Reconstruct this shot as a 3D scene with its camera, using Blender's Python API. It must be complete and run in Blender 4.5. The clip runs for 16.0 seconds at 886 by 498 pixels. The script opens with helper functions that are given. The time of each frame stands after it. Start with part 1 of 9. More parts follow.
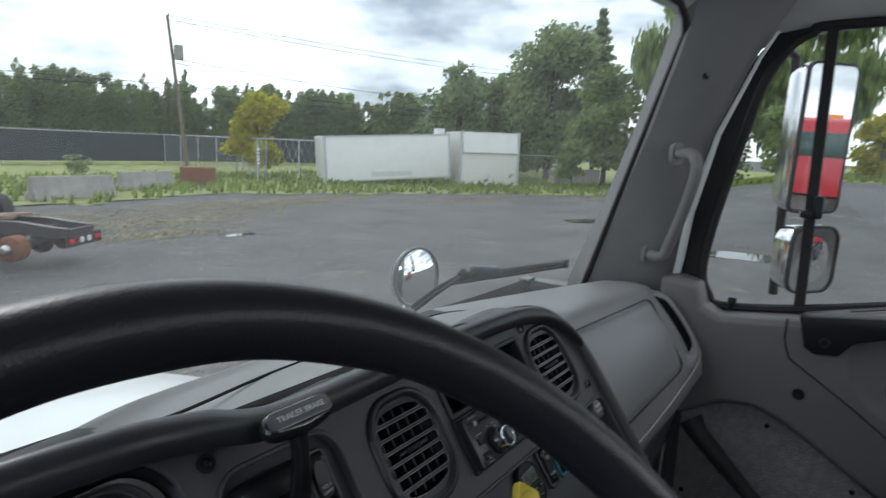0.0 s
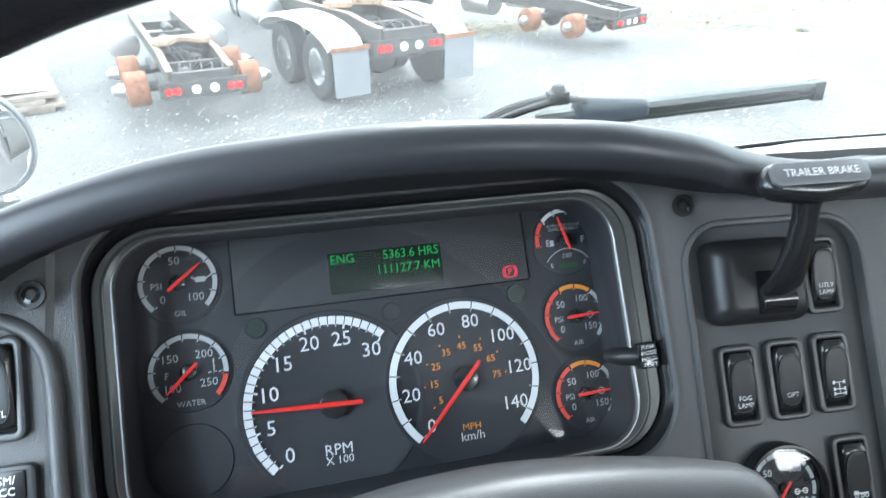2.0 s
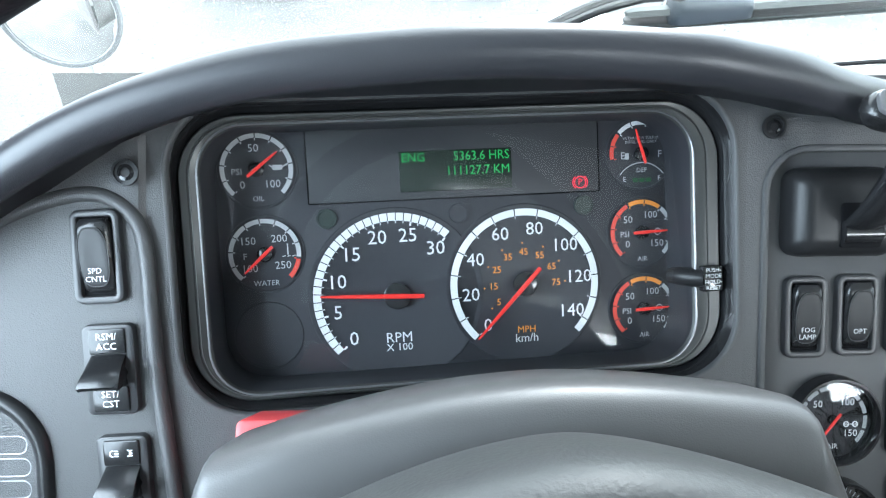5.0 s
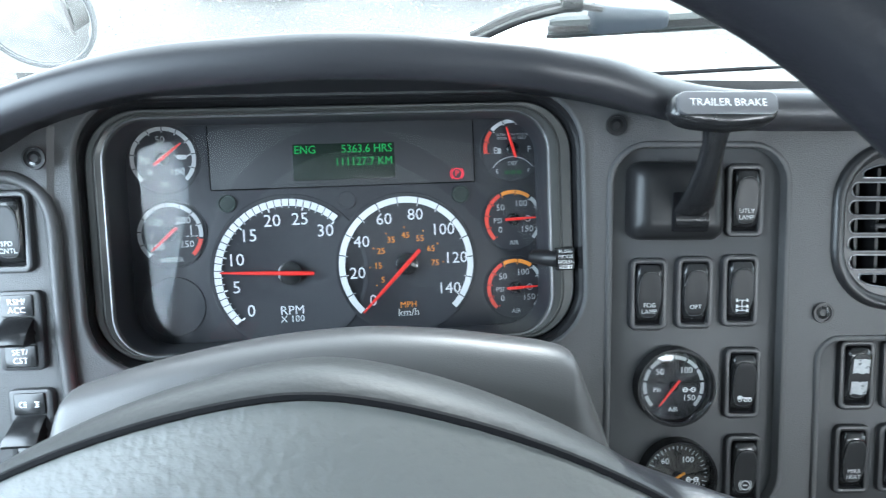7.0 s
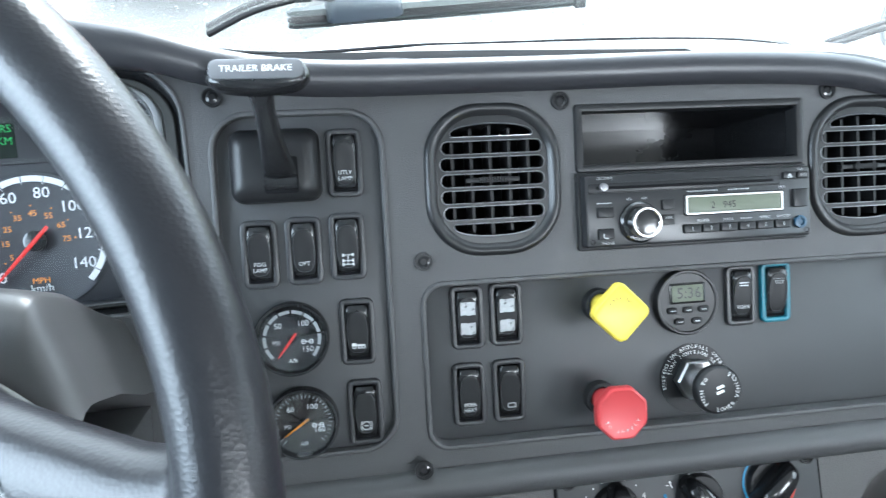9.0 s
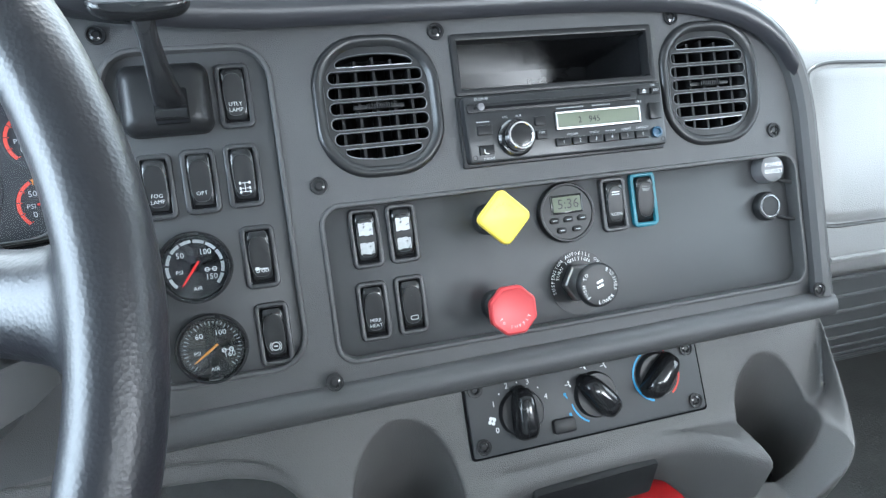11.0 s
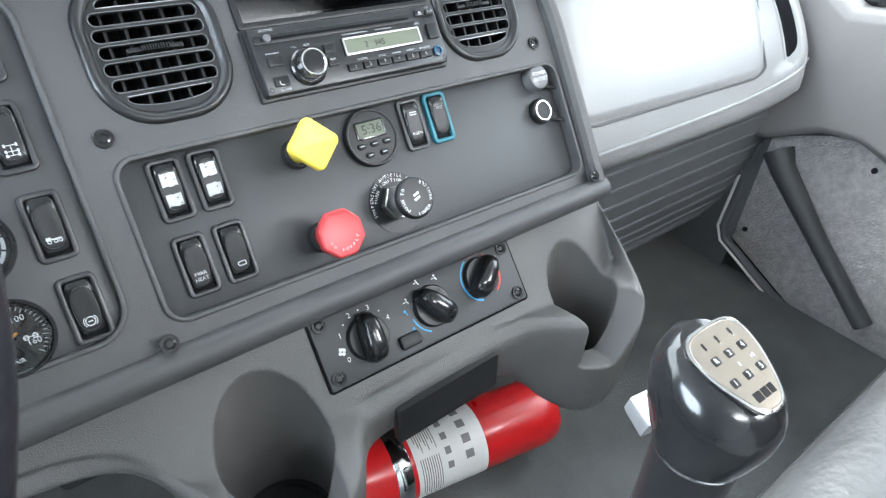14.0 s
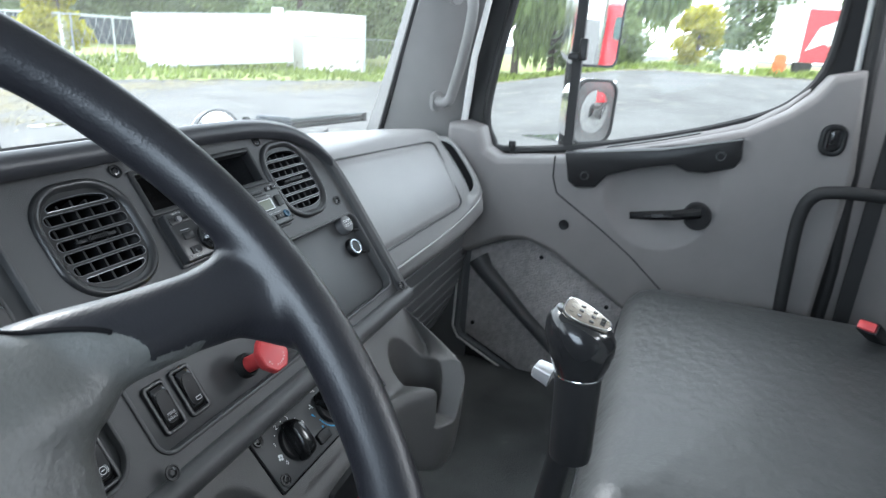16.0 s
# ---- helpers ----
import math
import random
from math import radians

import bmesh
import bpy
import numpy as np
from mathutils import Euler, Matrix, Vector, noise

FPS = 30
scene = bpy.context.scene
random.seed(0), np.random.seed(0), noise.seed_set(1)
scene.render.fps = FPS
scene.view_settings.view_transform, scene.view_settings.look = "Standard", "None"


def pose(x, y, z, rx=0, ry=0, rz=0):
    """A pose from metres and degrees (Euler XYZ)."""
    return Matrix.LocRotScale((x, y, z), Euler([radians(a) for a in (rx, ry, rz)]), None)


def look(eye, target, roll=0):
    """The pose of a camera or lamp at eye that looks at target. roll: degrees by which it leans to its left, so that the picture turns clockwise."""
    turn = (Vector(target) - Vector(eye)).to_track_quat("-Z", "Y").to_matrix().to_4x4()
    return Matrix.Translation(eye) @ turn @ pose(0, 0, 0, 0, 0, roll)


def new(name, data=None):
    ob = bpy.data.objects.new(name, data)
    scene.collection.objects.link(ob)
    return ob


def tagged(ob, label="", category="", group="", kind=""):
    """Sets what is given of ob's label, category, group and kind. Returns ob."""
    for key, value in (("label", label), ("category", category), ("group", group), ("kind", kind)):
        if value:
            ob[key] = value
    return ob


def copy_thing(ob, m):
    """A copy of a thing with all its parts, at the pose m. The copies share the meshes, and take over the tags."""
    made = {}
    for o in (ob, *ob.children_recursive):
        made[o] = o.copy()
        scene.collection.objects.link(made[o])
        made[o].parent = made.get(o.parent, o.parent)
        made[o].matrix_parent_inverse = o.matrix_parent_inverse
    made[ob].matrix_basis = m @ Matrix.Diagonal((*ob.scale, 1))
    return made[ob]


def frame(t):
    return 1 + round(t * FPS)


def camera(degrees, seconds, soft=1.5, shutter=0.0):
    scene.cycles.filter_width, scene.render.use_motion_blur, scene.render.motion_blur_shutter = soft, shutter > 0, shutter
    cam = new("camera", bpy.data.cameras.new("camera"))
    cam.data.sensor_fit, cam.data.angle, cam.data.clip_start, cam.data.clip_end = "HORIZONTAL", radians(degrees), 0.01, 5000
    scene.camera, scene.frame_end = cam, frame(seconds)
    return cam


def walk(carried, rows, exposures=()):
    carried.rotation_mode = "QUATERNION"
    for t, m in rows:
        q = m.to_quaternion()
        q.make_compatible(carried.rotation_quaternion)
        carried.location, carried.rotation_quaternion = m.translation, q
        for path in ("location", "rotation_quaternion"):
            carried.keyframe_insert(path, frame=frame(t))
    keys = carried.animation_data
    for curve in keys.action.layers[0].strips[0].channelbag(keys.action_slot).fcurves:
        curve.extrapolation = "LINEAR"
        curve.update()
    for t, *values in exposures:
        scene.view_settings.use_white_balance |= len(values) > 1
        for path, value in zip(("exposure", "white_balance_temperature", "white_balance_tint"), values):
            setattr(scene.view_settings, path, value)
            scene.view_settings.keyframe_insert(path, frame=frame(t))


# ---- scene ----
cam = camera(71.65, 16.0, soft=1.2, shutter=0.3)
PATH = [
    (0, look((-0.0073, -0.3674, 2.0335), (0.8090, 0.1863, 1.8690), 2.41)),
    (0.5, look((0.0244, -0.3184, 1.9998), (0.7273, 0.3482, 1.7516), 2.45)),
    (1, look((0.0234, -0.3208, 1.9809), (0.4976, 0.5142, 1.7020), 1.94)),
    (1.5, look((0.0348, -0.3284, 1.9714), (0.3015, 0.5548, 1.5856), 0.25)),
    (2, look((0.0378, -0.3230, 1.9630), (0.1722, 0.5419, 1.4794), -0.10)),
    (2.5, look((0.0439, -0.3155, 1.9528), (0.1204, 0.5079, 1.3906), 0.08)),
    (3, look((0.0389, -0.3148, 1.9536), (0.0820, 0.4818, 1.3507), -0.11)),
    (3.5, look((0.0367, -0.3154, 1.9537), (0.0615, 0.4726, 1.3385), -0.02)),
    (5.8, look((0.0361, -0.3374, 1.9767), (0.0556, 0.4405, 1.3487), 0.79)),
    (6, look((0.0431, -0.3426, 1.9770), (0.0560, 0.4405, 1.3552), 0.60)),
    (6.5, look((0.0759, -0.3548, 1.9843), (0.0974, 0.4278, 1.3622), 1.01)),
    (7, look((0.1132, -0.3712, 1.9888), (0.1389, 0.4120, 1.3676), 1.10)),
    (7.5, look((0.1655, -0.3776, 1.9984), (0.1963, 0.3842, 1.3513), 1.19)),
    (8, look((0.2175, -0.3887, 2.0047), (0.2672, 0.3654, 1.3498), 1.87)),
    (8.5, look((0.2881, -0.4101, 1.9936), (0.3728, 0.3621, 1.3638), 2.29)),
    (9, look((0.3414, -0.4311, 1.9885), (0.4681, 0.3490, 1.3758), 2.22)),
    (9.2, look((0.3520, -0.4340, 1.9916), (0.4991, 0.3415, 1.3776), 2.58)),
    (11.3, look((0.3557, -0.5122, 1.9434), (0.6128, 0.2545, 1.3552), 2.38)),
    (11.5, look((0.3528, -0.5127, 1.9391), (0.6241, 0.2460, 1.3468), 2.50)),
    (12, look((0.3576, -0.5202, 1.9029), (0.6810, 0.2175, 1.3103), 2.79)),
    (12.5, look((0.3430, -0.5217, 1.9124), (0.7440, 0.1798, 1.3232), 3.21)),
    (13, look((0.3398, -0.5268, 1.9011), (0.7846, 0.1489, 1.3132), 3.52)),
    (13.5, look((0.3494, -0.5404, 1.8902), (0.8348, 0.1113, 1.3075), 3.59)),
    (14, look((0.3239, -0.5393, 1.9062), (0.8422, 0.0841, 1.3207), 4.02)),
    (14.5, look((0.2529, -0.5268, 1.9486), (0.8212, 0.0562, 1.3680), 3.93)),
    (15, look((0.1524, -0.5124, 2.0253), (0.8255, -0.0054, 1.4869), 3.51)),
    (15.5, look((0.1131, -0.5275, 1.9994), (0.8966, -0.1166, 1.5333), 3.32)),
    (16, look((0.0465, -0.5206, 1.9356), (0.9375, -0.2001, 1.6140), 3.64)),
]
# the picture brightens as the view turns from the sky to the dashboard
walk(cam, PATH, exposures=[(0, -0.25, 6000, 10), (0.5, 0.3, 6000, 10), (1.0, 0.85, 5950, 8), (1.5, 1.58, 5900, 6), (2.0, 2.1, 5850, 5), (3.0, 2.5, 5800, 4), (6.0, 2.38, 5800, 4), (7.0, 2.38, 5750, 4), (8.5, 2.58, 5700, 5), (9.0, 2.6, 5700, 5), (11.5, 2.9, 5750, 6), (12.5, 3.02, 6050, 8), (13.5, 3.02, 6050, 8), (14.5, 2.85, 6000, 8), (15.0, 2.3, 5950, 8), (15.5, 1.95, 5900, 8), (16.0, 1.7, 5900, 8)])

world = bpy.data.worlds.new("sky")
scene.world = world
world.use_nodes = True
wn, wl = world.node_tree.nodes, world.node_tree.links
wn.clear()
w_out = wn.new("ShaderNodeOutputWorld")
w_bg = wn.new("ShaderNodeBackground")
w_sky = wn.new("ShaderNodeTexSky")
w_sky.sky_type = "NISHITA"
w_sky.sun_disc = False
w_sky.sun_elevation = radians(42)
w_sky.sun_rotation = radians(20)
w_co = wn.new("ShaderNodeTexCoord")
w_map = wn.new("ShaderNodeMapping")
w_map.inputs["Scale"].default_value = (1.0, 1.0, 2.6)
w_map.inputs["Location"].default_value = (0.35, 0.1, 0.2)
w_noise = wn.new("ShaderNodeTexNoise")
w_noise.inputs["Scale"].default_value = 2.3
w_noise.inputs["Detail"].default_value = 7
w_noise.inputs["Roughness"].default_value = 0.55
w_ramp = wn.new("ShaderNodeValToRGB")
w_ramp.color_ramp.elements[0].position = 0.37
w_ramp.color_ramp.elements[0].color = (3.6, 4.1, 4.7, 1)
w_ramp.color_ramp.elements[1].position = 0.52
w_ramp.color_ramp.elements[1].color = (12.0, 12.1, 12.2, 1)
w_mix = wn.new("ShaderNodeMixRGB")
w_mix.inputs["Fac"].default_value = 0.88
w_bg.inputs["Strength"].default_value = 0.15
wl.new(w_co.outputs["Generated"], w_map.inputs["Vector"])
wl.new(w_map.outputs["Vector"], w_noise.inputs["Vector"])
wl.new(w_noise.outputs["Fac"], w_ramp.inputs["Fac"])
wl.new(w_sky.outputs["Color"], w_mix.inputs["Color1"])
wl.new(w_ramp.outputs["Color"], w_mix.inputs["Color2"])
wl.new(w_mix.outputs["Color"], w_bg.inputs["Color"])
wl.new(w_bg.outputs["Background"], w_out.inputs["Surface"])

sun_data = bpy.data.lights.new("sun", "SUN")
sun_data.energy, sun_data.angle, sun_data.color = 1.0, radians(14), (1.0, 0.97, 0.92)
sun = new("sun", sun_data)
sun.matrix_world = look((0, 0, 20), Vector((0, 0, 20)) - Vector((math.sin(radians(20)) * math.cos(radians(42)), math.cos(radians(20)) * math.cos(radians(42)), math.sin(radians(42)))))


def opening_lamp(name, m, w, h, power, tint):
    """An area lamp in an opening, for the sky's light and for added fill."""
    d = bpy.data.lights.new(name, "AREA")
    d.shape, d.size, d.size_y, d.energy, d.color = "RECTANGLE", w, h, power, tint
    ob = new(name, d)
    ob.matrix_world = m


# sky light of the driver's and one rear window; the last is added fill
opening_lamp("window_fill_light", look((-0.46, -0.45, 2.02), (0.6, -0.45, 1.9)), 0.72, 0.6, 2.75, (0.76, 0.9, 1.0))
opening_lamp("window_fill_light", look((0.66, -1.37, 2.35), (0.5, 0.0, 1.75)), 0.32, 0.14, 0.9, (1.0, 0.99, 0.97))
opening_lamp("window_fill_light", look((1.3, -1.37, 2.25), (0.6, 0.0, 1.7)), 0.44, 0.3, 2.6, (1.0, 0.98, 0.96))
# ---- materials ----
def principled(name, col, rough=0.5, metal=0.0, vary=0.12, vscale=6.0, grain=0.0, gscale=900.0, kind="noise", rvary=0.08, spec=0.5, coat=0.0, stain=None, deep=1.0, crumple=None):
    m = bpy.data.materials.new(name)
    m.use_nodes = True
    n, l = m.node_tree.nodes, m.node_tree.links
    b = n["Principled BSDF"]
    b.inputs["Roughness"].default_value = rough
    b.inputs["Metallic"].default_value = metal
    b.inputs["Specular IOR Level"].default_value = spec
    b.inputs["Coat Weight"].default_value = coat
    co = n.new("ShaderNodeTexCoord")
    big = n.new("ShaderNodeTexNoise")
    big.inputs["Scale"].default_value = vscale
    big.inputs["Detail"].default_value = 6
    big.inputs["Roughness"].default_value = 0.6
    l.new(co.outputs["Object"], big.inputs["Vector"])
    ramp = n.new("ShaderNodeValToRGB")
    lo = [max(0, c * (1 - vary)) for c in col]
    hi = [min(1, c * (1 + vary)) for c in col]
    ramp.color_ramp.elements[0].position, ramp.color_ramp.elements[0].color = 0.3, (*lo, 1)
    ramp.color_ramp.elements[1].position, ramp.color_ramp.elements[1].color = 0.7, (*hi, 1)
    l.new(big.outputs["Fac"], ramp.inputs["Fac"])
    last = ramp.outputs["Color"]
    if stain:
        s_col, s_scale, s_pos = stain
        sn = n.new("ShaderNodeTexNoise")
        sn.inputs["Scale"].default_value = s_scale
        sn.inputs["Detail"].default_value = 8
        sn.inputs["Roughness"].default_value = 0.7
        l.new(co.outputs["Object"], sn.inputs["Vector"])
        sr = n.new("ShaderNodeValToRGB")
        sr.color_ramp.elements[0].position, sr.color_ramp.elements[1].position = s_pos, s_pos + 0.08
        l.new(sn.outputs["Fac"], sr.inputs["Fac"])
        mx = n.new("ShaderNodeMixRGB")
        mx.inputs["Color2"].default_value = (*s_col, 1)
        l.new(sr.outputs["Color"], mx.inputs["Fac"])
        l.new(last, mx.inputs["Color1"])
        last = mx.outputs["Color"]
    l.new(last, b.inputs["Base Color"])
    if rvary:
        mr = n.new("ShaderNodeMapRange")
        mr.inputs["To Min"].default_value, mr.inputs["To Max"].default_value = max(0.02, rough - rvary), min(1, rough + rvary)
        l.new(big.outputs["Fac"], mr.inputs["Value"])
        l.new(mr.outputs["Result"], b.inputs["Roughness"])
    if grain:
        if kind == "cells":
            g = n.new("ShaderNodeTexVoronoi")
            g.inputs["Scale"].default_value = gscale
            h = g.outputs["Distance"]
        else:
            g = n.new("ShaderNodeTexNoise")
            g.inputs["Scale"].default_value = gscale
            g.inputs["Detail"].default_value = 3
            h = g.outputs["Fac"]
        l.new(co.outputs["Object"], g.inputs["Vector"])
        bp = n.new("ShaderNodeBump")
        bp.inputs["Strength"].default_value = grain
        bp.inputs["Distance"].default_value = 0.6 * deep / gscale
        l.new(h, bp.inputs["Height"])
        l.new(bp.outputs["Normal"], b.inputs["Normal"])
        if crumple:
            cn = n.new("ShaderNodeTexNoise")
            cn.inputs["Scale"].default_value, cn.inputs["Detail"].default_value = crumple[1], 2
            l.new(co.outputs["Object"], cn.inputs["Vector"])
            cb = n.new("ShaderNodeBump")
            cb.inputs["Strength"].default_value, cb.inputs["Distance"].default_value = crumple[0], 0.5 / crumple[1]
            l.new(cn.outputs["Fac"], cb.inputs["Height"])
            l.new(cb.outputs["Normal"], bp.inputs["Normal"])
    return m


def glass(name, tint=(1, 1, 1), base=0.04, rough=0.01, dust=0.0):
    """A thin pane: clear, with a gloss that grows towards grazing views."""
    m = bpy.data.materials.new(name)
    m.use_nodes = True
    n, l = m.node_tree.nodes, m.node_tree.links
    n.clear()
    out, mix, tr, gl, lw, pw, ma = (n.new("ShaderNode" + k) for k in ("OutputMaterial", "MixShader", "BsdfTransparent", "BsdfGlossy", "LayerWeight", "Math", "Math"))
    tr.inputs["Color"].default_value = (*tint, 1)
    gl.inputs["Roughness"].default_value = rough
    lw.inputs["Blend"].default_value = 0.5
    pw.operation, ma.operation = "POWER", "MULTIPLY_ADD"
    pw.inputs[1].default_value = 4.0
    ma.inputs[1].default_value, ma.inputs[2].default_value = 0.7, base
    l.new(lw.outputs["Facing"], pw.inputs[0])
    l.new(pw.outputs["Value"], ma.inputs[0])
    l.new(ma.outputs["Value"], mix.inputs["Fac"])
    l.new(tr.outputs["BSDF"], mix.inputs[1])
    l.new(gl.outputs["BSDF"], mix.inputs[2])
    last = mix.outputs["Shader"]
    # dust film, also set to veil the dark distance in place of haze
    if dust:
        film, tl, nz, mr, co = (n.new("ShaderNode" + k) for k in ("MixShader", "BsdfTranslucent", "TexNoise", "MapRange", "TexCoord"))
        tl.inputs["Color"].default_value = (0.9, 0.9, 0.88, 1)
        nz.inputs["Scale"].default_value = 7.0
        nz.inputs["Detail"].default_value = 6
        mr.inputs["To Min"].default_value, mr.inputs["To Max"].default_value = dust * 0.6, dust * 1.4
        l.new(co.outputs["Object"], nz.inputs["Vector"])
        l.new(nz.outputs["Fac"], mr.inputs["Value"])
        l.new(mr.outputs["Result"], film.inputs["Fac"])
        l.new(last, film.inputs[1])
        l.new(tl.outputs["BSDF"], film.inputs[2])
        last = film.outputs["Shader"]
    l.new(last, out.inputs["Surface"])
    return m


def glow(name, col, strength):
    m = bpy.data.materials.new(name)
    m.use_nodes = True
    b = m.node_tree.nodes["Principled BSDF"]
    b.inputs["Base Color"].default_value = (*[c * 0.3 for c in col], 1)
    b.inputs["Emission Color"].default_value = (*col, 1)
    b.inputs["Emission Strength"].default_value = strength
    return m


DASH = principled("dash_plastic", (0.066, 0.0655, 0.067), 0.42, spec=0.4, vary=0.08, grain=0.35, gscale=1400, kind="cells", rvary=0.05)
PANEL = principled("panel_plastic", (0.05, 0.051, 0.053), 0.44, spec=0.4, vary=0.08, grain=0.25, gscale=1800, rvary=0.05)
PAD = principled("dash_pad", (0.238, 0.236, 0.235), 0.32, vary=0.07, spec=0.75, grain=0.35, gscale=800, kind="cells")
BROW = principled("brow_plastic", (0.027, 0.027, 0.031), 0.36, vary=0.08, spec=0.5, grain=0.1, gscale=1500, kind="cells")
LOWER = principled("lower_plastic", (0.094, 0.09, 0.088), 0.42, vary=0.1, grain=0.45, gscale=900, kind="cells", stain=((0.2, 0.2, 0.2), 160.0, 0.72))
DOORP = principled("door_plastic", (0.185, 0.174, 0.172), 0.5, vary=0.08, grain=0.4, gscale=900, kind="cells")
BLACK = principled("black_plastic", (0.016, 0.016, 0.017), 0.36, vary=0.15, grain=0.15, gscale=1500, spec=0.28)
GLOSS = principled("gloss_black", (0.014, 0.014, 0.015), 0.16, vary=0.15, rvary=0.04)
RUBBER = principled("rubber", (0.012, 0.012, 0.013), 0.65, vary=0.2, grain=0.3, gscale=600)
# near-black, the shade inside ducts, slots and gaps put into the colour
VOID = principled("recess_shade", (0.005, 0.005, 0.006), 0.7, spec=0.1)
WHEEL = principled("wheel_leather", (0.011, 0.011, 0.014), 0.35, vary=0.1, spec=0.45, grain=0.11, gscale=650, kind="cells", rvary=0.04)
HUB = principled("hub_vinyl", (0.075, 0.077, 0.074), 0.5, vary=0.08, spec=0.9, grain=0.32, gscale=320, rvary=0.03)
HUBD = principled("hub_edge_vinyl", (0.03, 0.031, 0.031), 0.5, vary=0.08, spec=0.4, grain=0.2, gscale=560, rvary=0.03)
SHROUD = principled("shroud_plastic", (0.062, 0.061, 0.062), 0.4, vary=0.06, spec=0.5, grain=0.12, gscale=1600, kind="cells", rvary=0.04)
BEZEL = principled("switch_bezel", (0.028, 0.028, 0.03), 0.36, vary=0.1, spec=0.5, rvary=0.04)
SEATV = principled("seat_vinyl", (0.062, 0.064, 0.065), 0.44, vary=0.12, vscale=14, grain=0.2, gscale=420, rvary=0.08, crumple=(0.24, 48))
FLOORM = principled("floor_mat", (0.088, 0.09, 0.088), 0.45, vary=0.3, vscale=7, grain=0.5, gscale=260, rvary=0.15, stain=((0.15, 0.147, 0.14), 14.0, 0.64))
CARPET = principled("kick_carpet", (0.46, 0.43, 0.42), 0.32, spec=1.0, vary=0.25, vscale=60, grain=1.0, gscale=210, deep=2.6)
HEAD = principled("headliner", (0.6, 0.6, 0.58), 0.9, vary=0.05, grain=0.4, gscale=500)
FIRE = principled("fire_red", (0.55, 0.012, 0.014), 0.3, vary=0.1, coat=0.3)
KNOBR = principled("knob_red", (0.55, 0.055, 0.06), 0.4, vary=0.08)
KNOBY = principled("knob_yellow", (0.85, 0.66, 0.08), 0.4, vary=0.06)
PRINTW = principled("print_white", (0.8, 0.8, 0.8), 0.5, vary=0.03, rvary=0)
DIALW = principled("dial_print", (0.62, 0.63, 0.64), 0.55, vary=0.04, rvary=0)
PRINTG = principled("print_grey", (0.42, 0.43, 0.44), 0.5, vary=0.03, rvary=0)
PRINTO = principled("print_orange", (0.75, 0.26, 0.03), 0.5, vary=0.03, rvary=0)
PRINTR = principled("print_red", (0.6, 0.05, 0.03), 0.5, vary=0.03, rvary=0)
PRINTB = principled("print_blue", (0.04, 0.3, 0.55), 0.5, vary=0.03, rvary=0)
PAPER = principled("paper_label", (0.72, 0.7, 0.68), 0.5, vary=0.06)
CHROME = principled("chrome", (0.75, 0.75, 0.76), 0.12, metal=1.0, vary=0.05, rvary=0.05)
STEEL = principled("steel", (0.5, 0.5, 0.5), 0.32, metal=1.0, vary=0.1)
SATIN = principled("satin_trim", (0.2, 0.2, 0.21), 0.3, metal=0.6, vary=0.05)
MIRROR = principled("mirror_glass", (0.9, 0.9, 0.9), 0.01, metal=1.0, vary=0.0, rvary=0)
NEEDLE = glow("needle_red", (0.9, 0.03, 0.02), 0.12)
LCDG = glow("lcd_green", (0.02, 0.5, 0.09), 0.12)
LAMPR = glow("lamp_red", (1.0, 0.04, 0.08), 0.2)
LCD = principled("lcd_dark", (0.012, 0.018, 0.014), 0.25, vary=0.1)
LCDP = principled("lcd_pale", (0.15, 0.165, 0.125), 0.35, spec=0.15, vary=0.05)
DIAL = principled("dial_face", (0.021, 0.022, 0.027), 0.55, vary=0.1)
TEAL = principled("teal_bezel", (0.012, 0.14, 0.19), 0.4, vary=0.08)
WHITEP = principled("white_paint", (0.78, 0.78, 0.77), 0.3, vary=0.05, coat=0.3)
PALE = principled("pale_plate", (0.4, 0.355, 0.3), 0.22, metal=0.75, vary=0.06)
LENS = glass("cluster_lens", (0.95, 0.96, 0.97), 0.028, 0.015)
LENS2 = glass("gauge_glass", (0.95, 0.96, 0.97), 0.04, 0.03)
SCREENG = glass("dusty_windscreen", (0.93, 0.97, 0.95), 0.015, dust=0.045)
SIDEG = glass("side_glass", (0.93, 0.97, 0.95), 0.015, dust=0.025)
PILLARP = principled("pillar_plastic", (0.21, 0.205, 0.205), 0.5, vary=0.08, grain=0.4, gscale=900, kind="cells")
# ---- mesh helpers ----
def finish(name, bm, mat, angle=35):
    me = bpy.data.meshes.new(name)
    bmesh.ops.recalc_face_normals(bm, faces=bm.faces)
    bm.to_mesh(me)
    bm.free()
    me.materials.append(mat)
    me.shade_smooth()
    me.set_sharp_from_angle(angle=radians(angle))
    return me


def part(name, bm, mat, parent, label="", angle=35):
    ob = new(name, finish(name, bm, mat, angle))
    ob.parent = parent
    return tagged(ob, label)


def thing(name, m, label, category, group="", kind=""):
    ob = new(name)
    ob.empty_display_size = 0.02
    ob.matrix_world = m
    return tagged(ob, label, category, group, kind)


def solo(name, bm, mat, m, label, category, group="", kind="", angle=35):
    ob = new(name, finish(name, bm, mat, angle))
    ob.matrix_world = m
    return tagged(ob, label, category, group, kind)


def at(x, y, z, rx=0, ry=0, rz=0):
    return pose(x, y, z, rx, ry, rz)


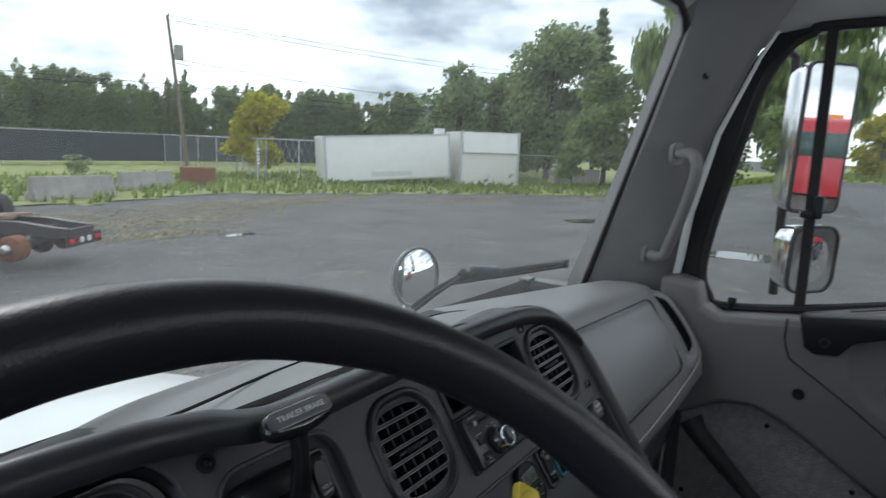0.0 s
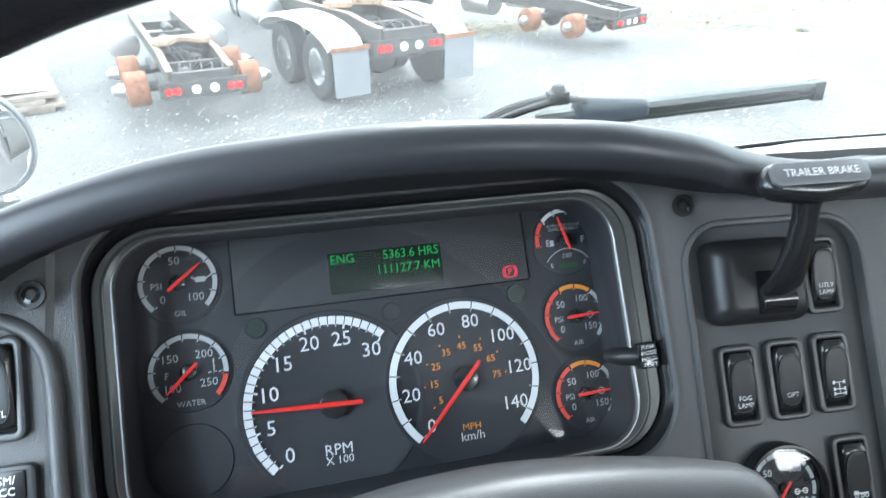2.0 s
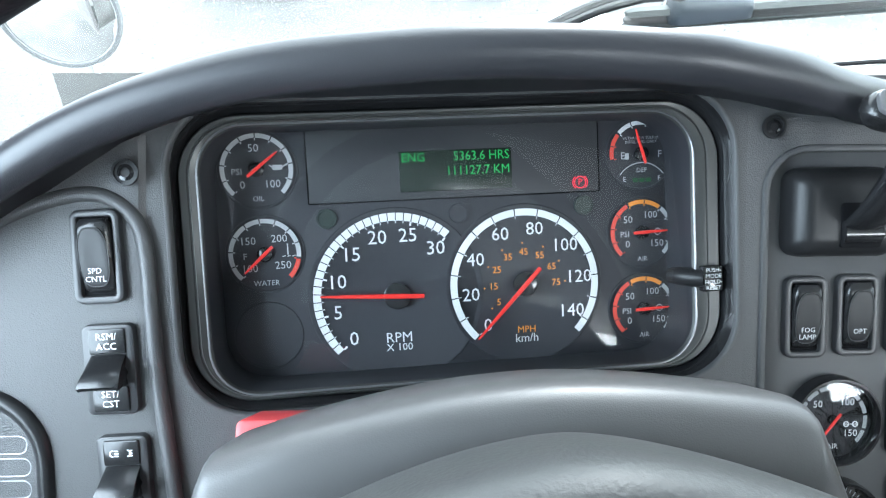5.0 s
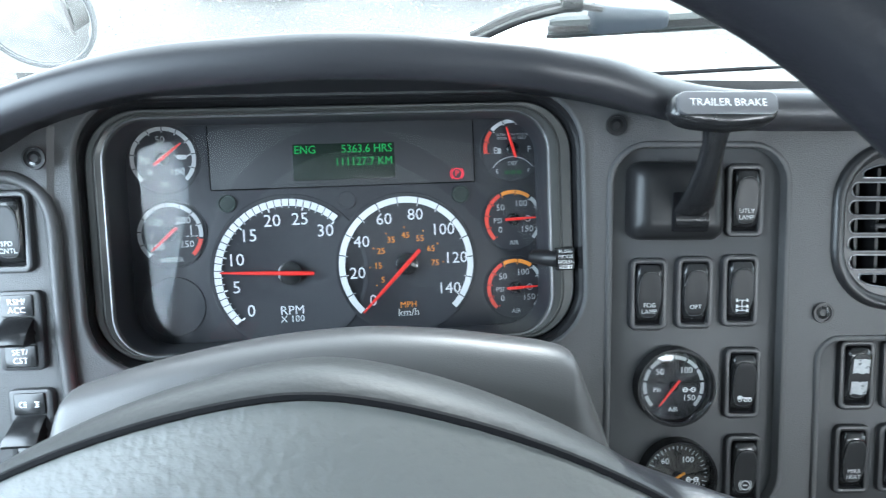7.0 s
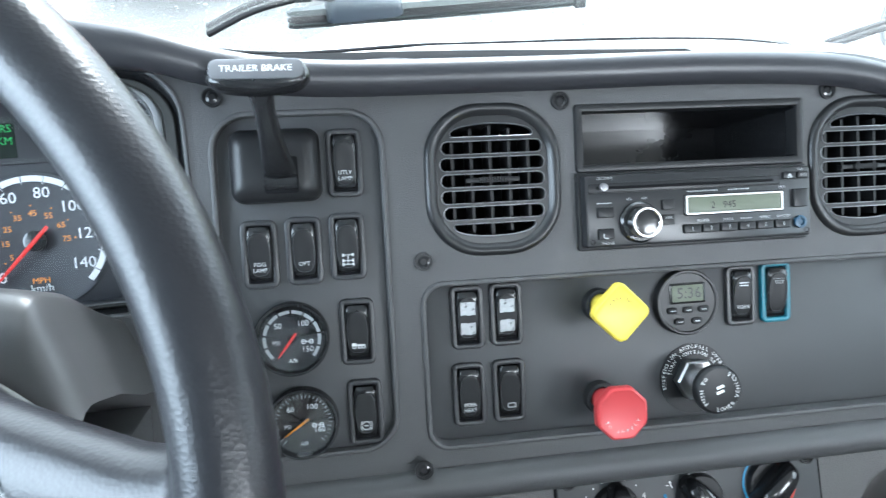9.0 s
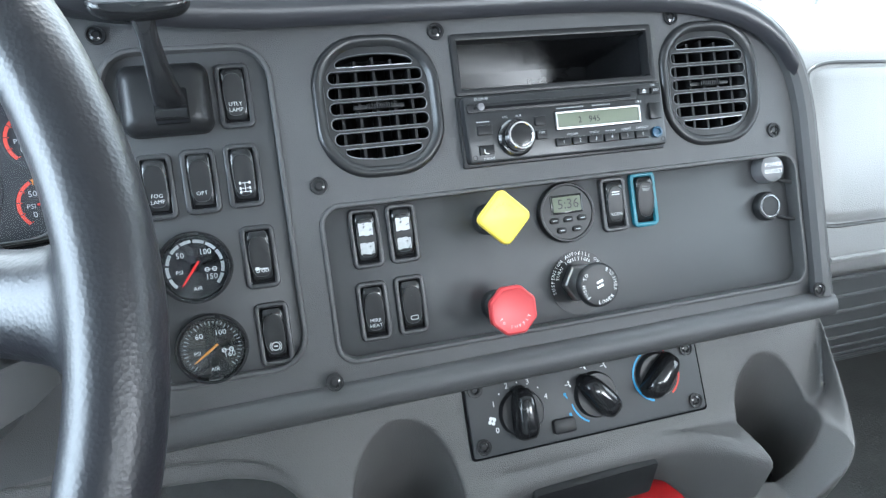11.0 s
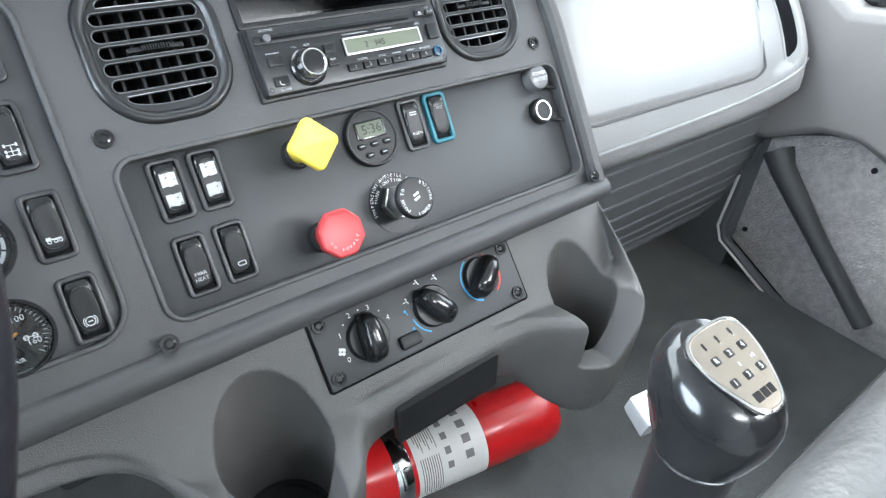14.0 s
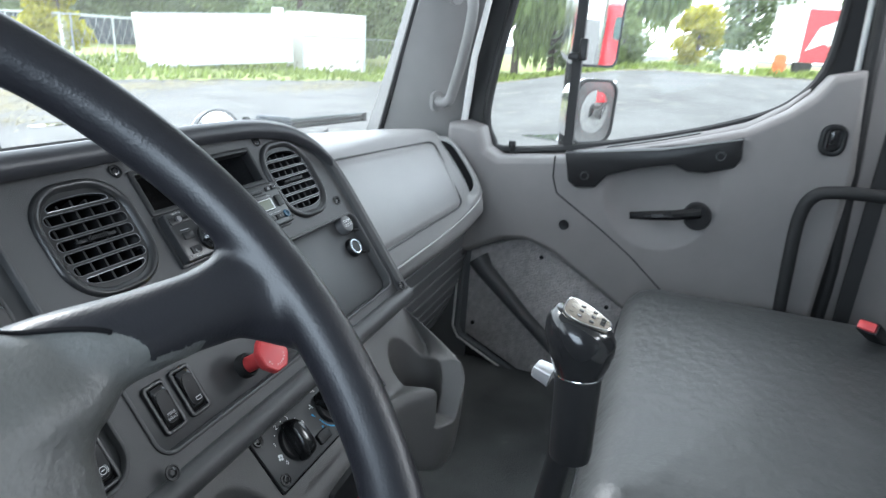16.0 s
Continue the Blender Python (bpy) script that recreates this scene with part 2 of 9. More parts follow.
def box(bm, x0, x1, y0, y1, z0, z1, m=None):
    vs = [bm.verts.new((x, y, z)) for z in (z0, z1) for x, y in ((x0, y0), (x1, y0), (x1, y1), (x0, y1))]
    if m:
        for v in vs:
            v.co = m @ v.co
    for f in ((0, 3, 2, 1), (4, 5, 6, 7), (0, 1, 5, 4), (1, 2, 6, 5), (2, 3, 7, 6), (3, 0, 4, 7)):
        bm.faces.new([vs[i] for i in f])
    return vs


def loft(bm, rings, closed=True, caps=True, loop=False):
    """Skins rings of equal count."""
    vr = [[bm.verts.new(p) for p in r] for r in rings]
    n = len(vr[0])
    pairs = list(zip(vr, vr[1:])) + ([(vr[-1], vr[0])] if loop else [])
    for a, b in pairs:
        for i in range(n if closed else n - 1):
            j = (i + 1) % n
            bm.faces.new((a[i], a[j], b[j], b[i]))
    if caps and closed and not loop:
        bm.faces.new(list(reversed(vr[0])))
        bm.faces.new(vr[-1])
    return vr


def rrect(w, h, r, cx=0.0, cy=0.0, n=5):
    r = max(1e-4, min(r, w / 2 - 1e-5, h / 2 - 1e-5))
    pts = []
    for k, (sx, sy) in enumerate(((1, 1), (-1, 1), (-1, -1), (1, -1))):
        for i in range(n + 1):
            a = math.pi / 2 * (k + i / n)
            pts.append((cx + sx * (w / 2 - r) + r * math.cos(a), cy + sy * (h / 2 - r) + r * math.sin(a)))
    return pts


def slab(bm, w, h, r, z0, z1, bev=0.001, cx=0.0, cy=0.0, m=None, n=5, taper=0.0):
    """A rounded plate with a rounded front edge."""
    rings = [(0, z0), (taper, z1 - bev), (taper + bev * 0.3, z1 - bev * 0.3), (taper + bev, z1)]
    out = []
    for d, z in rings:
        ring = [Vector((x, y, z)) for x, y in rrect(w - 2 * d, h - 2 * d, max(r - d, 0.0002), cx, cy, n)]
        out.append([m @ p for p in ring] if m else ring)
    return loft(bm, out)


def frame_rr(bm, w, h, r, t, z0, z1, bev=0.001, cx=0.0, cy=0.0, m=None, n=6):
    """A rounded picture-frame of band width t."""
    prof = [(0, z0), (0, z1 - bev), (bev * 0.3, z1 - bev * 0.3), (bev, z1), (t - bev, z1), (t - bev * 0.3, z1 - bev * 0.3), (t, z1 - bev), (t, z0)]
    rings = []
    for d, z in prof:
        ring = [Vector((x, y, z)) for x, y in rrect(w - 2 * d, h - 2 * d, max(r - d, 0.0003), cx, cy, n)]
        rings.append([m @ p for p in ring] if m else ring)
    loft(bm, rings, loop=True)


def lathe(bm, prof, n=32, m=None, a0=0.0, a1=360.0):
    """Turns a list of (radius, height) about z; full turns close."""
    full = abs(a1 - a0) >= 359.9
    rings = []
    for i in range(n if full else n + 1):
        a = radians(a0 + (a1 - a0) * i / n)
        ring = [Vector((r * math.cos(a), r * math.sin(a), z)) for r, z in prof]
        rings.append([m @ p for p in ring] if m else ring)
    vr = loft(bm, rings, closed=False, caps=False, loop=full)
    if full:
        for k, (r, _) in ((0, prof[0]), (-1, prof[-1])):
            if r > 1e-6:
                bm.faces.new([v[k] for v in vr])
    bmesh.ops.remove_doubles(bm, verts=[v for ring in vr for v in ring], dist=1e-7)


def tube(bm, pts, rad, n=10, loop=False, caps=True):
    pts = [Vector(p) for p in pts]
    rads = rad if isinstance(rad, (list, tuple)) else [rad] * len(pts)
    k = len(pts)
    rings, side = [], None
    for i, p in enumerate(pts):
        if loop:
            d = pts[(i + 1) % k] - pts[i - 1]
        else:
            d = pts[min(i + 1, k - 1)] - pts[max(i - 1, 0)]
        d.normalize()
        if side is None:
            side = d.orthogonal()
        side = (side - d * side.dot(d)).normalized()
        up = d.cross(side)
        rings.append([p + (side * math.cos(2 * math.pi * j / n) + up * math.sin(2 * math.pi * j / n)) * rads[i] for j in range(n)])
    loft(bm, rings, loop=loop, caps=caps)


def smooth_path(pts, steps=6, loop=False):
    """A rounded line through the points (Catmull-Rom)."""
    pts = [Vector(p) for p in pts]
    k, out = len(pts), []
    for i in range(k if loop else k - 1):
        p = [pts[(i + d) % k] if loop else pts[min(max(i + d, 0), k - 1)] for d in (-1, 0, 1, 2)]
        for s in range(steps):
            t = s / steps
            out.append(0.5 * (2 * p[1] + (p[2] - p[0]) * t + (2 * p[0] - 5 * p[1] + 4 * p[2] - p[3]) * t * t + (3 * p[1] - p[0] - 3 * p[2] + p[3]) * t ** 3))
    if not loop:
        out.append(pts[-1])
    return out


def plate(bm, outer, holes, z0, z1):
    """A flat sheet of thickness z0..z1 with openings through it."""
    loops = []
    edges = []
    for pts in (outer, *holes):
        vs = [bm.verts.new((x, y, z1)) for x, y in pts]
        loops.append(vs)
        edges += [bm.edges.new((vs[i], vs[(i + 1) % len(vs)])) for i in range(len(vs))]
    bmesh.ops.triangle_fill(bm, edges=edges, use_beauty=True)
    for vs in loops:
        low = [bm.verts.new((v.co.x, v.co.y, z0)) for v in vs]
        for i in range(len(vs)):
            j = (i + 1) % len(vs)
            bm.faces.new((vs[i], vs[j], low[j], low[i]))


def surface(bm, rows):
    vr = [[bm.verts.new(p) for p in r] for r in rows]
    for a, b in zip(vr, vr[1:]):
        for i in range(len(a) - 1):
            bm.faces.new((a[i], a[i + 1], b[i + 1], b[i]))
    return vr


def interp(x, table):
    """Smooth values of a table of (x, value, ...) rows."""
    if x <= table[0][0]:
        return table[0][1:]
    for a, b in zip(table, table[1:]):
        if x <= b[0]:
            t = (x - a[0]) / (b[0] - a[0])
            t = t * t * (3 - 2 * t)
            return tuple(p + (q - p) * t for p, q in zip(a[1:], b[1:]))
    return table[-1][1:]


def lerp_table(x, table):
    if x <= table[0][0]:
        return table[0][1:]
    for a, b in zip(table, table[1:]):
        if x <= b[0]:
            t = (x - a[0]) / (b[0] - a[0])
            return tuple(p + (q - p) * t for p, q in zip(a[1:], b[1:]))
    return table[-1][1:]


def lettering(name, body, size, mat, parent, x, y, z, rot=0.0, align="CENTER", wide=1.0, label=""):
    """Flat printed characters in the xy plane of the parent."""
    cu = bpy.data.curves.new(name, "FONT")
    cu.body, cu.size, cu.align_x, cu.align_y = body, size, align, "CENTER"
    cu.resolution_u = 2
    tmp = bpy.data.objects.new(name, cu)
    me = bpy.data.meshes.new_from_object(tmp)
    bpy.data.objects.remove(tmp)
    bpy.data.curves.remove(cu)
    me.materials.clear()
    me.materials.append(mat)
    ob = new(name, me)
    ob.parent = parent
    ob.matrix_basis = at(x, y, z, 0, 0, rot) @ Matrix.Diagonal((wide, 1, 1, 1))
    return tagged(ob, label)


# the dashboard's own axes: x along it, y up its face, z out towards the seats
TILT = radians(34.9)
DASH_AX = Matrix(((1, 0, 0, 0), (0, math.sin(TILT), -math.cos(TILT), 0), (0, math.cos(TILT), math.sin(TILT), 1.8), (0, 0, 0, 1)))


def on_dash(u, v, w=0.0, rot=0.0):
    return DASH_AX @ at(u, v, w, 0, 0, rot)


FLOOR_Z, GROUND_Z, ROOF_Z = 1.06, -0.3, 2.42
# ---- the cab: floor, walls, roof, windscreen ----
CAB_L, CAB_R, CAB_MID = -0.40, 1.60, 0.60


def screen_base(x):
    return 0.42 - 0.18 * ((x - CAB_MID) / 0.96) ** 2


bm = bmesh.new()
rows = []
for i in range(25):
    x = CAB_L - 0.03 + (CAB_R - CAB_L + 0.06) * i / 24
    prof = [(-1.30, 1.06), (-0.60, 1.06), (0.05, 1.06), (0.16, 1.09), (0.26, 1.16), (0.36, 1.32), (0.40, 1.50), (0.42, 1.66)]
    row = []
    for y, z in prof:
        tunnel = 0.015 * math.exp(-((x - 0.62) / 0.16) ** 2) if y > -0.9 and z < 1.1 else 0
        row.append((x, y, z + tunnel + 0.003 * noise.noise((x * 6, y * 6, 0))))
    rows.append(row)
low = [[(p[0], p[1], p[2] - 0.04) for p in r] for r in rows]
loft(bm, [r + list(reversed(q)) for r, q in zip(rows, low)])
solo("floor", bm, FLOORM, Matrix(), "worn dark rubber mat over the cab floor", "floor", kind="structure")

# rear wall with its window and an unseen opening added for fill light
bm = bmesh.new()
plate(bm, [(CAB_L - 0.03, 1.0), (CAB_R + 0.03, 1.0), (CAB_R + 0.03, 2.44), (CAB_L - 0.03, 2.44)], [rrect(0.34, 0.15, 0.03, 0.66, 2.35), rrect(0.46, 0.32, 0.04, 1.3, 2.25)], 0, 0.05)
solo("wall_rear", bm, HEAD, Matrix(((1, 0, 0, 0), (0, 0, -1, -1.30), (0, 1, 0, 0), (0, 0, 0, 1))), "grey plastic rear wall of the cab", "wall", kind="structure")
# driver's side wall with its window opening
bm = bmesh.new()
SIDE_WIN = [(-0.06, 1.755), (-0.08, 1.70), (-0.11, 1.677), (-0.27, 1.697), (-0.504, 1.751), (-0.665, 1.804), (-0.746, 1.849), (-0.795, 1.92), (-0.806, 2.05), (-0.80, 2.26), (-0.76, 2.31), (-0.70, 2.325), (-0.28, 2.325), (-0.235, 2.315), (-0.19, 2.285), (-0.146, 2.204), (-0.112, 2.062), (-0.072, 1.869)]
plate(bm, [(0.20, 1.0), (0.20, 1.55), (0.02, 1.90), (-0.05, 2.44), (-1.30, 2.44), (-1.30, 1.0)], [SIDE_WIN], 0, 0.05)
solo("wall_left", bm, DOORP, Matrix(((0, 0, -1, CAB_L), (1, 0, 0, 0), (0, 1, 0, 0), (0, 0, 0, 1))), "grey plastic door side beside the driver", "wall", kind="structure")
# roof lining
bm = bmesh.new()
rows = []
for i in range(17):
    x = CAB_L - 0.04 + (CAB_R - CAB_L + 0.08) * i / 16
    e = abs((x - CAB_MID) / 1.0)
    row = []
    for j in range(13):
        y = -1.32 + (screen_base(x) - 0.27 + 1.32) * j / 12
        row.append((x, y, ROOF_Z - 0.07 * e ** 6 - (0.06 * (j / 12) ** 8)))
    rows.append(row)
loft(bm, [r + [(p[0], p[1], p[2] + 0.03) for p in reversed(r)] for r in rows])
solo("ceiling", bm, HEAD, Matrix(), "pale grey roof lining of the cab", "ceiling", kind="structure")


# windscreen with dark edge band
def screen_pt(x, z):
    k = (z - 1.66) / 0.70
    return (CAB_MID + (x - CAB_MID) * (1 - 0.17 * max(k, 0)), screen_base(x) - 0.27 * k, z)


bm = bmesh.new()
rows = [[screen_pt(CAB_L + 0.02 + 1.96 * i / 24, 1.645 + 0.715 * j / 8) for j in range(9)] for i in range(25)]
surface(bm, rows)
windscreen = solo("window_1", bm, SCREENG, Matrix(), "clear curved windscreen of the truck", "window", kind="structure")
windscreen.visible_shadow = False
bm = bmesh.new()
edge = [screen_pt(1.565, 1.655 + 0.02 * i) for i in range(33)] + [screen_pt(1.545, 2.322), screen_pt(1.51, 2.345), screen_pt(1.44, 2.355)] + [screen_pt(1.4 - 0.1 * i, 2.36) for i in range(17)]
tube(bm, edge, 0.008, 6)
part("screen_seal", bm, RUBBER, windscreen)

# right front pillar trim between windscreen and door
SCREEN_EDGE = [(1.67, 1.565, 0.245), (1.90, 1.505, 0.139), (2.087, 1.452, 0.058), (2.25, 1.412, -0.002), (2.34, 1.395, -0.03), (2.43, 1.38, -0.05)]
DOOR_EDGE = [(1.67, 1.612, 0.02), (1.90, 1.58, -0.012), (2.087, 1.545, -0.062), (2.25, 1.512, -0.135), (2.34, 1.49, -0.19), (2.43, 1.47, -0.26)]


def pillar(name, sgn, label):
    bm = bmesh.new()
    rings = []
    for i in range(15):
        z = 1.62 + (2.43 - 1.62) * i / 14
        a = Vector((*lerp_table(z, SCREEN_EDGE), z))
        b = Vector((*lerp_table(z, DOOR_EDGE), z))
        bulge = Vector((-0.6, -0.8, 0)) * 0.022
        ring = [a + (b - a) * t + bulge * math.sin(math.pi * t) for t in (0, 0.08, 0.2, 0.4, 0.6, 0.8, 0.92, 1)]
        ring += [b + Vector((0.05, 0.02, 0)), a + Vector((0.035, 0.05, 0))]
        if sgn < 0:
            ring = [Vector((2 * CAB_MID - p.x - 0.08, p.y, p.z)) for p in ring]
        rings.append(ring)
    loft(bm, rings)
    return solo(name, bm, PILLARP, Matrix(), label, "pillar trim", kind="structure")


pillar_r = pillar("pillar_right", 1, "grey plastic windscreen pillar trim with a grab handle")
pillar("pillar_left", -1, "grey plastic windscreen pillar trim on the driver's side")
for c in ((1.452, -0.052, 2.212),):
    bm = bmesh.new()
    lathe(bm, [(0.0, 0.004), (0.008, 0.004), (0.011, 0.0), (0.011, -0.01)], 16, look(c, Vector(c) + Vector((0.55, 0.8, -0.1))))
    part("screw_cap", bm, BLACK, pillar_r)
bm = bmesh.new()
hb, ht = Vector((1.548, 0.062, 1.787)), Vector((1.474, 0.0, 2.039))
off = Vector((-0.035, -0.055, 0.0))
tube(bm, smooth_path([hb, hb + off * 0.7 + Vector((0, 0, 0.004)), hb + off + Vector((0, 0, 0.035)), (hb + ht) / 2 + off * 1.1, ht + off + Vector((0, 0, -0.035)), ht + off * 0.7, ht], 6), [0.013] * 37, 12)
grab = part("grab_handle", bm, PILLARP, pillar_r, "grey plastic grab handle with black end screws")
for p in (hb, ht):
    bm = bmesh.new()
    mm = look(p, p - off)
    slab(bm, 0.036, 0.05, 0.016, -0.006, 0.008, 0.003, m=mm @ pose(0, 0, 0, 180))
    foot = part("handle_foot", bm, PILLARP, grab)
    bm = bmesh.new()
    lathe(bm, [(0.0, 0.012), (0.004, 0.012), (0.008, 0.009), (0.008, 0.0)], 16, mm @ pose(0, 0, 0, 180))
    part("screw", bm, BLACK, grab)
bm = bmesh.new()
tube(bm, [Vector((*lerp_table(z, DOOR_EDGE), z)) + Vector((-0.012, -0.012, 0)) for z in (1.70, 1.80, 1.90, 2.0, 2.087, 2.17, 2.25, 2.30)], [0.009, 0.010, 0.009, 0.008, 0.006, 0.005, 0.004, 0.003], 8)
part("pillar_edge", bm, WHITEP, pillar_r, "white painted edge beside the door")
# ---- dashboard ----
dashboard = thing("dashboard", DASH_AX, "dark grey moulded truck dashboard with a hooded instrument bay", "dashboard")
# the instrument bay is turned a little towards the driver and hangs slightly askew
BAY_EDGE, BAY_SLOPE = 0.225, 0.085
BAY_TURN = at(BAY_EDGE, 0, 0, 0, math.degrees(math.atan(BAY_SLOPE))) @ at(-BAY_EDGE, 0, 0)
BAY_SKEW = at(0.055, -0.07, 0, 0, 0, 2.3) @ at(-0.055, 0.07, 0)
BAY = BAY_TURN @ BAY_SKEW
FACE_OUT = [(BAY_EDGE, 0.03), (BAY_EDGE, -0.31), (0.84, -0.30), (0.852, -0.285), (0.858, -0.1), (0.848, -0.045), (0.825, -0.012), (0.79, 0.008), (0.74, 0.02), (0.60, 0.028), (0.42, 0.03)]
# width, height, corner and middle of the opening, the frame's rim and the lens
OPENING = (0.3230, 0.1725, 0.038, 0.0577, -0.0688)
RIM_OUT = (0.3150, 0.1620, 0.035, 0.0565, -0.0693)
RIM_IN = (0.2870, 0.1508, 0.026, 0.0540, -0.0706)
VENTS = ((0.442, -0.0675), (0.757, -0.0705))
bm = bmesh.new()
holes = [rrect(0.123, 0.256, 0.026, 0.2975, -0.140, 6), rrect(0.185, 0.047, 0.003, 0.603, -0.0395, 2)]
for cu, cv in VENTS:
    holes.append(rrect(0.086, 0.098, 0.030, cu, cv, 7))
holes.append(rrect(0.461, 0.128, 0.016, 0.613, -0.2085, 6))
plate(bm, FACE_OUT, holes, -0.045, 0.0)
part("fascia", bm, DASH, dashboard)
bm = bmesh.new()
askew = [(p.x, p.y) for p in (BAY_SKEW @ Vector((x, y, 0)) for x, y in rrect(*OPENING, 10))]
plate(bm, [(-0.118, 0.026), (-0.118, -0.33), (BAY_EDGE, -0.31), (BAY_EDGE, 0.03)], [askew], -0.02, 0.0)
bmesh.ops.transform(bm, matrix=BAY_TURN, verts=bm.verts)
part("bay_surround", bm, DASH, dashboard)


# the hood over the instruments runs into a low lip along the dashboard
NOSE = [(-0.42, -0.163, 0.05), (-0.30, -0.102, 0.062), (-0.235, -0.069, 0.068), (-0.171, -0.031, 0.072), (-0.143, -0.0145, 0.074), (-0.115, -0.0015, 0.075), (-0.087, 0.008, 0.076), (-0.059, 0.0155, 0.077), (-0.03, 0.0205, 0.078), (0.0, 0.0235, 0.078), (0.05, 0.0272, 0.078), (0.107, 0.0275, 0.077), (0.163, 0.0245, 0.075), (0.191, 0.0215, 0.07), (0.22, 0.018, 0.063), (0.25, 0.0115, 0.052), (0.29, 0.008, 0.036), (0.34, 0.0075, 0.026), (0.41, 0.009, 0.019), (0.50, 0.0105, 0.015), (0.62, 0.012, 0.013), (0.72, 0.0085, 0.012), (0.775, -0.002, 0.012), (0.808, -0.016, 0.012), (0.832, -0.036, 0.012), (0.846, -0.062, 0.012), (0.852, -0.095, 0.012)]
NOSE = [tuple(p) for p in smooth_path(NOSE, 5)]


def dash_world(u, v, w):
    return DASH_AX @ Vector((u, v, w))


INV = DASH_AX.inverted()
bm = bmesh.new()
rings = []
us = [NOSE[0][0] + (0.845 - NOSE[0][0]) * i / 100 for i in range(101)]
for u in us:
    v, w = lerp_table(u, NOSE)
    nose = dash_world(u, v, w)
    back = dash_world(u, min(v - 0.003, 0.0175 + 0.04 * (u - 0.055) - max(0, -0.09 - u) * 0.6), min(0.029, BAY_SLOPE * max(0.0, BAY_EDGE - u)))
    base_y = screen_base(u) - 0.015
    front = Vector((u, base_y, 1.675))
    rise_ = 0.011 * interp(u, [(0.15, 0.0), (0.42, 1.0)])[0]
    mid1 = nose.lerp(front, 0.22) + Vector((0, 0, rise_))
    mid2 = nose.lerp(front, 0.6) + Vector((0, 0, rise_ * 1.4))
    drop = Vector((0, 0, -0.022 * (1 - interp(u, [(0.15, 0.0), (0.42, 1.0)])[0])))
    mid1, mid2 = mid1 + drop * 0.7, mid2 + drop
    roll = [nose + Vector((0, 0.008 - 0.0138 * math.cos(radians(a)), -0.006 + 0.0138 * math.sin(radians(a)))) for a in range(-40, 91, 13)]
    ring = [back, back.lerp(nose, 0.5) + Vector((0, 0, 0.002))] + roll + [mid1, mid2, front, front + Vector((0, 0, -0.05)), back + Vector((0, 0.08, -0.02))]
    rings.append(ring)
loft(bm, [[INV @ p for p in r] for r in rings])
part("hood", bm, BROW, dashboard, "soft black hood over the instruments", angle=60)
# paler top of the dashboard between hood and windscreen
bm = bmesh.new()
rows = []
for u in us:
    v, w = lerp_table(u, NOSE)
    nose = dash_world(u, v, w)
    front = Vector((u, screen_base(u) - 0.012, 1.678))
    hump = 0.05 if u < 0.6 else 0.05 + 0.5 * (u - 0.6)
    row = []
    for k in (0.0, 0.02, 0.1, 0.25, 0.45, 0.7, 1.0):
        f = hump + (1 - hump) * k
        p = nose.lerp(front, f)
        low_ = interp(u, [(0.15, 0.0), (0.42, 1.0)])[0]
        row.append(p + Vector((0, 0, -0.024 * (1 - low_) * min(1, f * 4) + 0.002 + 0.006 * low_ + 0.009 * low_ * math.sin(math.pi * min(1, f * 1.4)) + (0.002 if 0 < k < 1 else -0.004))))
    rows.append(row)
surface(bm, [[INV @ p for p in r] for r in rows])
part("dash_top", bm, PAD, dashboard, "pale grey padded dashboard top")
bm = bmesh.new()
seam = []
for u in us[20:]:
    v, w = lerp_table(u, NOSE)
    p = dash_world(u, v, w).lerp(Vector((u, screen_base(u) - 0.012, 1.678)), 0.32)
    low_ = interp(u, [(0.15, 0.0), (0.42, 1.0)])[0]
    seam.append(INV @ (p + Vector((0, 0, 0.0044 + 0.0145 * low_))))
tube(bm, seam, 0.0018, 6)
part("top_seam", bm, BLACK, dashboard)

# side rim of the fascia, turned round the corner
bm = bmesh.new()
rim = [(0.60, 0.0165, 0.002), (0.72, 0.013, 0.002), (0.775, 0.0035, 0.002), (0.808, -0.0115, 0.002), (0.834, -0.034, 0.002), (0.850, -0.062, 0.002), (0.857, -0.10, 0.002), (0.8575, -0.16, 0.002), (0.857, -0.22, 0.002), (0.856, -0.288, 0.002)]
tube(bm, smooth_path(rim, 6), 0.0105, 10)
part("fascia_rim", bm, DASH, dashboard)
bm = bmesh.new()
tube(bm, [(0.20, -0.302, -0.002), (0.5, -0.299, 0.0), (0.865, -0.297, 0.0)], 0.0135, 12)
part("fascia_ledge", bm, DASH, dashboard)

# recessed switch plates
bm = bmesh.new()
slab(bm, 0.1226, 0.2556, 0.026, -0.03, -0.006, 0.002, 0.2975, -0.140)
part("switch_plate", bm, PANEL, dashboard)
bm = bmesh.new()
frame_rr(bm, 0.1262, 0.2592, 0.028, 0.0042, -0.02, 0.0022, 0.0016, 0.2975, -0.140)
part("plate_trim", bm, DASH, dashboard)
bm = bmesh.new()
slab(bm, 0.4606, 0.1276, 0.016, -0.035, -0.012, 0.0015, 0.613, -0.2085)
part("control_plate", bm, PANEL, dashboard)
bm = bmesh.new()
frame_rr(bm, 0.4645, 0.1315, 0.018, 0.0042, -0.02, 0.0022, 0.0016, 0.613, -0.2085)
part("plate_trim", bm, DASH, dashboard)

# dark well round the instruments and the satin frame of their lens
RINGM = principled("ring_satin", (0.055, 0.056, 0.054), 0.32, metal=0.3, vary=0.05, rvary=0.04)


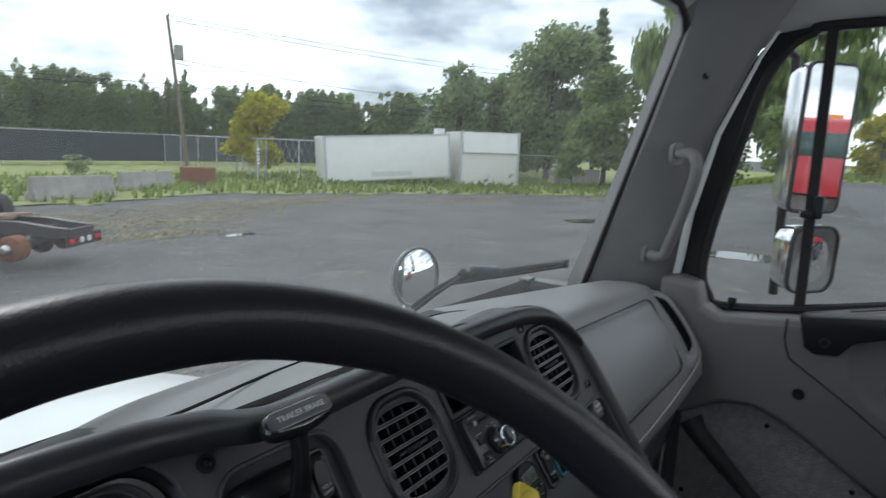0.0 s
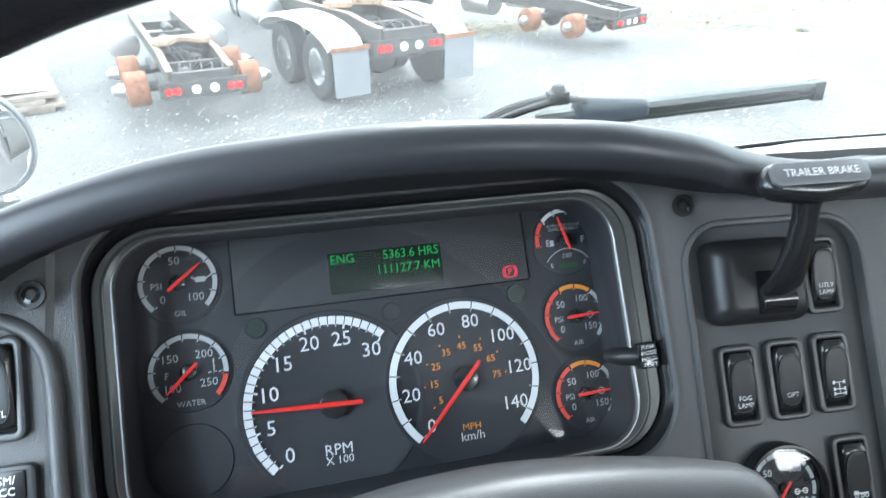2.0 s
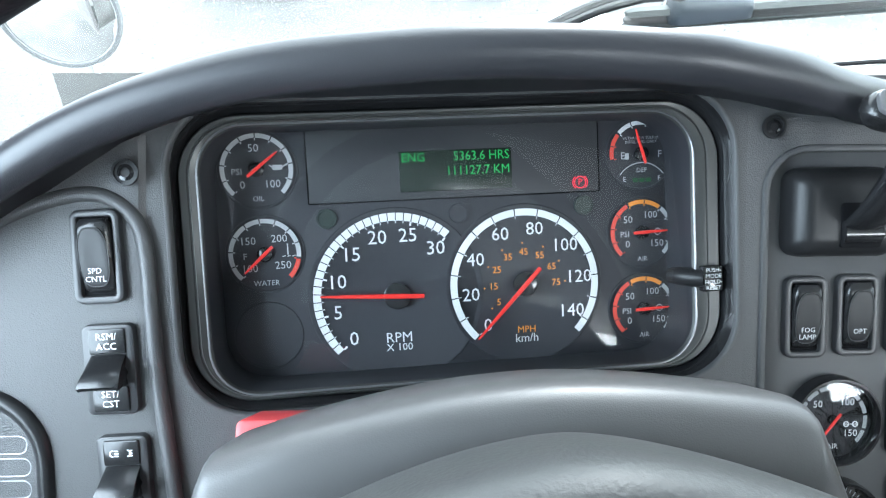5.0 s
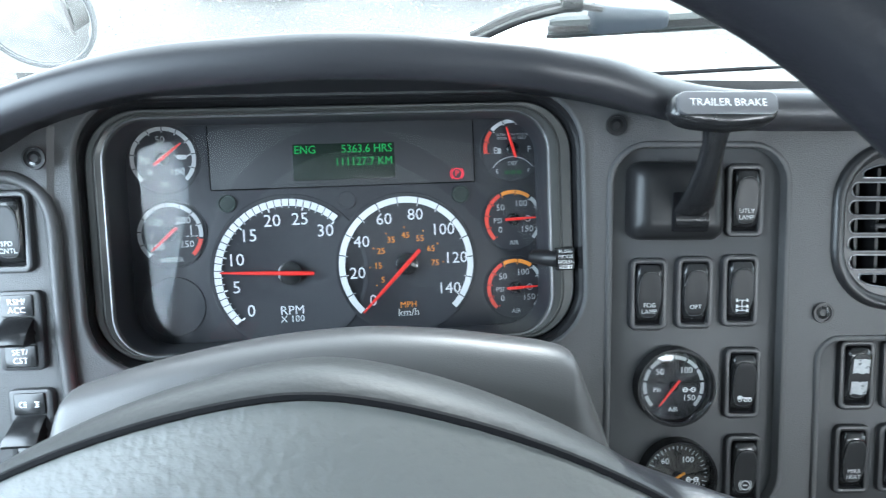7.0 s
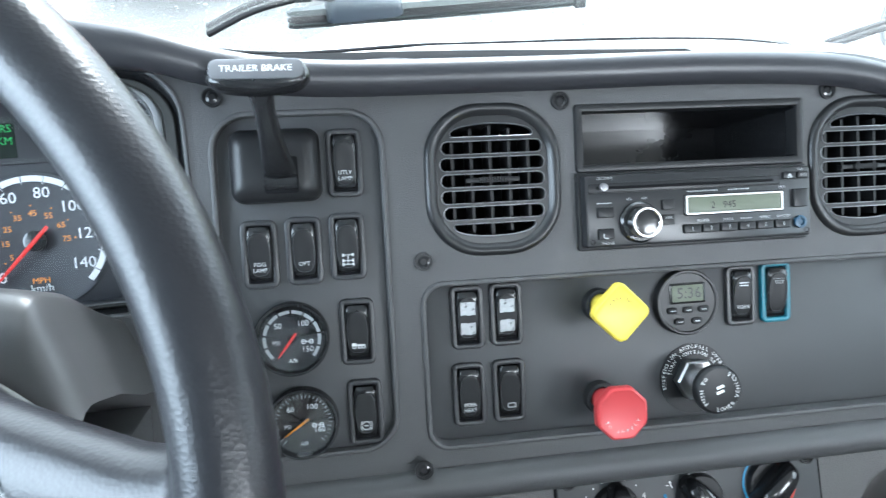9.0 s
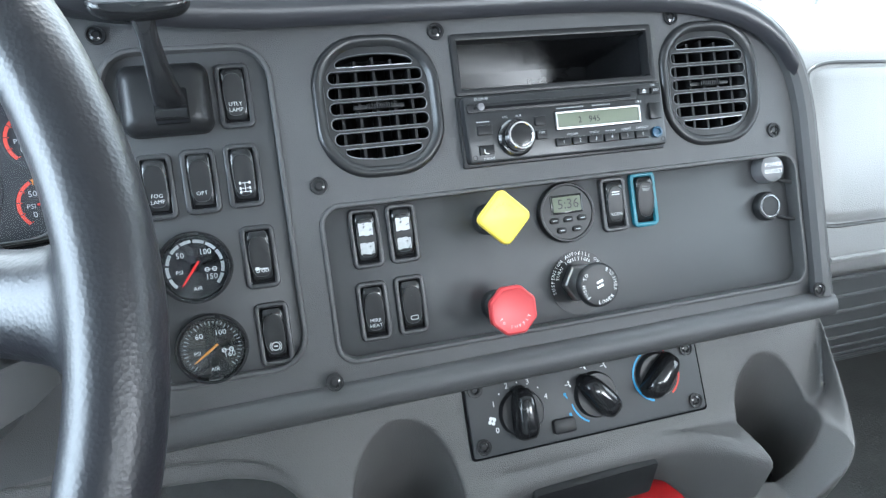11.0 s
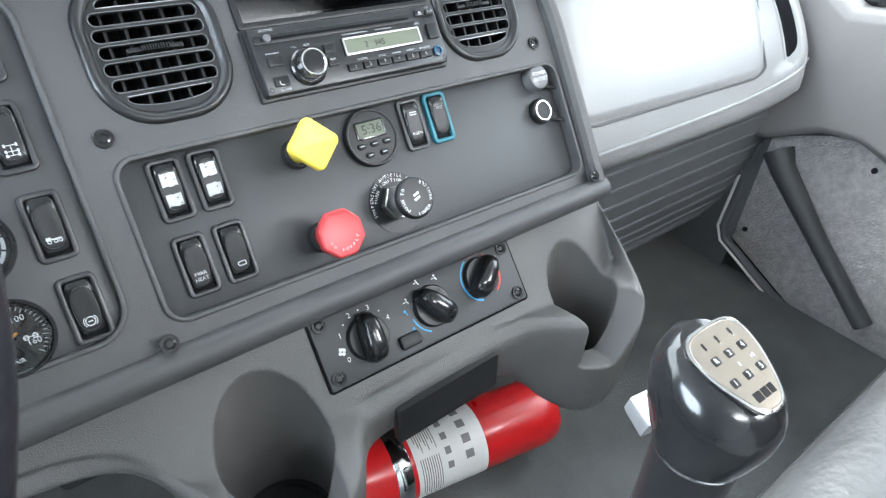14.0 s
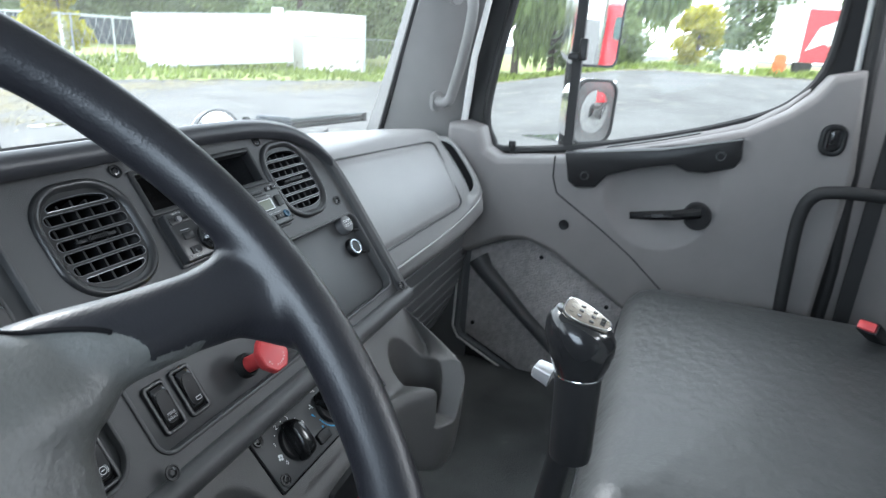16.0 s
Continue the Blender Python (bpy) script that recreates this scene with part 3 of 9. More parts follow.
def nested(levels, corner=10):
    """Rings between rounded outlines, each grown by d and set at its height."""
    rings = []
    for (w_, h_, r_, x_, y_), d, z in levels:
        rings.append([BAY @ Vector((x, y, z)) for x, y in rrect(w_ + 2 * d, h_ + 2 * d, r_ + d, x_, y_, corner)])
    return rings


bm = bmesh.new()
loft(bm, nested([(OPENING, 0.0030, -0.001), (OPENING, 0.0022, 0.0011), (OPENING, 0.0008, 0.0013), (OPENING, -0.0004, 0.0002), (OPENING, -0.0008, -0.003)]), caps=False)
part("bay_edge", bm, DASH, dashboard, angle=60)
bm = bmesh.new()
loft(bm, nested([(OPENING, -0.0006, -0.002), (RIM_OUT, 0.0012, -0.0105), (RIM_OUT, 0.0, -0.016)]), caps=False)
part("bay_well", bm, GLOSS, dashboard, "dark well round the instruments")
bm = bmesh.new()
mid = tuple((a + b) / 2 for a, b in zip(RIM_OUT, RIM_IN))
loft(bm, nested([(RIM_OUT, 0.0006, -0.016), (RIM_OUT, 0.0, -0.0098), (RIM_OUT, -0.001, -0.0086), (mid, 0.0012, -0.0090), (mid, 0.0006, -0.0100), (mid, 0.0, -0.0100), (mid, -0.0006, -0.0088), (RIM_IN, 0.0016, -0.0100), (RIM_IN, 0.0008, -0.0106), (RIM_IN, 0.0002, -0.0125)]), caps=False)
part("bay_ring", bm, RINGM, dashboard, "satin grey frame round the instrument lens", angle=40)
bm = bmesh.new()
tube(bm, [BAY @ Vector((x, y, -0.0100)) for x, y in rrect(RIM_IN[0] + 0.0028, RIM_IN[1] + 0.0028, 0.0274, RIM_IN[3], RIM_IN[4], 10)], 0.0007, 6, loop=True)
part("bright_line", bm, SATIN, dashboard, "thin bright inner line")
bm = bmesh.new()
loft(bm, nested([(RIM_IN, 0.0004, -0.012), (RIM_IN, 0.0002, -0.025), (RIM_IN, 0.0012, -0.052)]), caps=False)
part("bay_funnel", bm, DIAL, dashboard)

# left wing of the fascia with a rounded ridge round its switches
WING_END = [(-0.34, -0.090), (-0.207, -0.1035), (-0.158, -0.1085), (-0.0908, -0.1128), (-0.056, -0.1145), (0.02, -0.112)]
bm = bmesh.new()
rows = []
for i in range(60):
    f = (i / 59) ** 0.6
    row = []
    for j in range(25):
        u = -0.40 + (-0.112 + 0.40) * f
        top = lerp_table(u, NOSE)[0] - 0.004
        v = top + (-0.34 - top) * j / 24
        u = -0.40 + (lerp_table(v, WING_END)[0] + 0.002 + 0.40) * f
        row.append((u, v, 0.0322 - 0.0055 * interp(f, [(0.975, 0.0), (1.0, 1.0)])[0]))
    rows.append(row)
loft(bm, [r + [(p[0], p[1], p[2] - 0.02) for p in reversed(r)] for r in rows])
part("left_wing", bm, DASH, dashboard)
bm = bmesh.new()
ridge = [(-0.235, -0.082), (-0.205, -0.060), (-0.180, -0.0455), (-0.160, -0.0390), (-0.1459, -0.0369), (-0.1347, -0.0385), (-0.1239, -0.0455), (-0.1174, -0.0564), (-0.1149, -0.0707), (-0.1138, -0.0908), (-0.1128, -0.114), (-0.1115, -0.137), (-0.1093, -0.158), (-0.1045, -0.207), (-0.099, -0.26), (-0.092, -0.32)]
line = smooth_path([(x, y, 0.0312) for x, y in ridge], 5)
tube(bm, line, [0.0042 * min(1.0, 0.25 + i / 14) for i in range(len(line))], 14)
part("wing_ridge", bm, DASH, dashboard, angle=80)


def torx(parent, x, y, z, m=None):
    bm = bmesh.new()
    mm = (m or Matrix()) @ at(x, y, z)
    lathe(bm, [(0.0072, 0.0), (0.0070, 0.0012), (0.0058, 0.0012), (0.0055, -0.002), (0.0, -0.002)], 20, mm)
    seat_ = part("screw_seat", bm, BLACK, parent)
    bm = bmesh.new()
    lathe(bm, [(0.0046, -0.002), (0.0044, 0.0002), (0.0026, 0.0008), (0.0024, -0.0008), (0.0, -0.0008)], 12, mm)
    part("screw", bm, GLOSS, seat_)


for x, y, z in ((0.24, 0.0, 0.001), (0.385, -0.127, 0.001), (0.376, -0.283, 0.011), (0.497, -0.010, 0.001), (0.722, -0.008, 0.001), (0.822, -0.121, 0.001), (0.846, -0.280, 0.011), (-0.1215, -0.026, 0.037), (0.236, -0.289, 0.011)):
    torx(dashboard, x, y, z)

# upper dashboard pad on the passenger side with the glovebox
PAD_END = 1.528


def pad_line(x):
    """Top and bottom edge of the pad's front: y and z of each, and the lean of the end."""
    t = (x - 0.845) / 0.74
    e = max(0.0, (x - PAD_END + 0.04) / 0.04)
    bend = 0.035 * (1 - math.sqrt(max(0.0, 1 - e * e)))
    yt, zt = 0.03 - 0.012 * math.sin(math.pi * min(1, t)) + bend, 1.748 - 0.045 * t - 0.004 * e ** 2
    yb, zb = -0.098 - 0.006 * math.sin(math.pi * min(1, t)) + bend * 1.1, 1.552 - 0.012 * t + 0.02 * max(0, (x - 1.30) / 0.23) ** 2 + 0.01 * e ** 2
    return yt, zt, yb, zb, -0.05 * max(0, t) ** 2.5


NRM = Vector((0, -0.84, 0.54))


def soft_step(t):
    t = min(1.0, max(0.0, t))
    return t * t * (3 - 2 * t)


def swell(x, s):
    """The pad's end stands out beyond the glovebox pull, steeply along the pull."""
    inside = soft_step(min(s + 0.05, 0.86 - s) / 0.08)
    wide = 0.11 - 0.098 * inside
    return 0.021 * soft_step((x - 1.466 + (wide - 0.012) * 0.7) / wide) * soft_step((s + 0.08) / 0.24) * (1 - 0.5 * soft_step((s - 0.75) / 0.3))


def glove_pt(x, s):
    """A point of the front of the passenger pad, s from top to bottom."""
    yt, zt, yb, zb, lean = pad_line(x)
    return Vector((x + lean * s, yt + (yb - yt) * s - 0.012 * math.sin(math.pi * s), zt + (zb - zt) * s)) + NRM * swell(x, s)


bm = bmesh.new()
rings = []
for x in sorted([0.845 + (PAD_END - 0.845) * math.sin(math.pi / 2 * i / 60) for i in range(61)] + [1.463 + 0.003 * i for i in range(7)]):
    yt, zt, yb, zb, lean = pad_line(x)
    out = NRM * swell(x, 1.0)
    base_y = screen_base(x) - 0.015
    ring = [(x, base_y, 1.67), (x, (base_y + yt) / 2 + 0.02, zt + 0.004), (x, yt + 0.045, zt + 0.012), (x, yt + 0.018, zt + 0.009), (x, yt + 0.004, zt)]
    ring += [glove_pt(x, k / 24) for k in range(1, 24)]
    xb = x + lean
    ring += [Vector((xb, yb, zb)) + out, Vector((xb, yb - 0.004, zb - 0.02)) + out * 0.8, Vector((xb, yb + 0.01, zb - 0.042)) + out * 0.5, (xb, yb + 0.05, zb - 0.05), (xb, 0.26, zb - 0.10), (xb, base_y, 1.5)]
    rings.append(ring)
loft(bm, rings)
passenger_pad = solo("dashboard_wing", bm, PAD, Matrix(), "grey padded passenger side of the dashboard", "dashboard", angle=50)

gl = rrect(1.0, 1.0, 0.09, 0.5, 0.5, 6)


def glove_map(a, b):
    x = 0.905 + (1 - b) * 0.015 + a * (0.475 + 0.015 * (1 - b))
    return glove_pt(x, 0.06 + 0.78 * b - 0.02 * a)


ringO = [glove_map(a, b) for a, b in gl]
bm = bmesh.new()
rows = []
for j in range(21):
    b = j / 20
    row = []
    for i in range(31):
        a = i / 30
        # rounded corners by pulling the grid's corners in
        da, db = max(0, abs(a - 0.5) - 0.41) / 0.09, max(0, abs(b - 0.5) - 0.38) / 0.12
        k = math.hypot(da, db)
        aa, bb = a, b
        if da > 0 and db > 0:
            f = max(da, db) / k
            aa = 0.5 + math.copysign(0.41 + 0.09 * da * f, a - 0.5)
            bb = 0.5 + math.copysign(0.38 + 0.12 * db * f, b - 0.5)
        ed = min(a, 1 - a, b, 1 - b)
        row.append(glove_map(aa, bb) + NRM * (-0.004 if ed == 0 else 0.0045))
    rows.append(row)
surface(bm, rows)
part("glovebox_door", bm, PAD, passenger_pad, "grey glovebox door with rounded corners", angle=60)
bm = bmesh.new()
tube(bm, [p + NRM * 0.0022 for p in ringO], 0.0022, 6, loop=True)
part("door_gap", bm, DASH, passenger_pad)
# pull beside the glovebox door: a raised strip, its recess's shade in the colour
bm = bmesh.new()
rows = []
for k in range(25):
    s_ = 0.06 + 0.70 * k / 24
    f = math.sqrt(max(0.02, 1 - abs(2 * k / 24 - 1) ** 6))
    rows.append([glove_pt(1.4665 + dx * f, s_) + NRM * up for dx, up in ((-0.008, 0.0002), (-0.006, 0.0022), (-0.001, 0.003), (0.004, 0.003), (0.007, 0.0016), (0.008, 0.0002))])
surface(bm, rows)
part("door_handle", bm, VOID, passenger_pad, "black glovebox pull, its recess put into a near-black strip")
bm = bmesh.new()
tube(bm, [glove_pt(1.4565, 0.05 + 0.72 * k / 24) + NRM * 0.001 for k in range(25)], 0.002, 8)
part("handle_rim", bm, PAD, passenger_pad)
bm = bmesh.new()
tube(bm, smooth_path([glove_pt(0.935, 1.02) + NRM * 0.002, glove_pt(1.1, 1.0) + NRM * 0.003, glove_pt(1.3, 0.97) + NRM * 0.003, glove_pt(1.46, 0.93) + NRM * 0.002, glove_pt(1.505, 0.86) + NRM * 0.001], 8), 0.003, 8)
part("moulded_line", bm, PAD, passenger_pad)
# dark ribbed underside below the glovebox
FOOTP = principled("footwell_plastic", (0.105, 0.108, 0.112), 0.38, vary=0.1)
footwell = thing("footwell_panel", Matrix(), "black ribbed panel below the glovebox", "panel")
FOOT = [Vector((0, p[0], p[1])) for p in ((-0.055, 1.505), (-0.045, 1.43), (-0.03, 1.35), (-0.01, 1.27), (0.016, 1.20), (0.06, 1.14), (0.2, 1.07))]
line = smooth_path(FOOT, 6)
bm = bmesh.new()
loft(bm, [[(x, p.y, p.z) for p in line] + [(x, p.y + 0.02, p.z - 0.01) for p in reversed(line)] for x in (0.86, 1.1, 1.35, 1.585)])
part("panel_sheet", bm, FOOTP, footwell)
for k in range(4, len(line) - 2, 3):
    bm = bmesh.new()
    p = line[k]
    tube(bm, [(0.87, p.y + 0.001, p.z), (1.2, p.y + 0.001, p.z), (1.58, p.y + 0.001, p.z)], 0.0045, 8)
    part("rib", bm, FOOTP, footwell)

# ---- lower dashboard with cup recesses ----
def carve(bm, cutters, voxel, soft):
    """The solid less its cutters, with edges softened all over."""
    objs = []
    for k, b in enumerate([bm] + cutters):
        bmesh.ops.recalc_face_normals(b, faces=b.faces)
        me = bpy.data.meshes.new("blank")
        b.to_mesh(me)
        b.free()
        o = bpy.data.objects.new("blank", me)
        scene.collection.objects.link(o)
        objs.append(o)
    for c in objs[1:]:
        mod = objs[0].modifiers.new("cut", "BOOLEAN")
        mod.operation, mod.object, mod.solver = "DIFFERENCE", c, "EXACT"
    mod = objs[0].modifiers.new("even", "REMESH")
    mod.mode, mod.voxel_size = "VOXEL", voxel
    mod = objs[0].modifiers.new("soften", "SMOOTH")
    mod.factor, mod.iterations = 0.5, soft
    me = bpy.data.meshes.new_from_object(objs[0].evaluated_get(bpy.context.evaluated_depsgraph_get()))
    for o in objs:
        old = o.data
        bpy.data.objects.remove(o)
        bpy.data.meshes.remove(old)
    out = bmesh.new()
    out.from_mesh(me)
    bpy.data.meshes.remove(me)
    return out


LOW = [(0.06, 1.508, -0.168, 1.484), (0.24, 1.503, -0.175, 1.478), (0.305, 1.498, -0.182, 1.470), (0.335, 1.486, -0.198, 1.452), (0.355, 1.468, -0.228, 1.41), (0.375, 1.453, -0.262, 1.355), (0.40, 1.44, -0.283, 1.325), (0.44, 1.44, -0.288, 1.32), (0.475, 1.445, -0.275, 1.33), (0.50, 1.45, -0.24, 1.365), (0.525, 1.453, -0.226, 1.385), (0.60, 1.457, -0.224, 1.385), (0.68, 1.460, -0.228, 1.385), (0.715, 1.463, -0.238, 1.365), (0.745, 1.466, -0.262, 1.335), (0.775, 1.468, -0.284, 1.318), (0.81, 1.470, -0.290, 1.315), (0.834, 1.472, -0.284, 1.32), (0.850, 1.48, -0.262, 1.335), (0.865, 1.50, -0.22, 1.37), (0.882, 1.528, -0.16, 1.44)]
LOW = [tuple(p) for p in smooth_path(LOW, 8)]
bm = bmesh.new()
rows = []
for i in range(150):
    u = 0.06 + (0.882 - 0.06) * i / 149
    zn, yn, zb = lerp_table(u, LOW)
    A, B = Vector((u, -0.133, 1.553)), Vector((u, -0.2095, 1.468))
    if yn > -0.2095:
        B = A.lerp(B, max(0.2, (yn + 0.133 + 0.006) / -0.0765))
    lip = Vector((u, yn + 0.012, max(zn + 0.004, min(B.z, zn + 0.006))))
    pts = [Vector((u, -0.09, 1.575)), A, A.lerp(B, 0.5), B, B.lerp(lip, 0.5) + Vector((0, 0, -0.002)), lip, Vector((u, yn, zn - 0.008)), Vector((u, yn + 0.002, (zn + zb) / 2)), Vector((u, yn + 0.010, zb + 0.012)), Vector((u, yn + 0.024, zb)), Vector((u, yn + 0.06, zb + 0.004)), Vector((u, -0.05, zb + 0.03)), Vector((u, 0.02, max(zb + 0.06, 1.45)))]
    rows.append(smooth_path(pts, 4))
loft(bm, rows)
cuts = []
for uc, yc, r, z0 in ((0.426, -0.2175, 0.0475, 1.352), (0.802, -0.2165, 0.0415, 1.352)):
    c = bmesh.new()
    lathe(c, [(0.0, z0), (r * 0.90, z0), (r * 0.95, z0 + 0.05), (r, z0 + 0.10), (r, 1.62), (0.0, 1.62)], 48, at(uc, yc, 0))
    cuts.append(c)
# the open fronts of the two cups
for prof in ([(0.757, 1.408), (0.795, 1.404), (0.838, 1.475), (0.838, 1.56), (0.757, 1.56)], [(0.405, 1.40), (0.44, 1.40), (0.466, 1.46), (0.466, 1.56), (0.385, 1.56), (0.385, 1.46)]):
    c = bmesh.new()
    loft(c, [[(x, y, z) for x, z in prof] for y in (-0.36, -0.215)])
    cuts.append(c)
lower = solo("lower_dashboard", carve(bm, cuts, 0.0022, 6), LOWER, Matrix(), "taupe grey lower dashboard with scooped cup recesses", "dashboard", angle=70)
for uc, yc, r in ((0.426, -0.2175, 0.0425), (0.802, -0.2165, 0.0365)):
    bm = bmesh.new()
    lathe(bm, [(0.0, 0.0), (r * 0.80, 0.0), (r * 0.84, 0.005), (r * 0.92, 0.005), (r * 0.96, 0.001), (r, 0.001), (r, -0.01)], 40, at(uc, yc, 1.355))
    part("cup_floor", bm, BLACK, lower)
bm = bmesh.new()
hv0 = Matrix(((1, 0, 0, 0.604), (0, 0, -1, -0.2285), (0, 1, 0, 1.421), (0, 0, 0, 1)))
slab(bm, 0.126, 0.05, 0.004, -0.006, 0.003, 0.0015, m=hv0 @ pose(0, 0, 0, 0, 0, 3))
part("blank_cover", bm, BLACK, lower, "black blank cover plate")
# ---- steering wheel and column ----
W_A = radians(45)
WHEEL_AX = Matrix(((1, 0, 0, 0.078), (0, math.sin(W_A), -math.cos(W_A), -0.339), (0, math.cos(W_A), math.sin(W_A), 1.8155), (0, 0, 0, 1)))
steering = thing("steering_wheel", WHEEL_AX, "black grained steering wheel with a broad padded centre", "steering wheel")
SPOKE_TOP = [(0.03, 0.062), (0.10, 0.053), (0.13, 0.045), (0.16, 0.035), (0.19, 0.0265), (0.205, 0.0262), (0.217, 0.033), (0.2225, 0.046)]
SPOKE_LOW = [(0.03, -0.03), (0.10, -0.022), (0.112, -0.013), (0.122, -0.007), (0.134, -0.0045), (0.146, -0.0045), (0.178, -0.010), (0.198, -0.0165), (0.207, -0.029), (0.2225, -0.052)]


def hub_line(a, body=0.0):
    """Outline of the centre pad at an angle, or of the body round it, narrower under the spokes."""
    ca, sa = math.cos(a), math.sin(a)
    k = min(1, max(0, (sa + 0.16) / 0.15))
    k = k * k * (3 - 2 * k)
    e, rx, ry = 2.05 - 0.5 * k, 0.126 + 0.028 * k, 0.14 - (0.062 - body) * k
    return (abs(ca / rx) ** e + abs(sa / ry) ** e) ** (-1 / e)


bm = bmesh.new()
R_, r_ = 0.2222, 0.0154
rings = []
for i in range(96):
    a = 2 * math.pi * i / 96
    c = Vector((math.cos(a), math.sin(a), 0))
    ring = []
    for j in range(20):
        b = 2 * math.pi * j / 20
        ring.append(c * (R_ + r_ * math.cos(b)) + Vector((0, 0, r_ * math.sin(b))))
    rings.append(ring)
loft(bm, rings, loop=True)
# two broad spokes, sunk towards the hub, flaring into the rim
for sgn in (1, -1):
    rings = []
    for i in range(40):
        x = 0.03 + 0.1925 * i / 39
        t = max(0, (x - 0.075) / 0.1465)
        hi_, lo_ = lerp_table(x, SPOKE_TOP)[0], lerp_table(x, SPOKE_LOW)[0]
        z = -0.062 + 0.060 * t ** 1.4 - 0.03 * max(0, 1 - t * 2.2) ** 2
        th = 0.0137 * (1 + 0.1 * t)
        ring = []
        for j in range(24):
            b = 2 * math.pi * j / 24
            c_, s_ = math.cos(b), math.sin(b)
            ring.append(Vector((sgn * x, (hi_ + lo_) / 2 + (hi_ - lo_) / 2 * math.copysign(abs(c_) ** 0.8, c_), z + th * math.copysign(abs(s_) ** 0.85, s_) * (0.85 if s_ > 0 else 1.2) - 0.006 * c_ * c_)))
        rings.append(ring)
    loft(bm, rings)
# the padded centre, domed
rings = []
for z, k in ((-0.125, 0.86), (-0.105, 0.93), (-0.088, 0.965), (-0.07, 0.985), (-0.056, 0.99), (-0.047, 0.975), (-0.0415, 0.94), (-0.0375, 0.88), (-0.0335, 0.74), (-0.0305, 0.52), (-0.029, 0.3), (-0.0285, 0.1)):
    ring = []
    for i in range(96):
        a = 2 * math.pi * i / 96
        roll = min(1, max(0, -math.sin(a) / 0.4))
        q = hub_line(a, 0.011) * k
        ring.append(Vector((math.cos(a) * q, math.sin(a) * q, z - 0.016 * roll * k ** 3 * min(1, (z + 0.125) / 0.08))))
    rings.append(ring)
loft(bm, rings)
whole = carve(bm, [], 0.0021, 26)
# away from the spokes the rim is a true ring with finger waves on its far side
for v in whole.verts:
    a, q = math.atan2(v.co.y, v.co.x), math.hypot(v.co.x, v.co.y)
    k = min(1, max(0, (abs(v.co.y) - 0.065) / 0.04))
    if k > 0 and q > R_ - 0.03:
        b = math.atan2(v.co.z, q - R_)
        far_ = max(0, -math.sin(b)) ** 0.5
        rad = 0.0149 * (1 + 0.028 * math.sin(a * 18) * far_)
        q1 = R_ + rad * math.cos(b)
        v.co = v.co.lerp(Vector((math.cos(a) * q1, math.sin(a) * q1, rad * math.sin(b))), k * k * (3 - 2 * k))


def on_pad(p):
    a = math.atan2(p.y, p.x)
    return math.hypot(p.x, p.y) < hub_line(a) + 0.03 * min(1, max(0, (-0.002 - p.y) / 0.006))


pad_faces = {f for f in whole.faces if on_pad(f.calc_center_median())}
for v in whole.verts:
    inside = sum(f in pad_faces for f in v.link_faces)
    if 0 < inside < len(v.link_faces) and v.co.y > -0.002 and v.co.z > -0.06:
        k = hub_line(math.atan2(v.co.y, v.co.x)) / math.hypot(v.co.x, v.co.y)
        v.co.x, v.co.y = v.co.x * k, v.co.y * k
whole.faces.ensure_lookup_table()
chosen = [f in pad_faces for f in whole.faces]
rim_bm = whole.copy()
for b_, inner in ((whole, True), (rim_bm, False)):
    b_.faces.ensure_lookup_table()
    bmesh.ops.delete(b_, geom=[f for f, c in zip(list(b_.faces), chosen) if c != inner], context="FACES")
# the seam follows the pad's upper edge
edge_ = {v for e in whole.edges if e.is_boundary for v in e.verts if v.co.y > -0.003 and v.co.z > -0.06}
edge_ = sorted(((v.co.x, v.co.y, v.co.z) for v in edge_), key=lambda p: math.atan2(p[1] + 0.03, p[0]))
seam_ = []
for i in range(len(edge_)):
    near_ = edge_[max(0, i - 4):i + 5]
    seam_.append(tuple(sum(p[k] for p in near_) / len(near_) for k in range(3)))
band_bm = rim_bm.copy()
for b_, keep in ((band_bm, True), (rim_bm, False)):
    gone = []
    for f in b_.faces:
        p = f.calc_center_median()
        if (p.y > 0 and abs(p.x) < 0.105 and math.hypot(p.x, p.y) < 0.11) != keep:
            gone.append(f)
    bmesh.ops.delete(b_, geom=gone, context="FACES")
part("hub_surround", band_bm, HUBD, steering, "dark grey grained edge round the pad", angle=180)
part("rim_and_spokes", rim_bm, WHEEL, steering, "black grained rim with two flared spokes", angle=180)
part("hub_cover", whole, HUB, steering, "grey grained centre pad", angle=180)
bm = bmesh.new()
tube(bm, [(x, y, z + 0.0003) for x, y, z in seam_], 0.0014, 6)
part("pad_seam", bm, VOID, steering)

# column shroud behind the wheel
def shroud_ring(k, d, dz):
    top = [(-0.1335, -0.052), (-0.1305, -0.0330), (-0.1275, -0.0240), (-0.1245, -0.0200), (-0.1190, -0.0176), (-0.1128, -0.0156), (-0.0955, -0.0100), (-0.0738, -0.0045), (-0.0509, 0.0005), (-0.028, 0.0042), (0.0064, 0.0068), (0.0409, 0.0056), (0.0641, 0.0032), (0.0860, 0.0004), (0.0945, -0.0012), (0.0995, -0.0034), (0.1030, -0.0072), (0.1090, -0.0222), (0.1160, -0.0400), (0.1230, -0.060)]
    line = smooth_path([(x, y, 0) for x, y in top], 4)
    return [DASH_AX @ Vector((0.078 + p.x * k, -0.118 + p.y * k + dz, d)) for p in line]


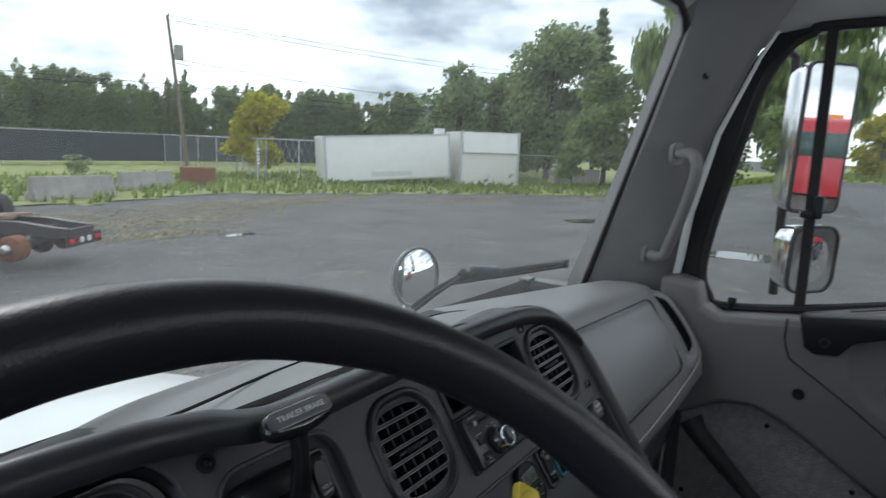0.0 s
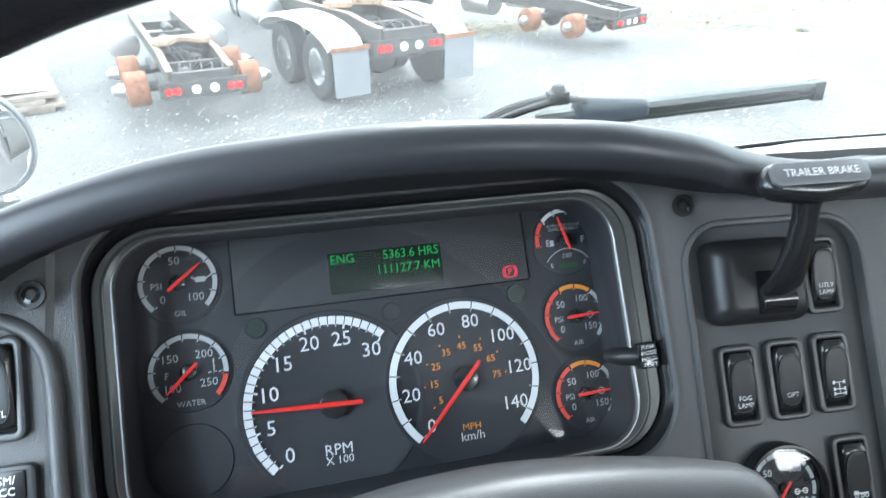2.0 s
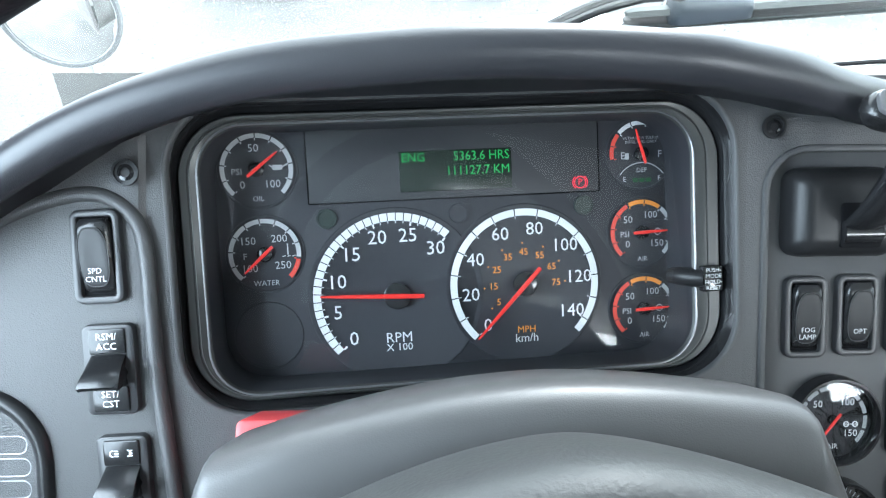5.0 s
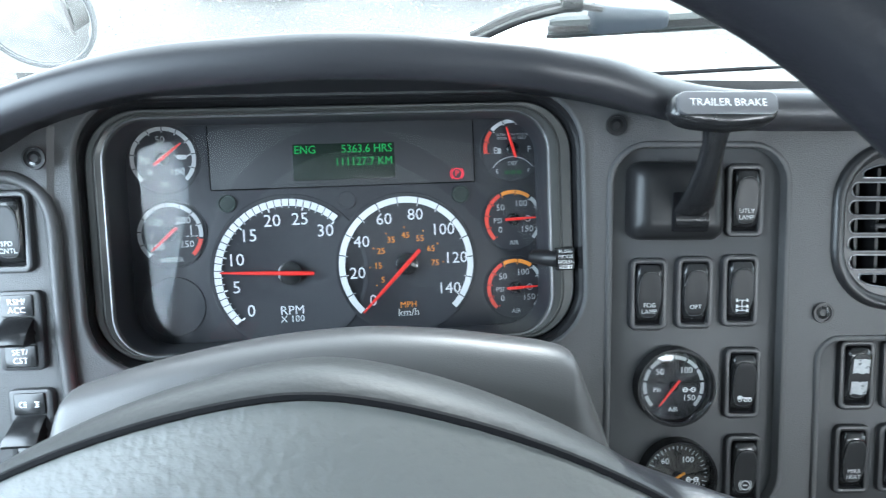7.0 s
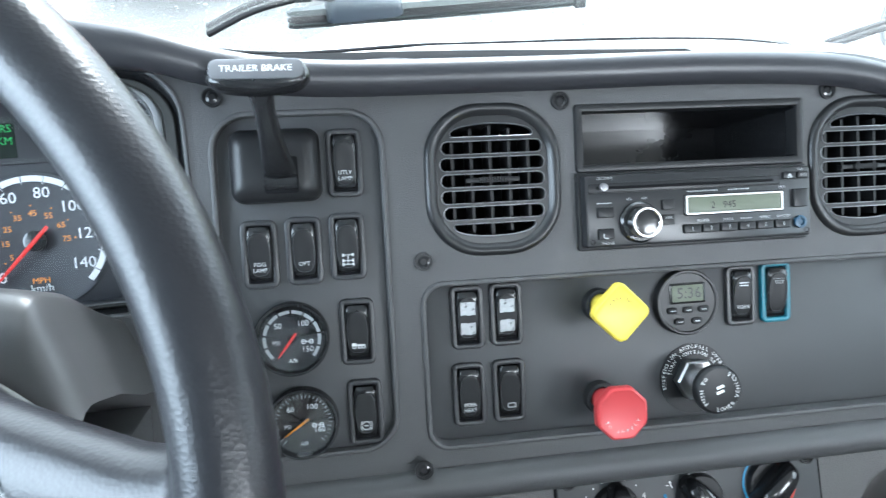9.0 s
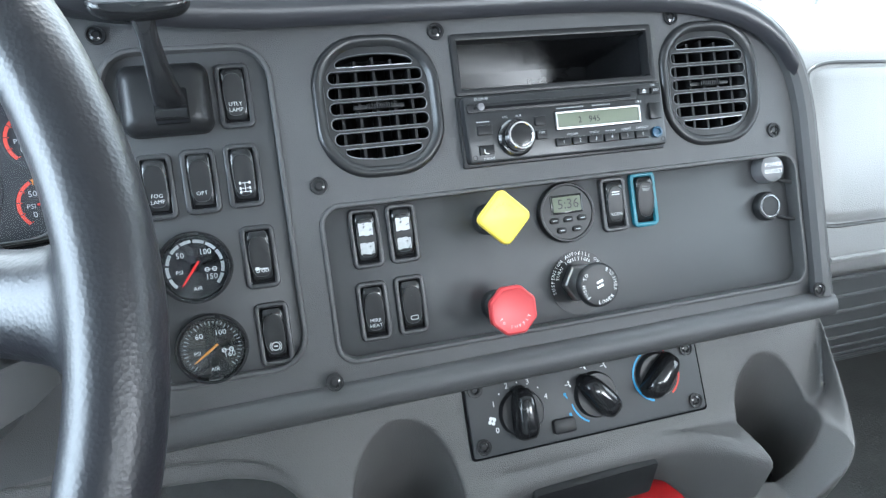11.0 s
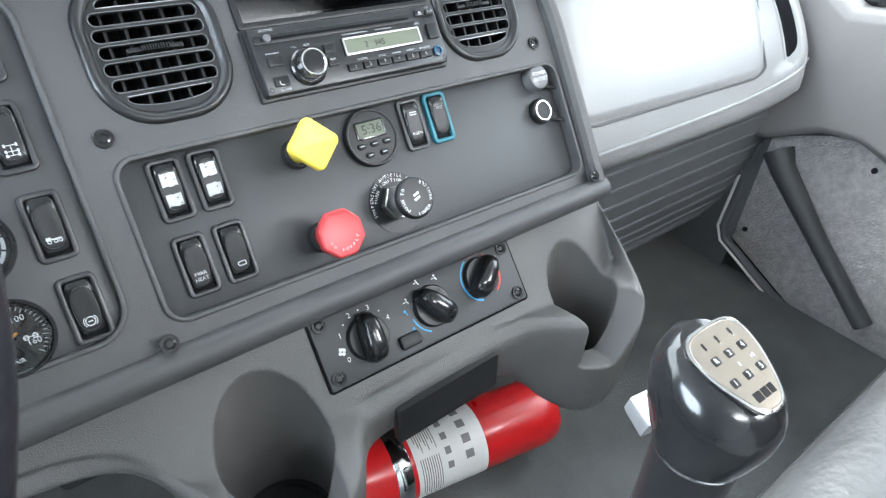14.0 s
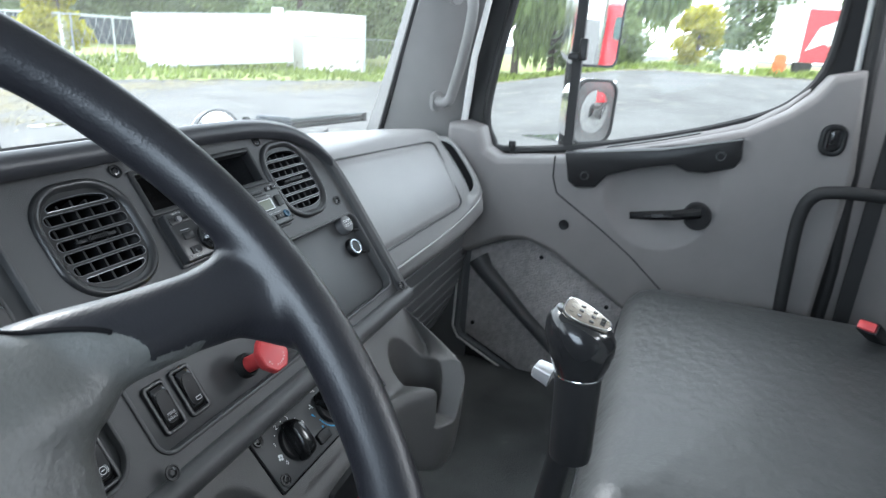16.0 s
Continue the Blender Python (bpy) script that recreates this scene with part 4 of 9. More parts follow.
shroud = thing("column_shroud", DASH_AX @ at(0.078, -0.2, 0.06), "dark grey plastic steering column shroud", "column cover")
SI = shroud.matrix_basis.inverted()
bm = bmesh.new()
rings = [shroud_ring(k, d, dz) for k, d, dz in ((0.88, 0.150, -0.12), (0.93, 0.153, -0.08), (0.965, 0.153, -0.045), (0.98, 0.1515, -0.02), (0.99, 0.148, -0.008), (0.997, 0.143, -0.002), (1.0, 0.137, 0.0), (1.005, 0.130, 0.0), (1.0, 0.10, -0.005), (0.96, 0.05, -0.022), (0.90, 0.0, -0.035))]
surface(bm, [[SI @ p for p in r] for r in rings])
part("upper_cover", bm, SHROUD, shroud, angle=60)
bm = bmesh.new()
rings = []
for k, d in ((0.9, 0.139), (1.0, 0.132), (1.0, 0.08), (0.9, 0.0)):
    rings.append([SI @ (DASH_AX @ Vector((0.078 + x * k, -0.118 + y, d))) for x, y in ((-0.125, -0.10), (-0.124, -0.135), (-0.07, -0.17), (0.06, -0.17), (0.116, -0.13), (0.116, -0.10))])
loft(bm, rings)
part("lower_cover", bm, DASH, shroud)
bm = bmesh.new()
slab(bm, 0.036, 0.034, 0.004, -0.03, 0.006, 0.002, m=DASH_AX @ at(-0.041, -0.1655, 0.066, -12))
hazard = solo("hazard_button", bm, KNOBR, Matrix(), "red hazard warning tab on the column", "button")
bm = bmesh.new()
tube(bm, [(0.078, -0.25, 1.72), (0.078, 0.0, 1.47), (0.078, 0.25, 1.22)], 0.035, 16)
solo("steering_column", bm, BLACK, Matrix(), "black steering column under the dashboard", "column")
# ---- instrument cluster ----
def arc(bm, cx, cy, z, r0, r1, a0, a1, n=None):
    """A flat band of a circle, from a0 to a1 degrees."""
    n = n or max(2, int(abs(a1 - a0) / 6))
    rows = []
    for i in range(n + 1):
        a = radians(a0 + (a1 - a0) * i / n)
        rows.append([(cx + r * math.cos(a), cy + r * math.sin(a), z) for r in (r0, r1)])
    surface(bm, rows)


def bar(bm, x0, y0, x1, y1, w, z):
    d = Vector((x1 - x0, y1 - y0, 0)).normalized() * (w / 2)
    s = Vector((-d.y, d.x, 0))
    a, b = Vector((x0, y0, z)), Vector((x1, y1, z))
    bm.faces.new([bm.verts.new(p) for p in (a - s, b - s, b + s, a + s)])


def needle(parent, r, tail, angle, z, w=0.0022, mat=None, cap=0.005):
    bm = bmesh.new()
    d = Vector((math.cos(radians(angle)), math.sin(radians(angle)), 0))
    s = Vector((-d.y, d.x, 0))
    rings = []
    for t, k in ((-tail, 1.0), (0, 1.15), (r * 0.6, 0.9), (r, 0.45)):
        c = d * t + Vector((0, 0, z))
        rings.append([c - s * w * k / 2, c - s * w * k / 4 + Vector((0, 0, 0.0008)), c + s * w * k / 4 + Vector((0, 0, 0.0008)), c + s * w * k / 2])
    loft(bm, rings)
    part("needle", bm, mat or NEEDLE, parent, "red pointer")
    bm = bmesh.new()
    lathe(bm, [(cap, z - 0.003), (cap, z - 0.0008), (cap * 0.8, z - 0.0002), (0, z - 0.0002)], 20)
    part("needle_hub", bm, GLOSS, parent)


cluster = thing("instrument_cluster", DASH_AX @ BAY @ at(0, 0, -0.047), "black instrument cluster with white dials and red pointers", "instrument cluster")
bm = bmesh.new()
slab(bm, 0.300, 0.164, 0.028, -0.012, 0.0, 0.001, RIM_IN[3], RIM_IN[4])
part("cluster_face", bm, DIAL, cluster)


def dial(name, cx, cy, r, label=""):
    e = new(name)
    e.parent = cluster
    e.empty_display_size = 0.01
    e.matrix_basis = at(cx, cy, 0)
    bm = bmesh.new()
    lathe(bm, [(r * 1.055, 0.0002), (r * 1.045, 0.0008), (r * 1.0, 0.0009), (r * 0.985, 0.0006), (0, 0.0006)], 48)
    d = part(name, bm, DIAL, cluster, label)
    d.matrix_basis = at(cx, cy, 0)
    bpy.data.objects.remove(e)
    return d


def polar(r, a):
    return r * math.cos(radians(a)), r * math.sin(radians(a))


Z_ = 0.0027
# engine speed
d = dial("tachometer", 0.0173, -0.1000, 0.0535, "engine speed dial with white ticks")
bm = bmesh.new()
for i in range(31):
    a = 222.5 - 175.0 * i / 30
    if i < 30:
        arc(bm, 0, 0, Z_, 0.0478, 0.0528, a - 0.35, a - 175.0 / 30 + 0.35, 3)
    bar(bm, *polar(0.0452 if i % 5 == 0 else 0.0462, a), *polar(0.0478, a), 0.0011 if i % 5 == 0 else 0.0005, Z_)
part("scale", bm, DIALW, d)
for i in range(7):
    a = 222.5 - 29.1 * i
    lettering("figure", str(i * 5), 0.0124, DIALW, d, *polar(0.0388, a), Z_)
lettering("legend", "RPM", 0.0092, DIALW, d, 0.0, -0.0272, Z_)
lettering("legend", "X 100", 0.0068, DIALW, d, 0.0, -0.0334, Z_)
needle(d, 0.048, 0.017, 177, 0.006, 0.0026, cap=0.0085)
# road speed
d = dial("speedometer", 0.1006, -0.0976, 0.0495, "road speed dial in km/h with orange mph figures")
bm = bmesh.new()
for i in range(15):
    a0, a1 = 225.5 - 18.45 * i, 225.5 - 18.45 * (i + 1)
    arc(bm, 0, 0, Z_, 0.0445, 0.0490, a0 - 0.45, max(a1, -44.5) + 0.45, 5)
    bar(bm, *polar(0.0425, a0), *polar(0.0445, a0), 0.0005, Z_)
part("scale", bm, DIALW, d)
for i in range(8):
    lettering("figure", str(i * 20), 0.0118, DIALW, d, *polar(0.0362, 225.5 - 36.9 * i), Z_)
bm = bmesh.new()
for i in range(8):
    a = 212 - 30.4 * i
    lettering("figure", str(5 + 10 * i), 0.0062, PRINTO, d, *polar(0.0208, a), Z_)
    x, y = polar(0.0268, a + 1.5)
    arc(bm, x, y, Z_, 0.0, 0.0006, 0, 360, 8)
part("mph_marks", bm, PRINTO, d)
lettering("legend", "MPH", 0.0062, PRINTO, d, 0.0, -0.0300, Z_)
lettering("legend", "km/h", 0.0078, DIALW, d, 0.0, -0.0357, Z_)
needle(d, 0.047, 0.014, 226, 0.006, 0.0026, cap=0.008)


def small_dial(name, cx, cy, r, bands, figures, legend, unit, ang, label):
    d = dial(name, cx, cy, r, label)
    for mat, a0, a1 in bands:
        bm = bmesh.new()
        k = max(1, round(abs(a1 - a0) / 27))
        for i in range(k):
            arc(bm, 0, 0, Z_, r * 0.83, r * 0.95, a0 + (a1 - a0) * i / k - 1.0, a0 + (a1 - a0) * (i + 1) / k + 1.0, 5)
            bar(bm, *polar(r * 0.77, a0 + (a1 - a0) * i / k), *polar(r * 0.83, a0 + (a1 - a0) * i / k), r * 0.03, Z_)
        part("scale", bm, mat, d)
    for text, a in figures:
        lettering("figure", text, r * 0.29, PRINTG, d, *polar(r * 0.56, a), Z_)
    if legend:
        lettering("legend", legend, r * 0.2, PRINTG, d, 0, -r * 0.78, Z_)
    if unit:
        lettering("unit", unit, r * 0.24, PRINTG, d, -r * 0.52, -r * 0.05, Z_)
    needle(d, r * 0.72, r * 0.3, ang, 0.0052, 0.0019, cap=r * 0.2)
    return d


d = small_dial("oil_gauge", -0.0645, -0.0166, 0.0232, [(PRINTG, 226, -46)], [("0", 226), ("50", 96), ("100", -46)], "OIL", "PSI", 38, "oil pressure dial")
bm = bmesh.new()
slab(bm, 0.006, 0.0032, 0.0006, Z_ - 0.0002, Z_ + 0.0001, 0.0001, 0.0125, 0.0008)
bar(bm, 0.0155, 0.001, 0.019, 0.003, 0.0008, Z_)
bar(bm, 0.0095, 0.001, 0.0075, 0.0025, 0.0008, Z_)
part("oil_symbol", bm, PRINTG, d)
d = small_dial("water_gauge", -0.0630, -0.0690, 0.0232, [(PRINTG, 226, -8), (PRINTR, -10, -46)], [("100", 222), ("150", 140), ("200", 45), ("250", -35)], "WATER", "F", 222, "coolant temperature dial")
bm = bmesh.new()
bar(bm, 0.014, -0.001, 0.014, 0.006, 0.0008, Z_)
for k in range(3):
    bar(bm, 0.0105 + 0.003 * k, -0.002, 0.0125 + 0.003 * k, -0.0015, 0.0006, Z_)
part("water_symbol", bm, PRINTG, d)
d = small_dial("fuel_gauge", 0.1815, -0.0166, 0.0226, [(PRINTR, 190, 140), (DIALW, 138, -8)], [("E", 186), ("F", -4)], "", "", 106, "fuel dial with a small fluid gauge below")
lettering("legend", "ULTRA LOW SULFUR", 0.0026, PRINTG, d, 0, 0.0102, Z_)
lettering("legend", "DIESEL FUEL ONLY", 0.0026, PRINTG, d, 0, 0.0076, Z_)
bm = bmesh.new()
arc(bm, 0, -0.024, Z_, 0.0178, 0.0184, 35, 145, 16)
bar(bm, -0.0098, -0.0035, -0.0098, 0.0005, 0.0026, Z_)
part("fluid_arc", bm, PRINTG, d)
bm = bmesh.new()
for k in range(3):
    bar(bm, -0.0062 + 0.0045 * k, -0.0172, -0.0027 + 0.0045 * k, -0.0172, 0.0026, Z_)
part("fluid_bars", bm, glow("bar_green", (0.03, 0.2, 0.06), 0.05), d, "green lit bars")
lettering("legend", "DEF", 0.0042, PRINTG, d, 0, -0.0108, Z_)
lettering("figure", "E", 0.0045, PRINTG, d, -0.0118, -0.0165, Z_)
lettering("figure", "F", 0.0045, PRINTG, d, 0.0118, -0.0165, Z_)
for cy in (-0.0682, -0.1192):
    d = small_dial("air_gauge", 0.1807, cy, 0.0226, [(PRINTR, 226, 118), (PRINTO, 116, 52), (PRINTG, 50, -46)], [("0", 218), ("50", 138), ("100", 62), ("150", -38)], "AIR", "PSI", 2, "air pressure dial with red and orange bands")
    bm = bmesh.new()
    arc(bm, 0.0108, 0.0, Z_, 0.0018, 0.0024, 0, 360, 16)
    part("air_symbol", bm, PRINTG, d)
bm = bmesh.new()
lathe(bm, [(0.0215, 0.0002), (0.021, 0.0007), (0.0205, 0.0007), (0.0203, 0.0005), (0, 0.0005)], 40)
part("blank_dial", bm, DIAL, cluster).matrix_basis = at(-0.0641, -0.1204, 0)
for x, y in ((-0.0241, -0.0490), (0.0595, -0.0497), (0.1423, -0.0484)):
    bm = bmesh.new()
    lathe(bm, [(0.0065, 0.0003), (0.0062, 0.0018), (0.0052, 0.0018), (0.005, 0.0012), (0, 0.0012)], 24)
    part("blank_button", bm, principled("lamp_dark_green", (0.012, 0.022, 0.018), 0.4) if x != 0.0595 else DIAL, cluster).matrix_basis = at(x, y, 0)

# message panel with green figures
bm = bmesh.new()
slab(bm, 0.187, 0.0530, 0.001, 0.0, 0.0007, 0.0003, 0.0592, -0.0128)
mp = part("message_panel", bm, principled("message_panel", (0.022, 0.023, 0.026), 0.5, vary=0.1), cluster)
bm = bmesh.new()
frame_rr(bm, 0.1886, 0.0546, 0.0014, 0.0009, 0.0004, 0.0010, 0.0002, 0.0592, -0.0128)
part("panel_groove", bm, VOID, mp)
bm = bmesh.new()
slab(bm, 0.0724, 0.0258, 0.0006, 0.0006, 0.0012, 0.0002, 0.0590, -0.0220)
lcd = part("display", bm, LCD, mp, "dark display with green figures")
lettering("line", "ENG", 0.0082, LCDG, lcd, 0.0242, -0.0135, 0.0023, align="LEFT", wide=0.93)
lettering("line", "5363.6 HRS", 0.0082, LCDG, lcd, 0.0938, -0.0135, 0.0023, align="RIGHT", wide=0.93)
lettering("line", "111127.7 KM", 0.0082, LCDG, lcd, 0.0938, -0.0226, 0.0023, align="RIGHT", wide=0.93)
bm = bmesh.new()
arc(bm, 0.1401, -0.0334, 0.0016, 0.0034, 0.0041, 0, 360, 24)
arc(bm, 0.1401, -0.0334, 0.0016, 0.0046, 0.0052, 130, 230, 10)
arc(bm, 0.1401, -0.0334, 0.0016, 0.0046, 0.0052, -50, 50, 10)
lamp = part("brake_lamp", bm, LAMPR, mp, "red lit parking brake symbol")
lettering("letter", "P", 0.0058, LAMPR, lamp, 0.1401, -0.0334, 0.0016)

bm = bmesh.new()
# the lens bows back towards the driver's side and is slightly twisted
def lens_drop(far_):
    """How far the lens lies back, at a distance from its passenger side."""
    if far_ < 0.10:
        return 0.0
    if far_ < 0.17:
        return 0.68 * (far_ - 0.10) ** 2
    return 0.0033 + 0.095 * (far_ - 0.17) + 0.085 * (far_ - 0.17) ** 2


rows = []
for i in range(33):
    x = RIM_IN[3] + RIM_IN[0] * (i / 32 - 0.5)
    far_ = RIM_IN[3] + RIM_IN[0] / 2 - x
    rows.append([(x, RIM_IN[4] + RIM_IN[1] * k, 0.0280 - lens_drop(far_) + (0.467 * far_ - 0.09) * RIM_IN[1] * k) for k in (-0.5, 0.0, 0.5)])
surface(bm, rows)
pane = part("lens", bm, LENS, cluster, "clear plastic lens", angle=80)
pane.visible_shadow = False
# mode button on its stalk
reset = thing("reset_button", DASH_AX @ BAY @ at(0.2072, -0.0962, -0.0085), "black trip reset button with white lettering", "button")
bm = bmesh.new()
slab(bm, 0.0125, 0.0155, 0.001, -0.012, 0.004, 0.001)
part("cap", bm, GLOSS, reset)
bm = bmesh.new()
tube(bm, [(-0.017, 0.001, -0.016), (-0.014, 0.001, -0.010), (-0.010, 0.0005, -0.004), (-0.004, 0, 0.0)], [0.005, 0.0056, 0.0058, 0.0056], 14)
part("stalk", bm, BLACK, reset)
for k, t in enumerate(("PUSH-", "MODE", "HOLD-", "RESET")):
    lettering("print", t, 0.0036, DIALW, reset, 0, 0.0052 - 0.0036 * k, 0.0044)
MOTTLEW = principled("mottled_white", (0.46, 0.47, 0.48), 0.3, vary=0.15, vscale=260, stain=((0.05, 0.05, 0.051), 170.0, 0.56))
SATINB = principled("switch_black", (0.014, 0.014, 0.015), 0.23, vary=0.15, rvary=0.05, spec=0.5)
VENTB = principled("vent_black", (0.017, 0.017, 0.018), 0.33, vary=0.1, rvary=0.04, spec=0.45)
PRINTL = principled("print_light", (0.62, 0.63, 0.64), 0.5, vary=0.03, rvary=0)
SATINL = principled("switch_lens", (0.018, 0.018, 0.019), 0.38, vary=0.15, rvary=0.05, spec=0.3)
# ---- rocker switches ----
def rocker(u, v, w, words=(), symbol="", label="black rocker switch", lit=False, bezel=None, tip=1, rot=0.0, size=(0.0262, 0.0502)):
    t = thing("rocker_switch", on_dash(u, v, w, rot), label, "switch", "dashboard rocker switches")
    bw, bh = size
    bm = bmesh.new()
    frame_rr(bm, bw, bh, 0.0055, 0.0042, -0.004, 0.0040, 0.0013)
    part("bezel", bm, bezel or BEZEL, t)
    # near-black block, darkening the gap round the paddle by colour
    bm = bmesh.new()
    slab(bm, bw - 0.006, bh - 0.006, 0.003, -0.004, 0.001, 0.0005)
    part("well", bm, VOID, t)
    rw, rh = bw - 0.0088, bh - 0.0098

    def crest(s):
        """Height of the paddle along its length: arched, one end standing out."""
        return 0.0060 - 0.0010 * s * s + 0.0022 * s * tip + 0.0014 * max(0, s * tip) ** 3
    bm = bmesh.new()
    rings = []
    for i in range(17):
        s = -1 + 2 * i / 16
        y = s * rh / 2
        drop = (0.0024, 0.0008, 0.0002)[min(i, 16 - i)] if min(i, 16 - i) < 3 else 0.0
        hw = rw / 2 * (0.78, 0.92, 0.98)[min(i, 16 - i)] if min(i, 16 - i) < 3 else rw / 2
        z = crest(s) - drop
        rings.append([(-hw, y, 0.0), (-hw, y, z - 0.0022), (-hw * 0.93, y, z - 0.0009), (-hw * 0.75, y, z - 0.0002), (0, y, z), (hw * 0.75, y, z - 0.0002), (hw * 0.93, y, z - 0.0009), (hw, y, z - 0.0022), (hw, y, 0.0)])
    loft(bm, rings)
    body = part("paddle", bm, SATINB, t, angle=60)
    # dished lens field with bowed sides
    bm = bmesh.new()
    rings = []
    for k, dz in ((1.0, 0.0001), (0.97, 0.0005), (0.9, 0.0006), (0.5, 0.0004), (0.05, 0.0003)):
        ring = []
        for i in range(28):
            a = 2 * math.pi * i / 28
            x = math.copysign(abs(math.cos(a)) ** 0.6, math.cos(a)) * (0.78 + 0.12 * (1 - abs(math.sin(a)))) * rw / 2 * k
            y = math.copysign(abs(math.sin(a)) ** 0.6, math.sin(a)) * 0.78 * rh / 2 * k
            ring.append((x, y, crest(y / (rh / 2)) + dz))
        rings.append(ring)
    loft(bm, rings)
    part("paddle_lens", bm, SATINL, body, angle=60)
    bm = bmesh.new()
    tube(bm, [(p[0], p[1], p[2] + 0.0005) for p in rings[0]], 0.00024, 5, loop=True)
    part("lens_edge", bm, PANEL, body)
    if lit:
        # two mottled white blocks along the paddle
        bm = bmesh.new()
        for yy, hh in ((0.0075, 0.0105), (-0.0085, 0.0095)):
            rows = []
            for i in range(7):
                x = -0.0058 + 0.0116 * i / 6
                rows.append([(x, yy + hh / 2 * k + 0.001 * noise.noise((u * 300 + i * 3.1, k * 5, yy * 900)), crest((yy + hh / 2 * k) / (rh / 2)) + 0.0009) for k in (-1, -0.4, 0.3, 1)])
            surface(bm, rows)
        part("white_field", bm, MOTTLEW, body, "mottled white field")
    n = len(words)
    for k, wd in enumerate(words):
        yl = -0.0095 - 0.0044 * (k - (n - 1) / 2)
        lettering("print", wd, 0.0043, PRINTL, t, 0, yl, max(crest((yl + 0.0022) / (rh / 2)), crest((yl - 0.0022) / (rh / 2))) + 0.0009)
    bm = bmesh.new()
    y0, z0 = -0.0095, max(crest(-0.013 / (rh / 2)), crest(-0.005 / (rh / 2))) + 0.0009
    if symbol == "axle":
        for y in (y0 + 0.0034, y0 - 0.0008, y0 - 0.0036):
            for x in (-0.0036, 0.0036):
                bar(bm, x, y - 0.0011, x, y + 0.0011, 0.0013, z0)
            bar(bm, -0.0036, y, 0.0036, y, 0.0005, z0)
        bar(bm, 0, y0 - 0.0036, 0, y0 + 0.0034, 0.0005, z0)
    elif symbol == "truck":
        bar(bm, -0.005, y0, 0.005, y0, 0.0009, z0)
        bar(bm, -0.003, y0 + 0.0017, -0.003, y0 + 0.0001, 0.003, z0)
        for x in (-0.003, 0.001, 0.004):
            arc(bm, x, y0 - 0.0015, z0, 0.0008, 0.0014, 0, 360, 10)
    elif symbol == "ring":
        arc(bm, 0, y0, z0, 0.0028, 0.0035, 0, 360, 20)
        arc(bm, 0, y0, z0, 0.0042, 0.0047, 130, 230, 8)
        arc(bm, 0, y0, z0, 0.0042, 0.0047, -50, 50, 8)
        bar(bm, -0.0015, y0, 0.0015, y0, 0.0009, z0)
    elif symbol == "lamps":
        for yy in (0.0105, -0.0105):
            arc(bm, -0.0012, yy, z0 + 0.001, 0.0012, 0.002, 90, 270, 8)
            bar(bm, -0.0012, yy + 0.0016, 0.0035, yy + 0.0016, 0.0007, z0 + 0.001)
            bar(bm, -0.0012, yy - 0.0016, 0.0035, yy - 0.0016, 0.0007, z0 + 0.001)
            bar(bm, 0.0035, yy - 0.0016, 0.0035, yy + 0.0016, 0.0007, z0 + 0.001)
    elif symbol == "lines":
        for k in range(3):
            bar(bm, -0.004, 0.013 - 0.0022 * k, 0.004, 0.013 - 0.0022 * k, 0.0009, 0.0078)
    if symbol:
        tagged(part("symbol", bm, PRINTL, t), kind="stuff")
    else:
        bm.free()
    return t


rocker(0.3305, -0.0500, -0.006, ("UTLY", "LAMP"), label="black rocker switch lettered for the utility lamp")
rocker(0.2650, -0.1145, -0.006, ("FOG", "LAMP"), label="black rocker switch lettered for the fog lamp")
rocker(0.2970, -0.1135, -0.006, ("OPT",), label="black rocker switch lettered OPT")
rocker(0.3290, -0.1122, -0.006, symbol="axle", label="black rocker switch with an axle symbol")
rocker(0.3325, -0.1770, -0.006, symbol="truck", label="black rocker switch with a truck symbol")
rocker(0.3350, -0.2390, -0.006, symbol="ring", label="black rocker switch with a brake symbol")
rocker(0.4178, -0.1735, -0.012, lit=True, label="rocker switch with mottled white fields")
rocker(0.4490, -0.1730, -0.012, lit=True, label="rocker switch with mottled white fields")
rocker(0.4165, -0.2348, -0.012, ("MIRR", "HEAT"), label="black rocker switch lettered for mirror heat")
rocker(0.4487, -0.2342, -0.012, symbol="lamps", label="black rocker switch with two lamp symbols")
rocker(0.6484, -0.1720, -0.012, ("RGEN",), "lines", label="black rocker switch lettered RGEN")
t = rocker(0.6797, -0.1712, -0.012, bezel=TEAL, label="black rocker switch in a teal bezel", size=(0.0265, 0.0506))
lettering("print", "LIGHT", 0.0038, PRINTG, t, 0, 0.0125, 0.0078)
lettering("print", "TEST", 0.0038, PRINTG, t, 0, 0.0085, 0.0078)
rocker(-0.1390, -0.0700, 0.0325, ("SPD", "CNTL"), label="black rocker switch for speed control", rot=2)


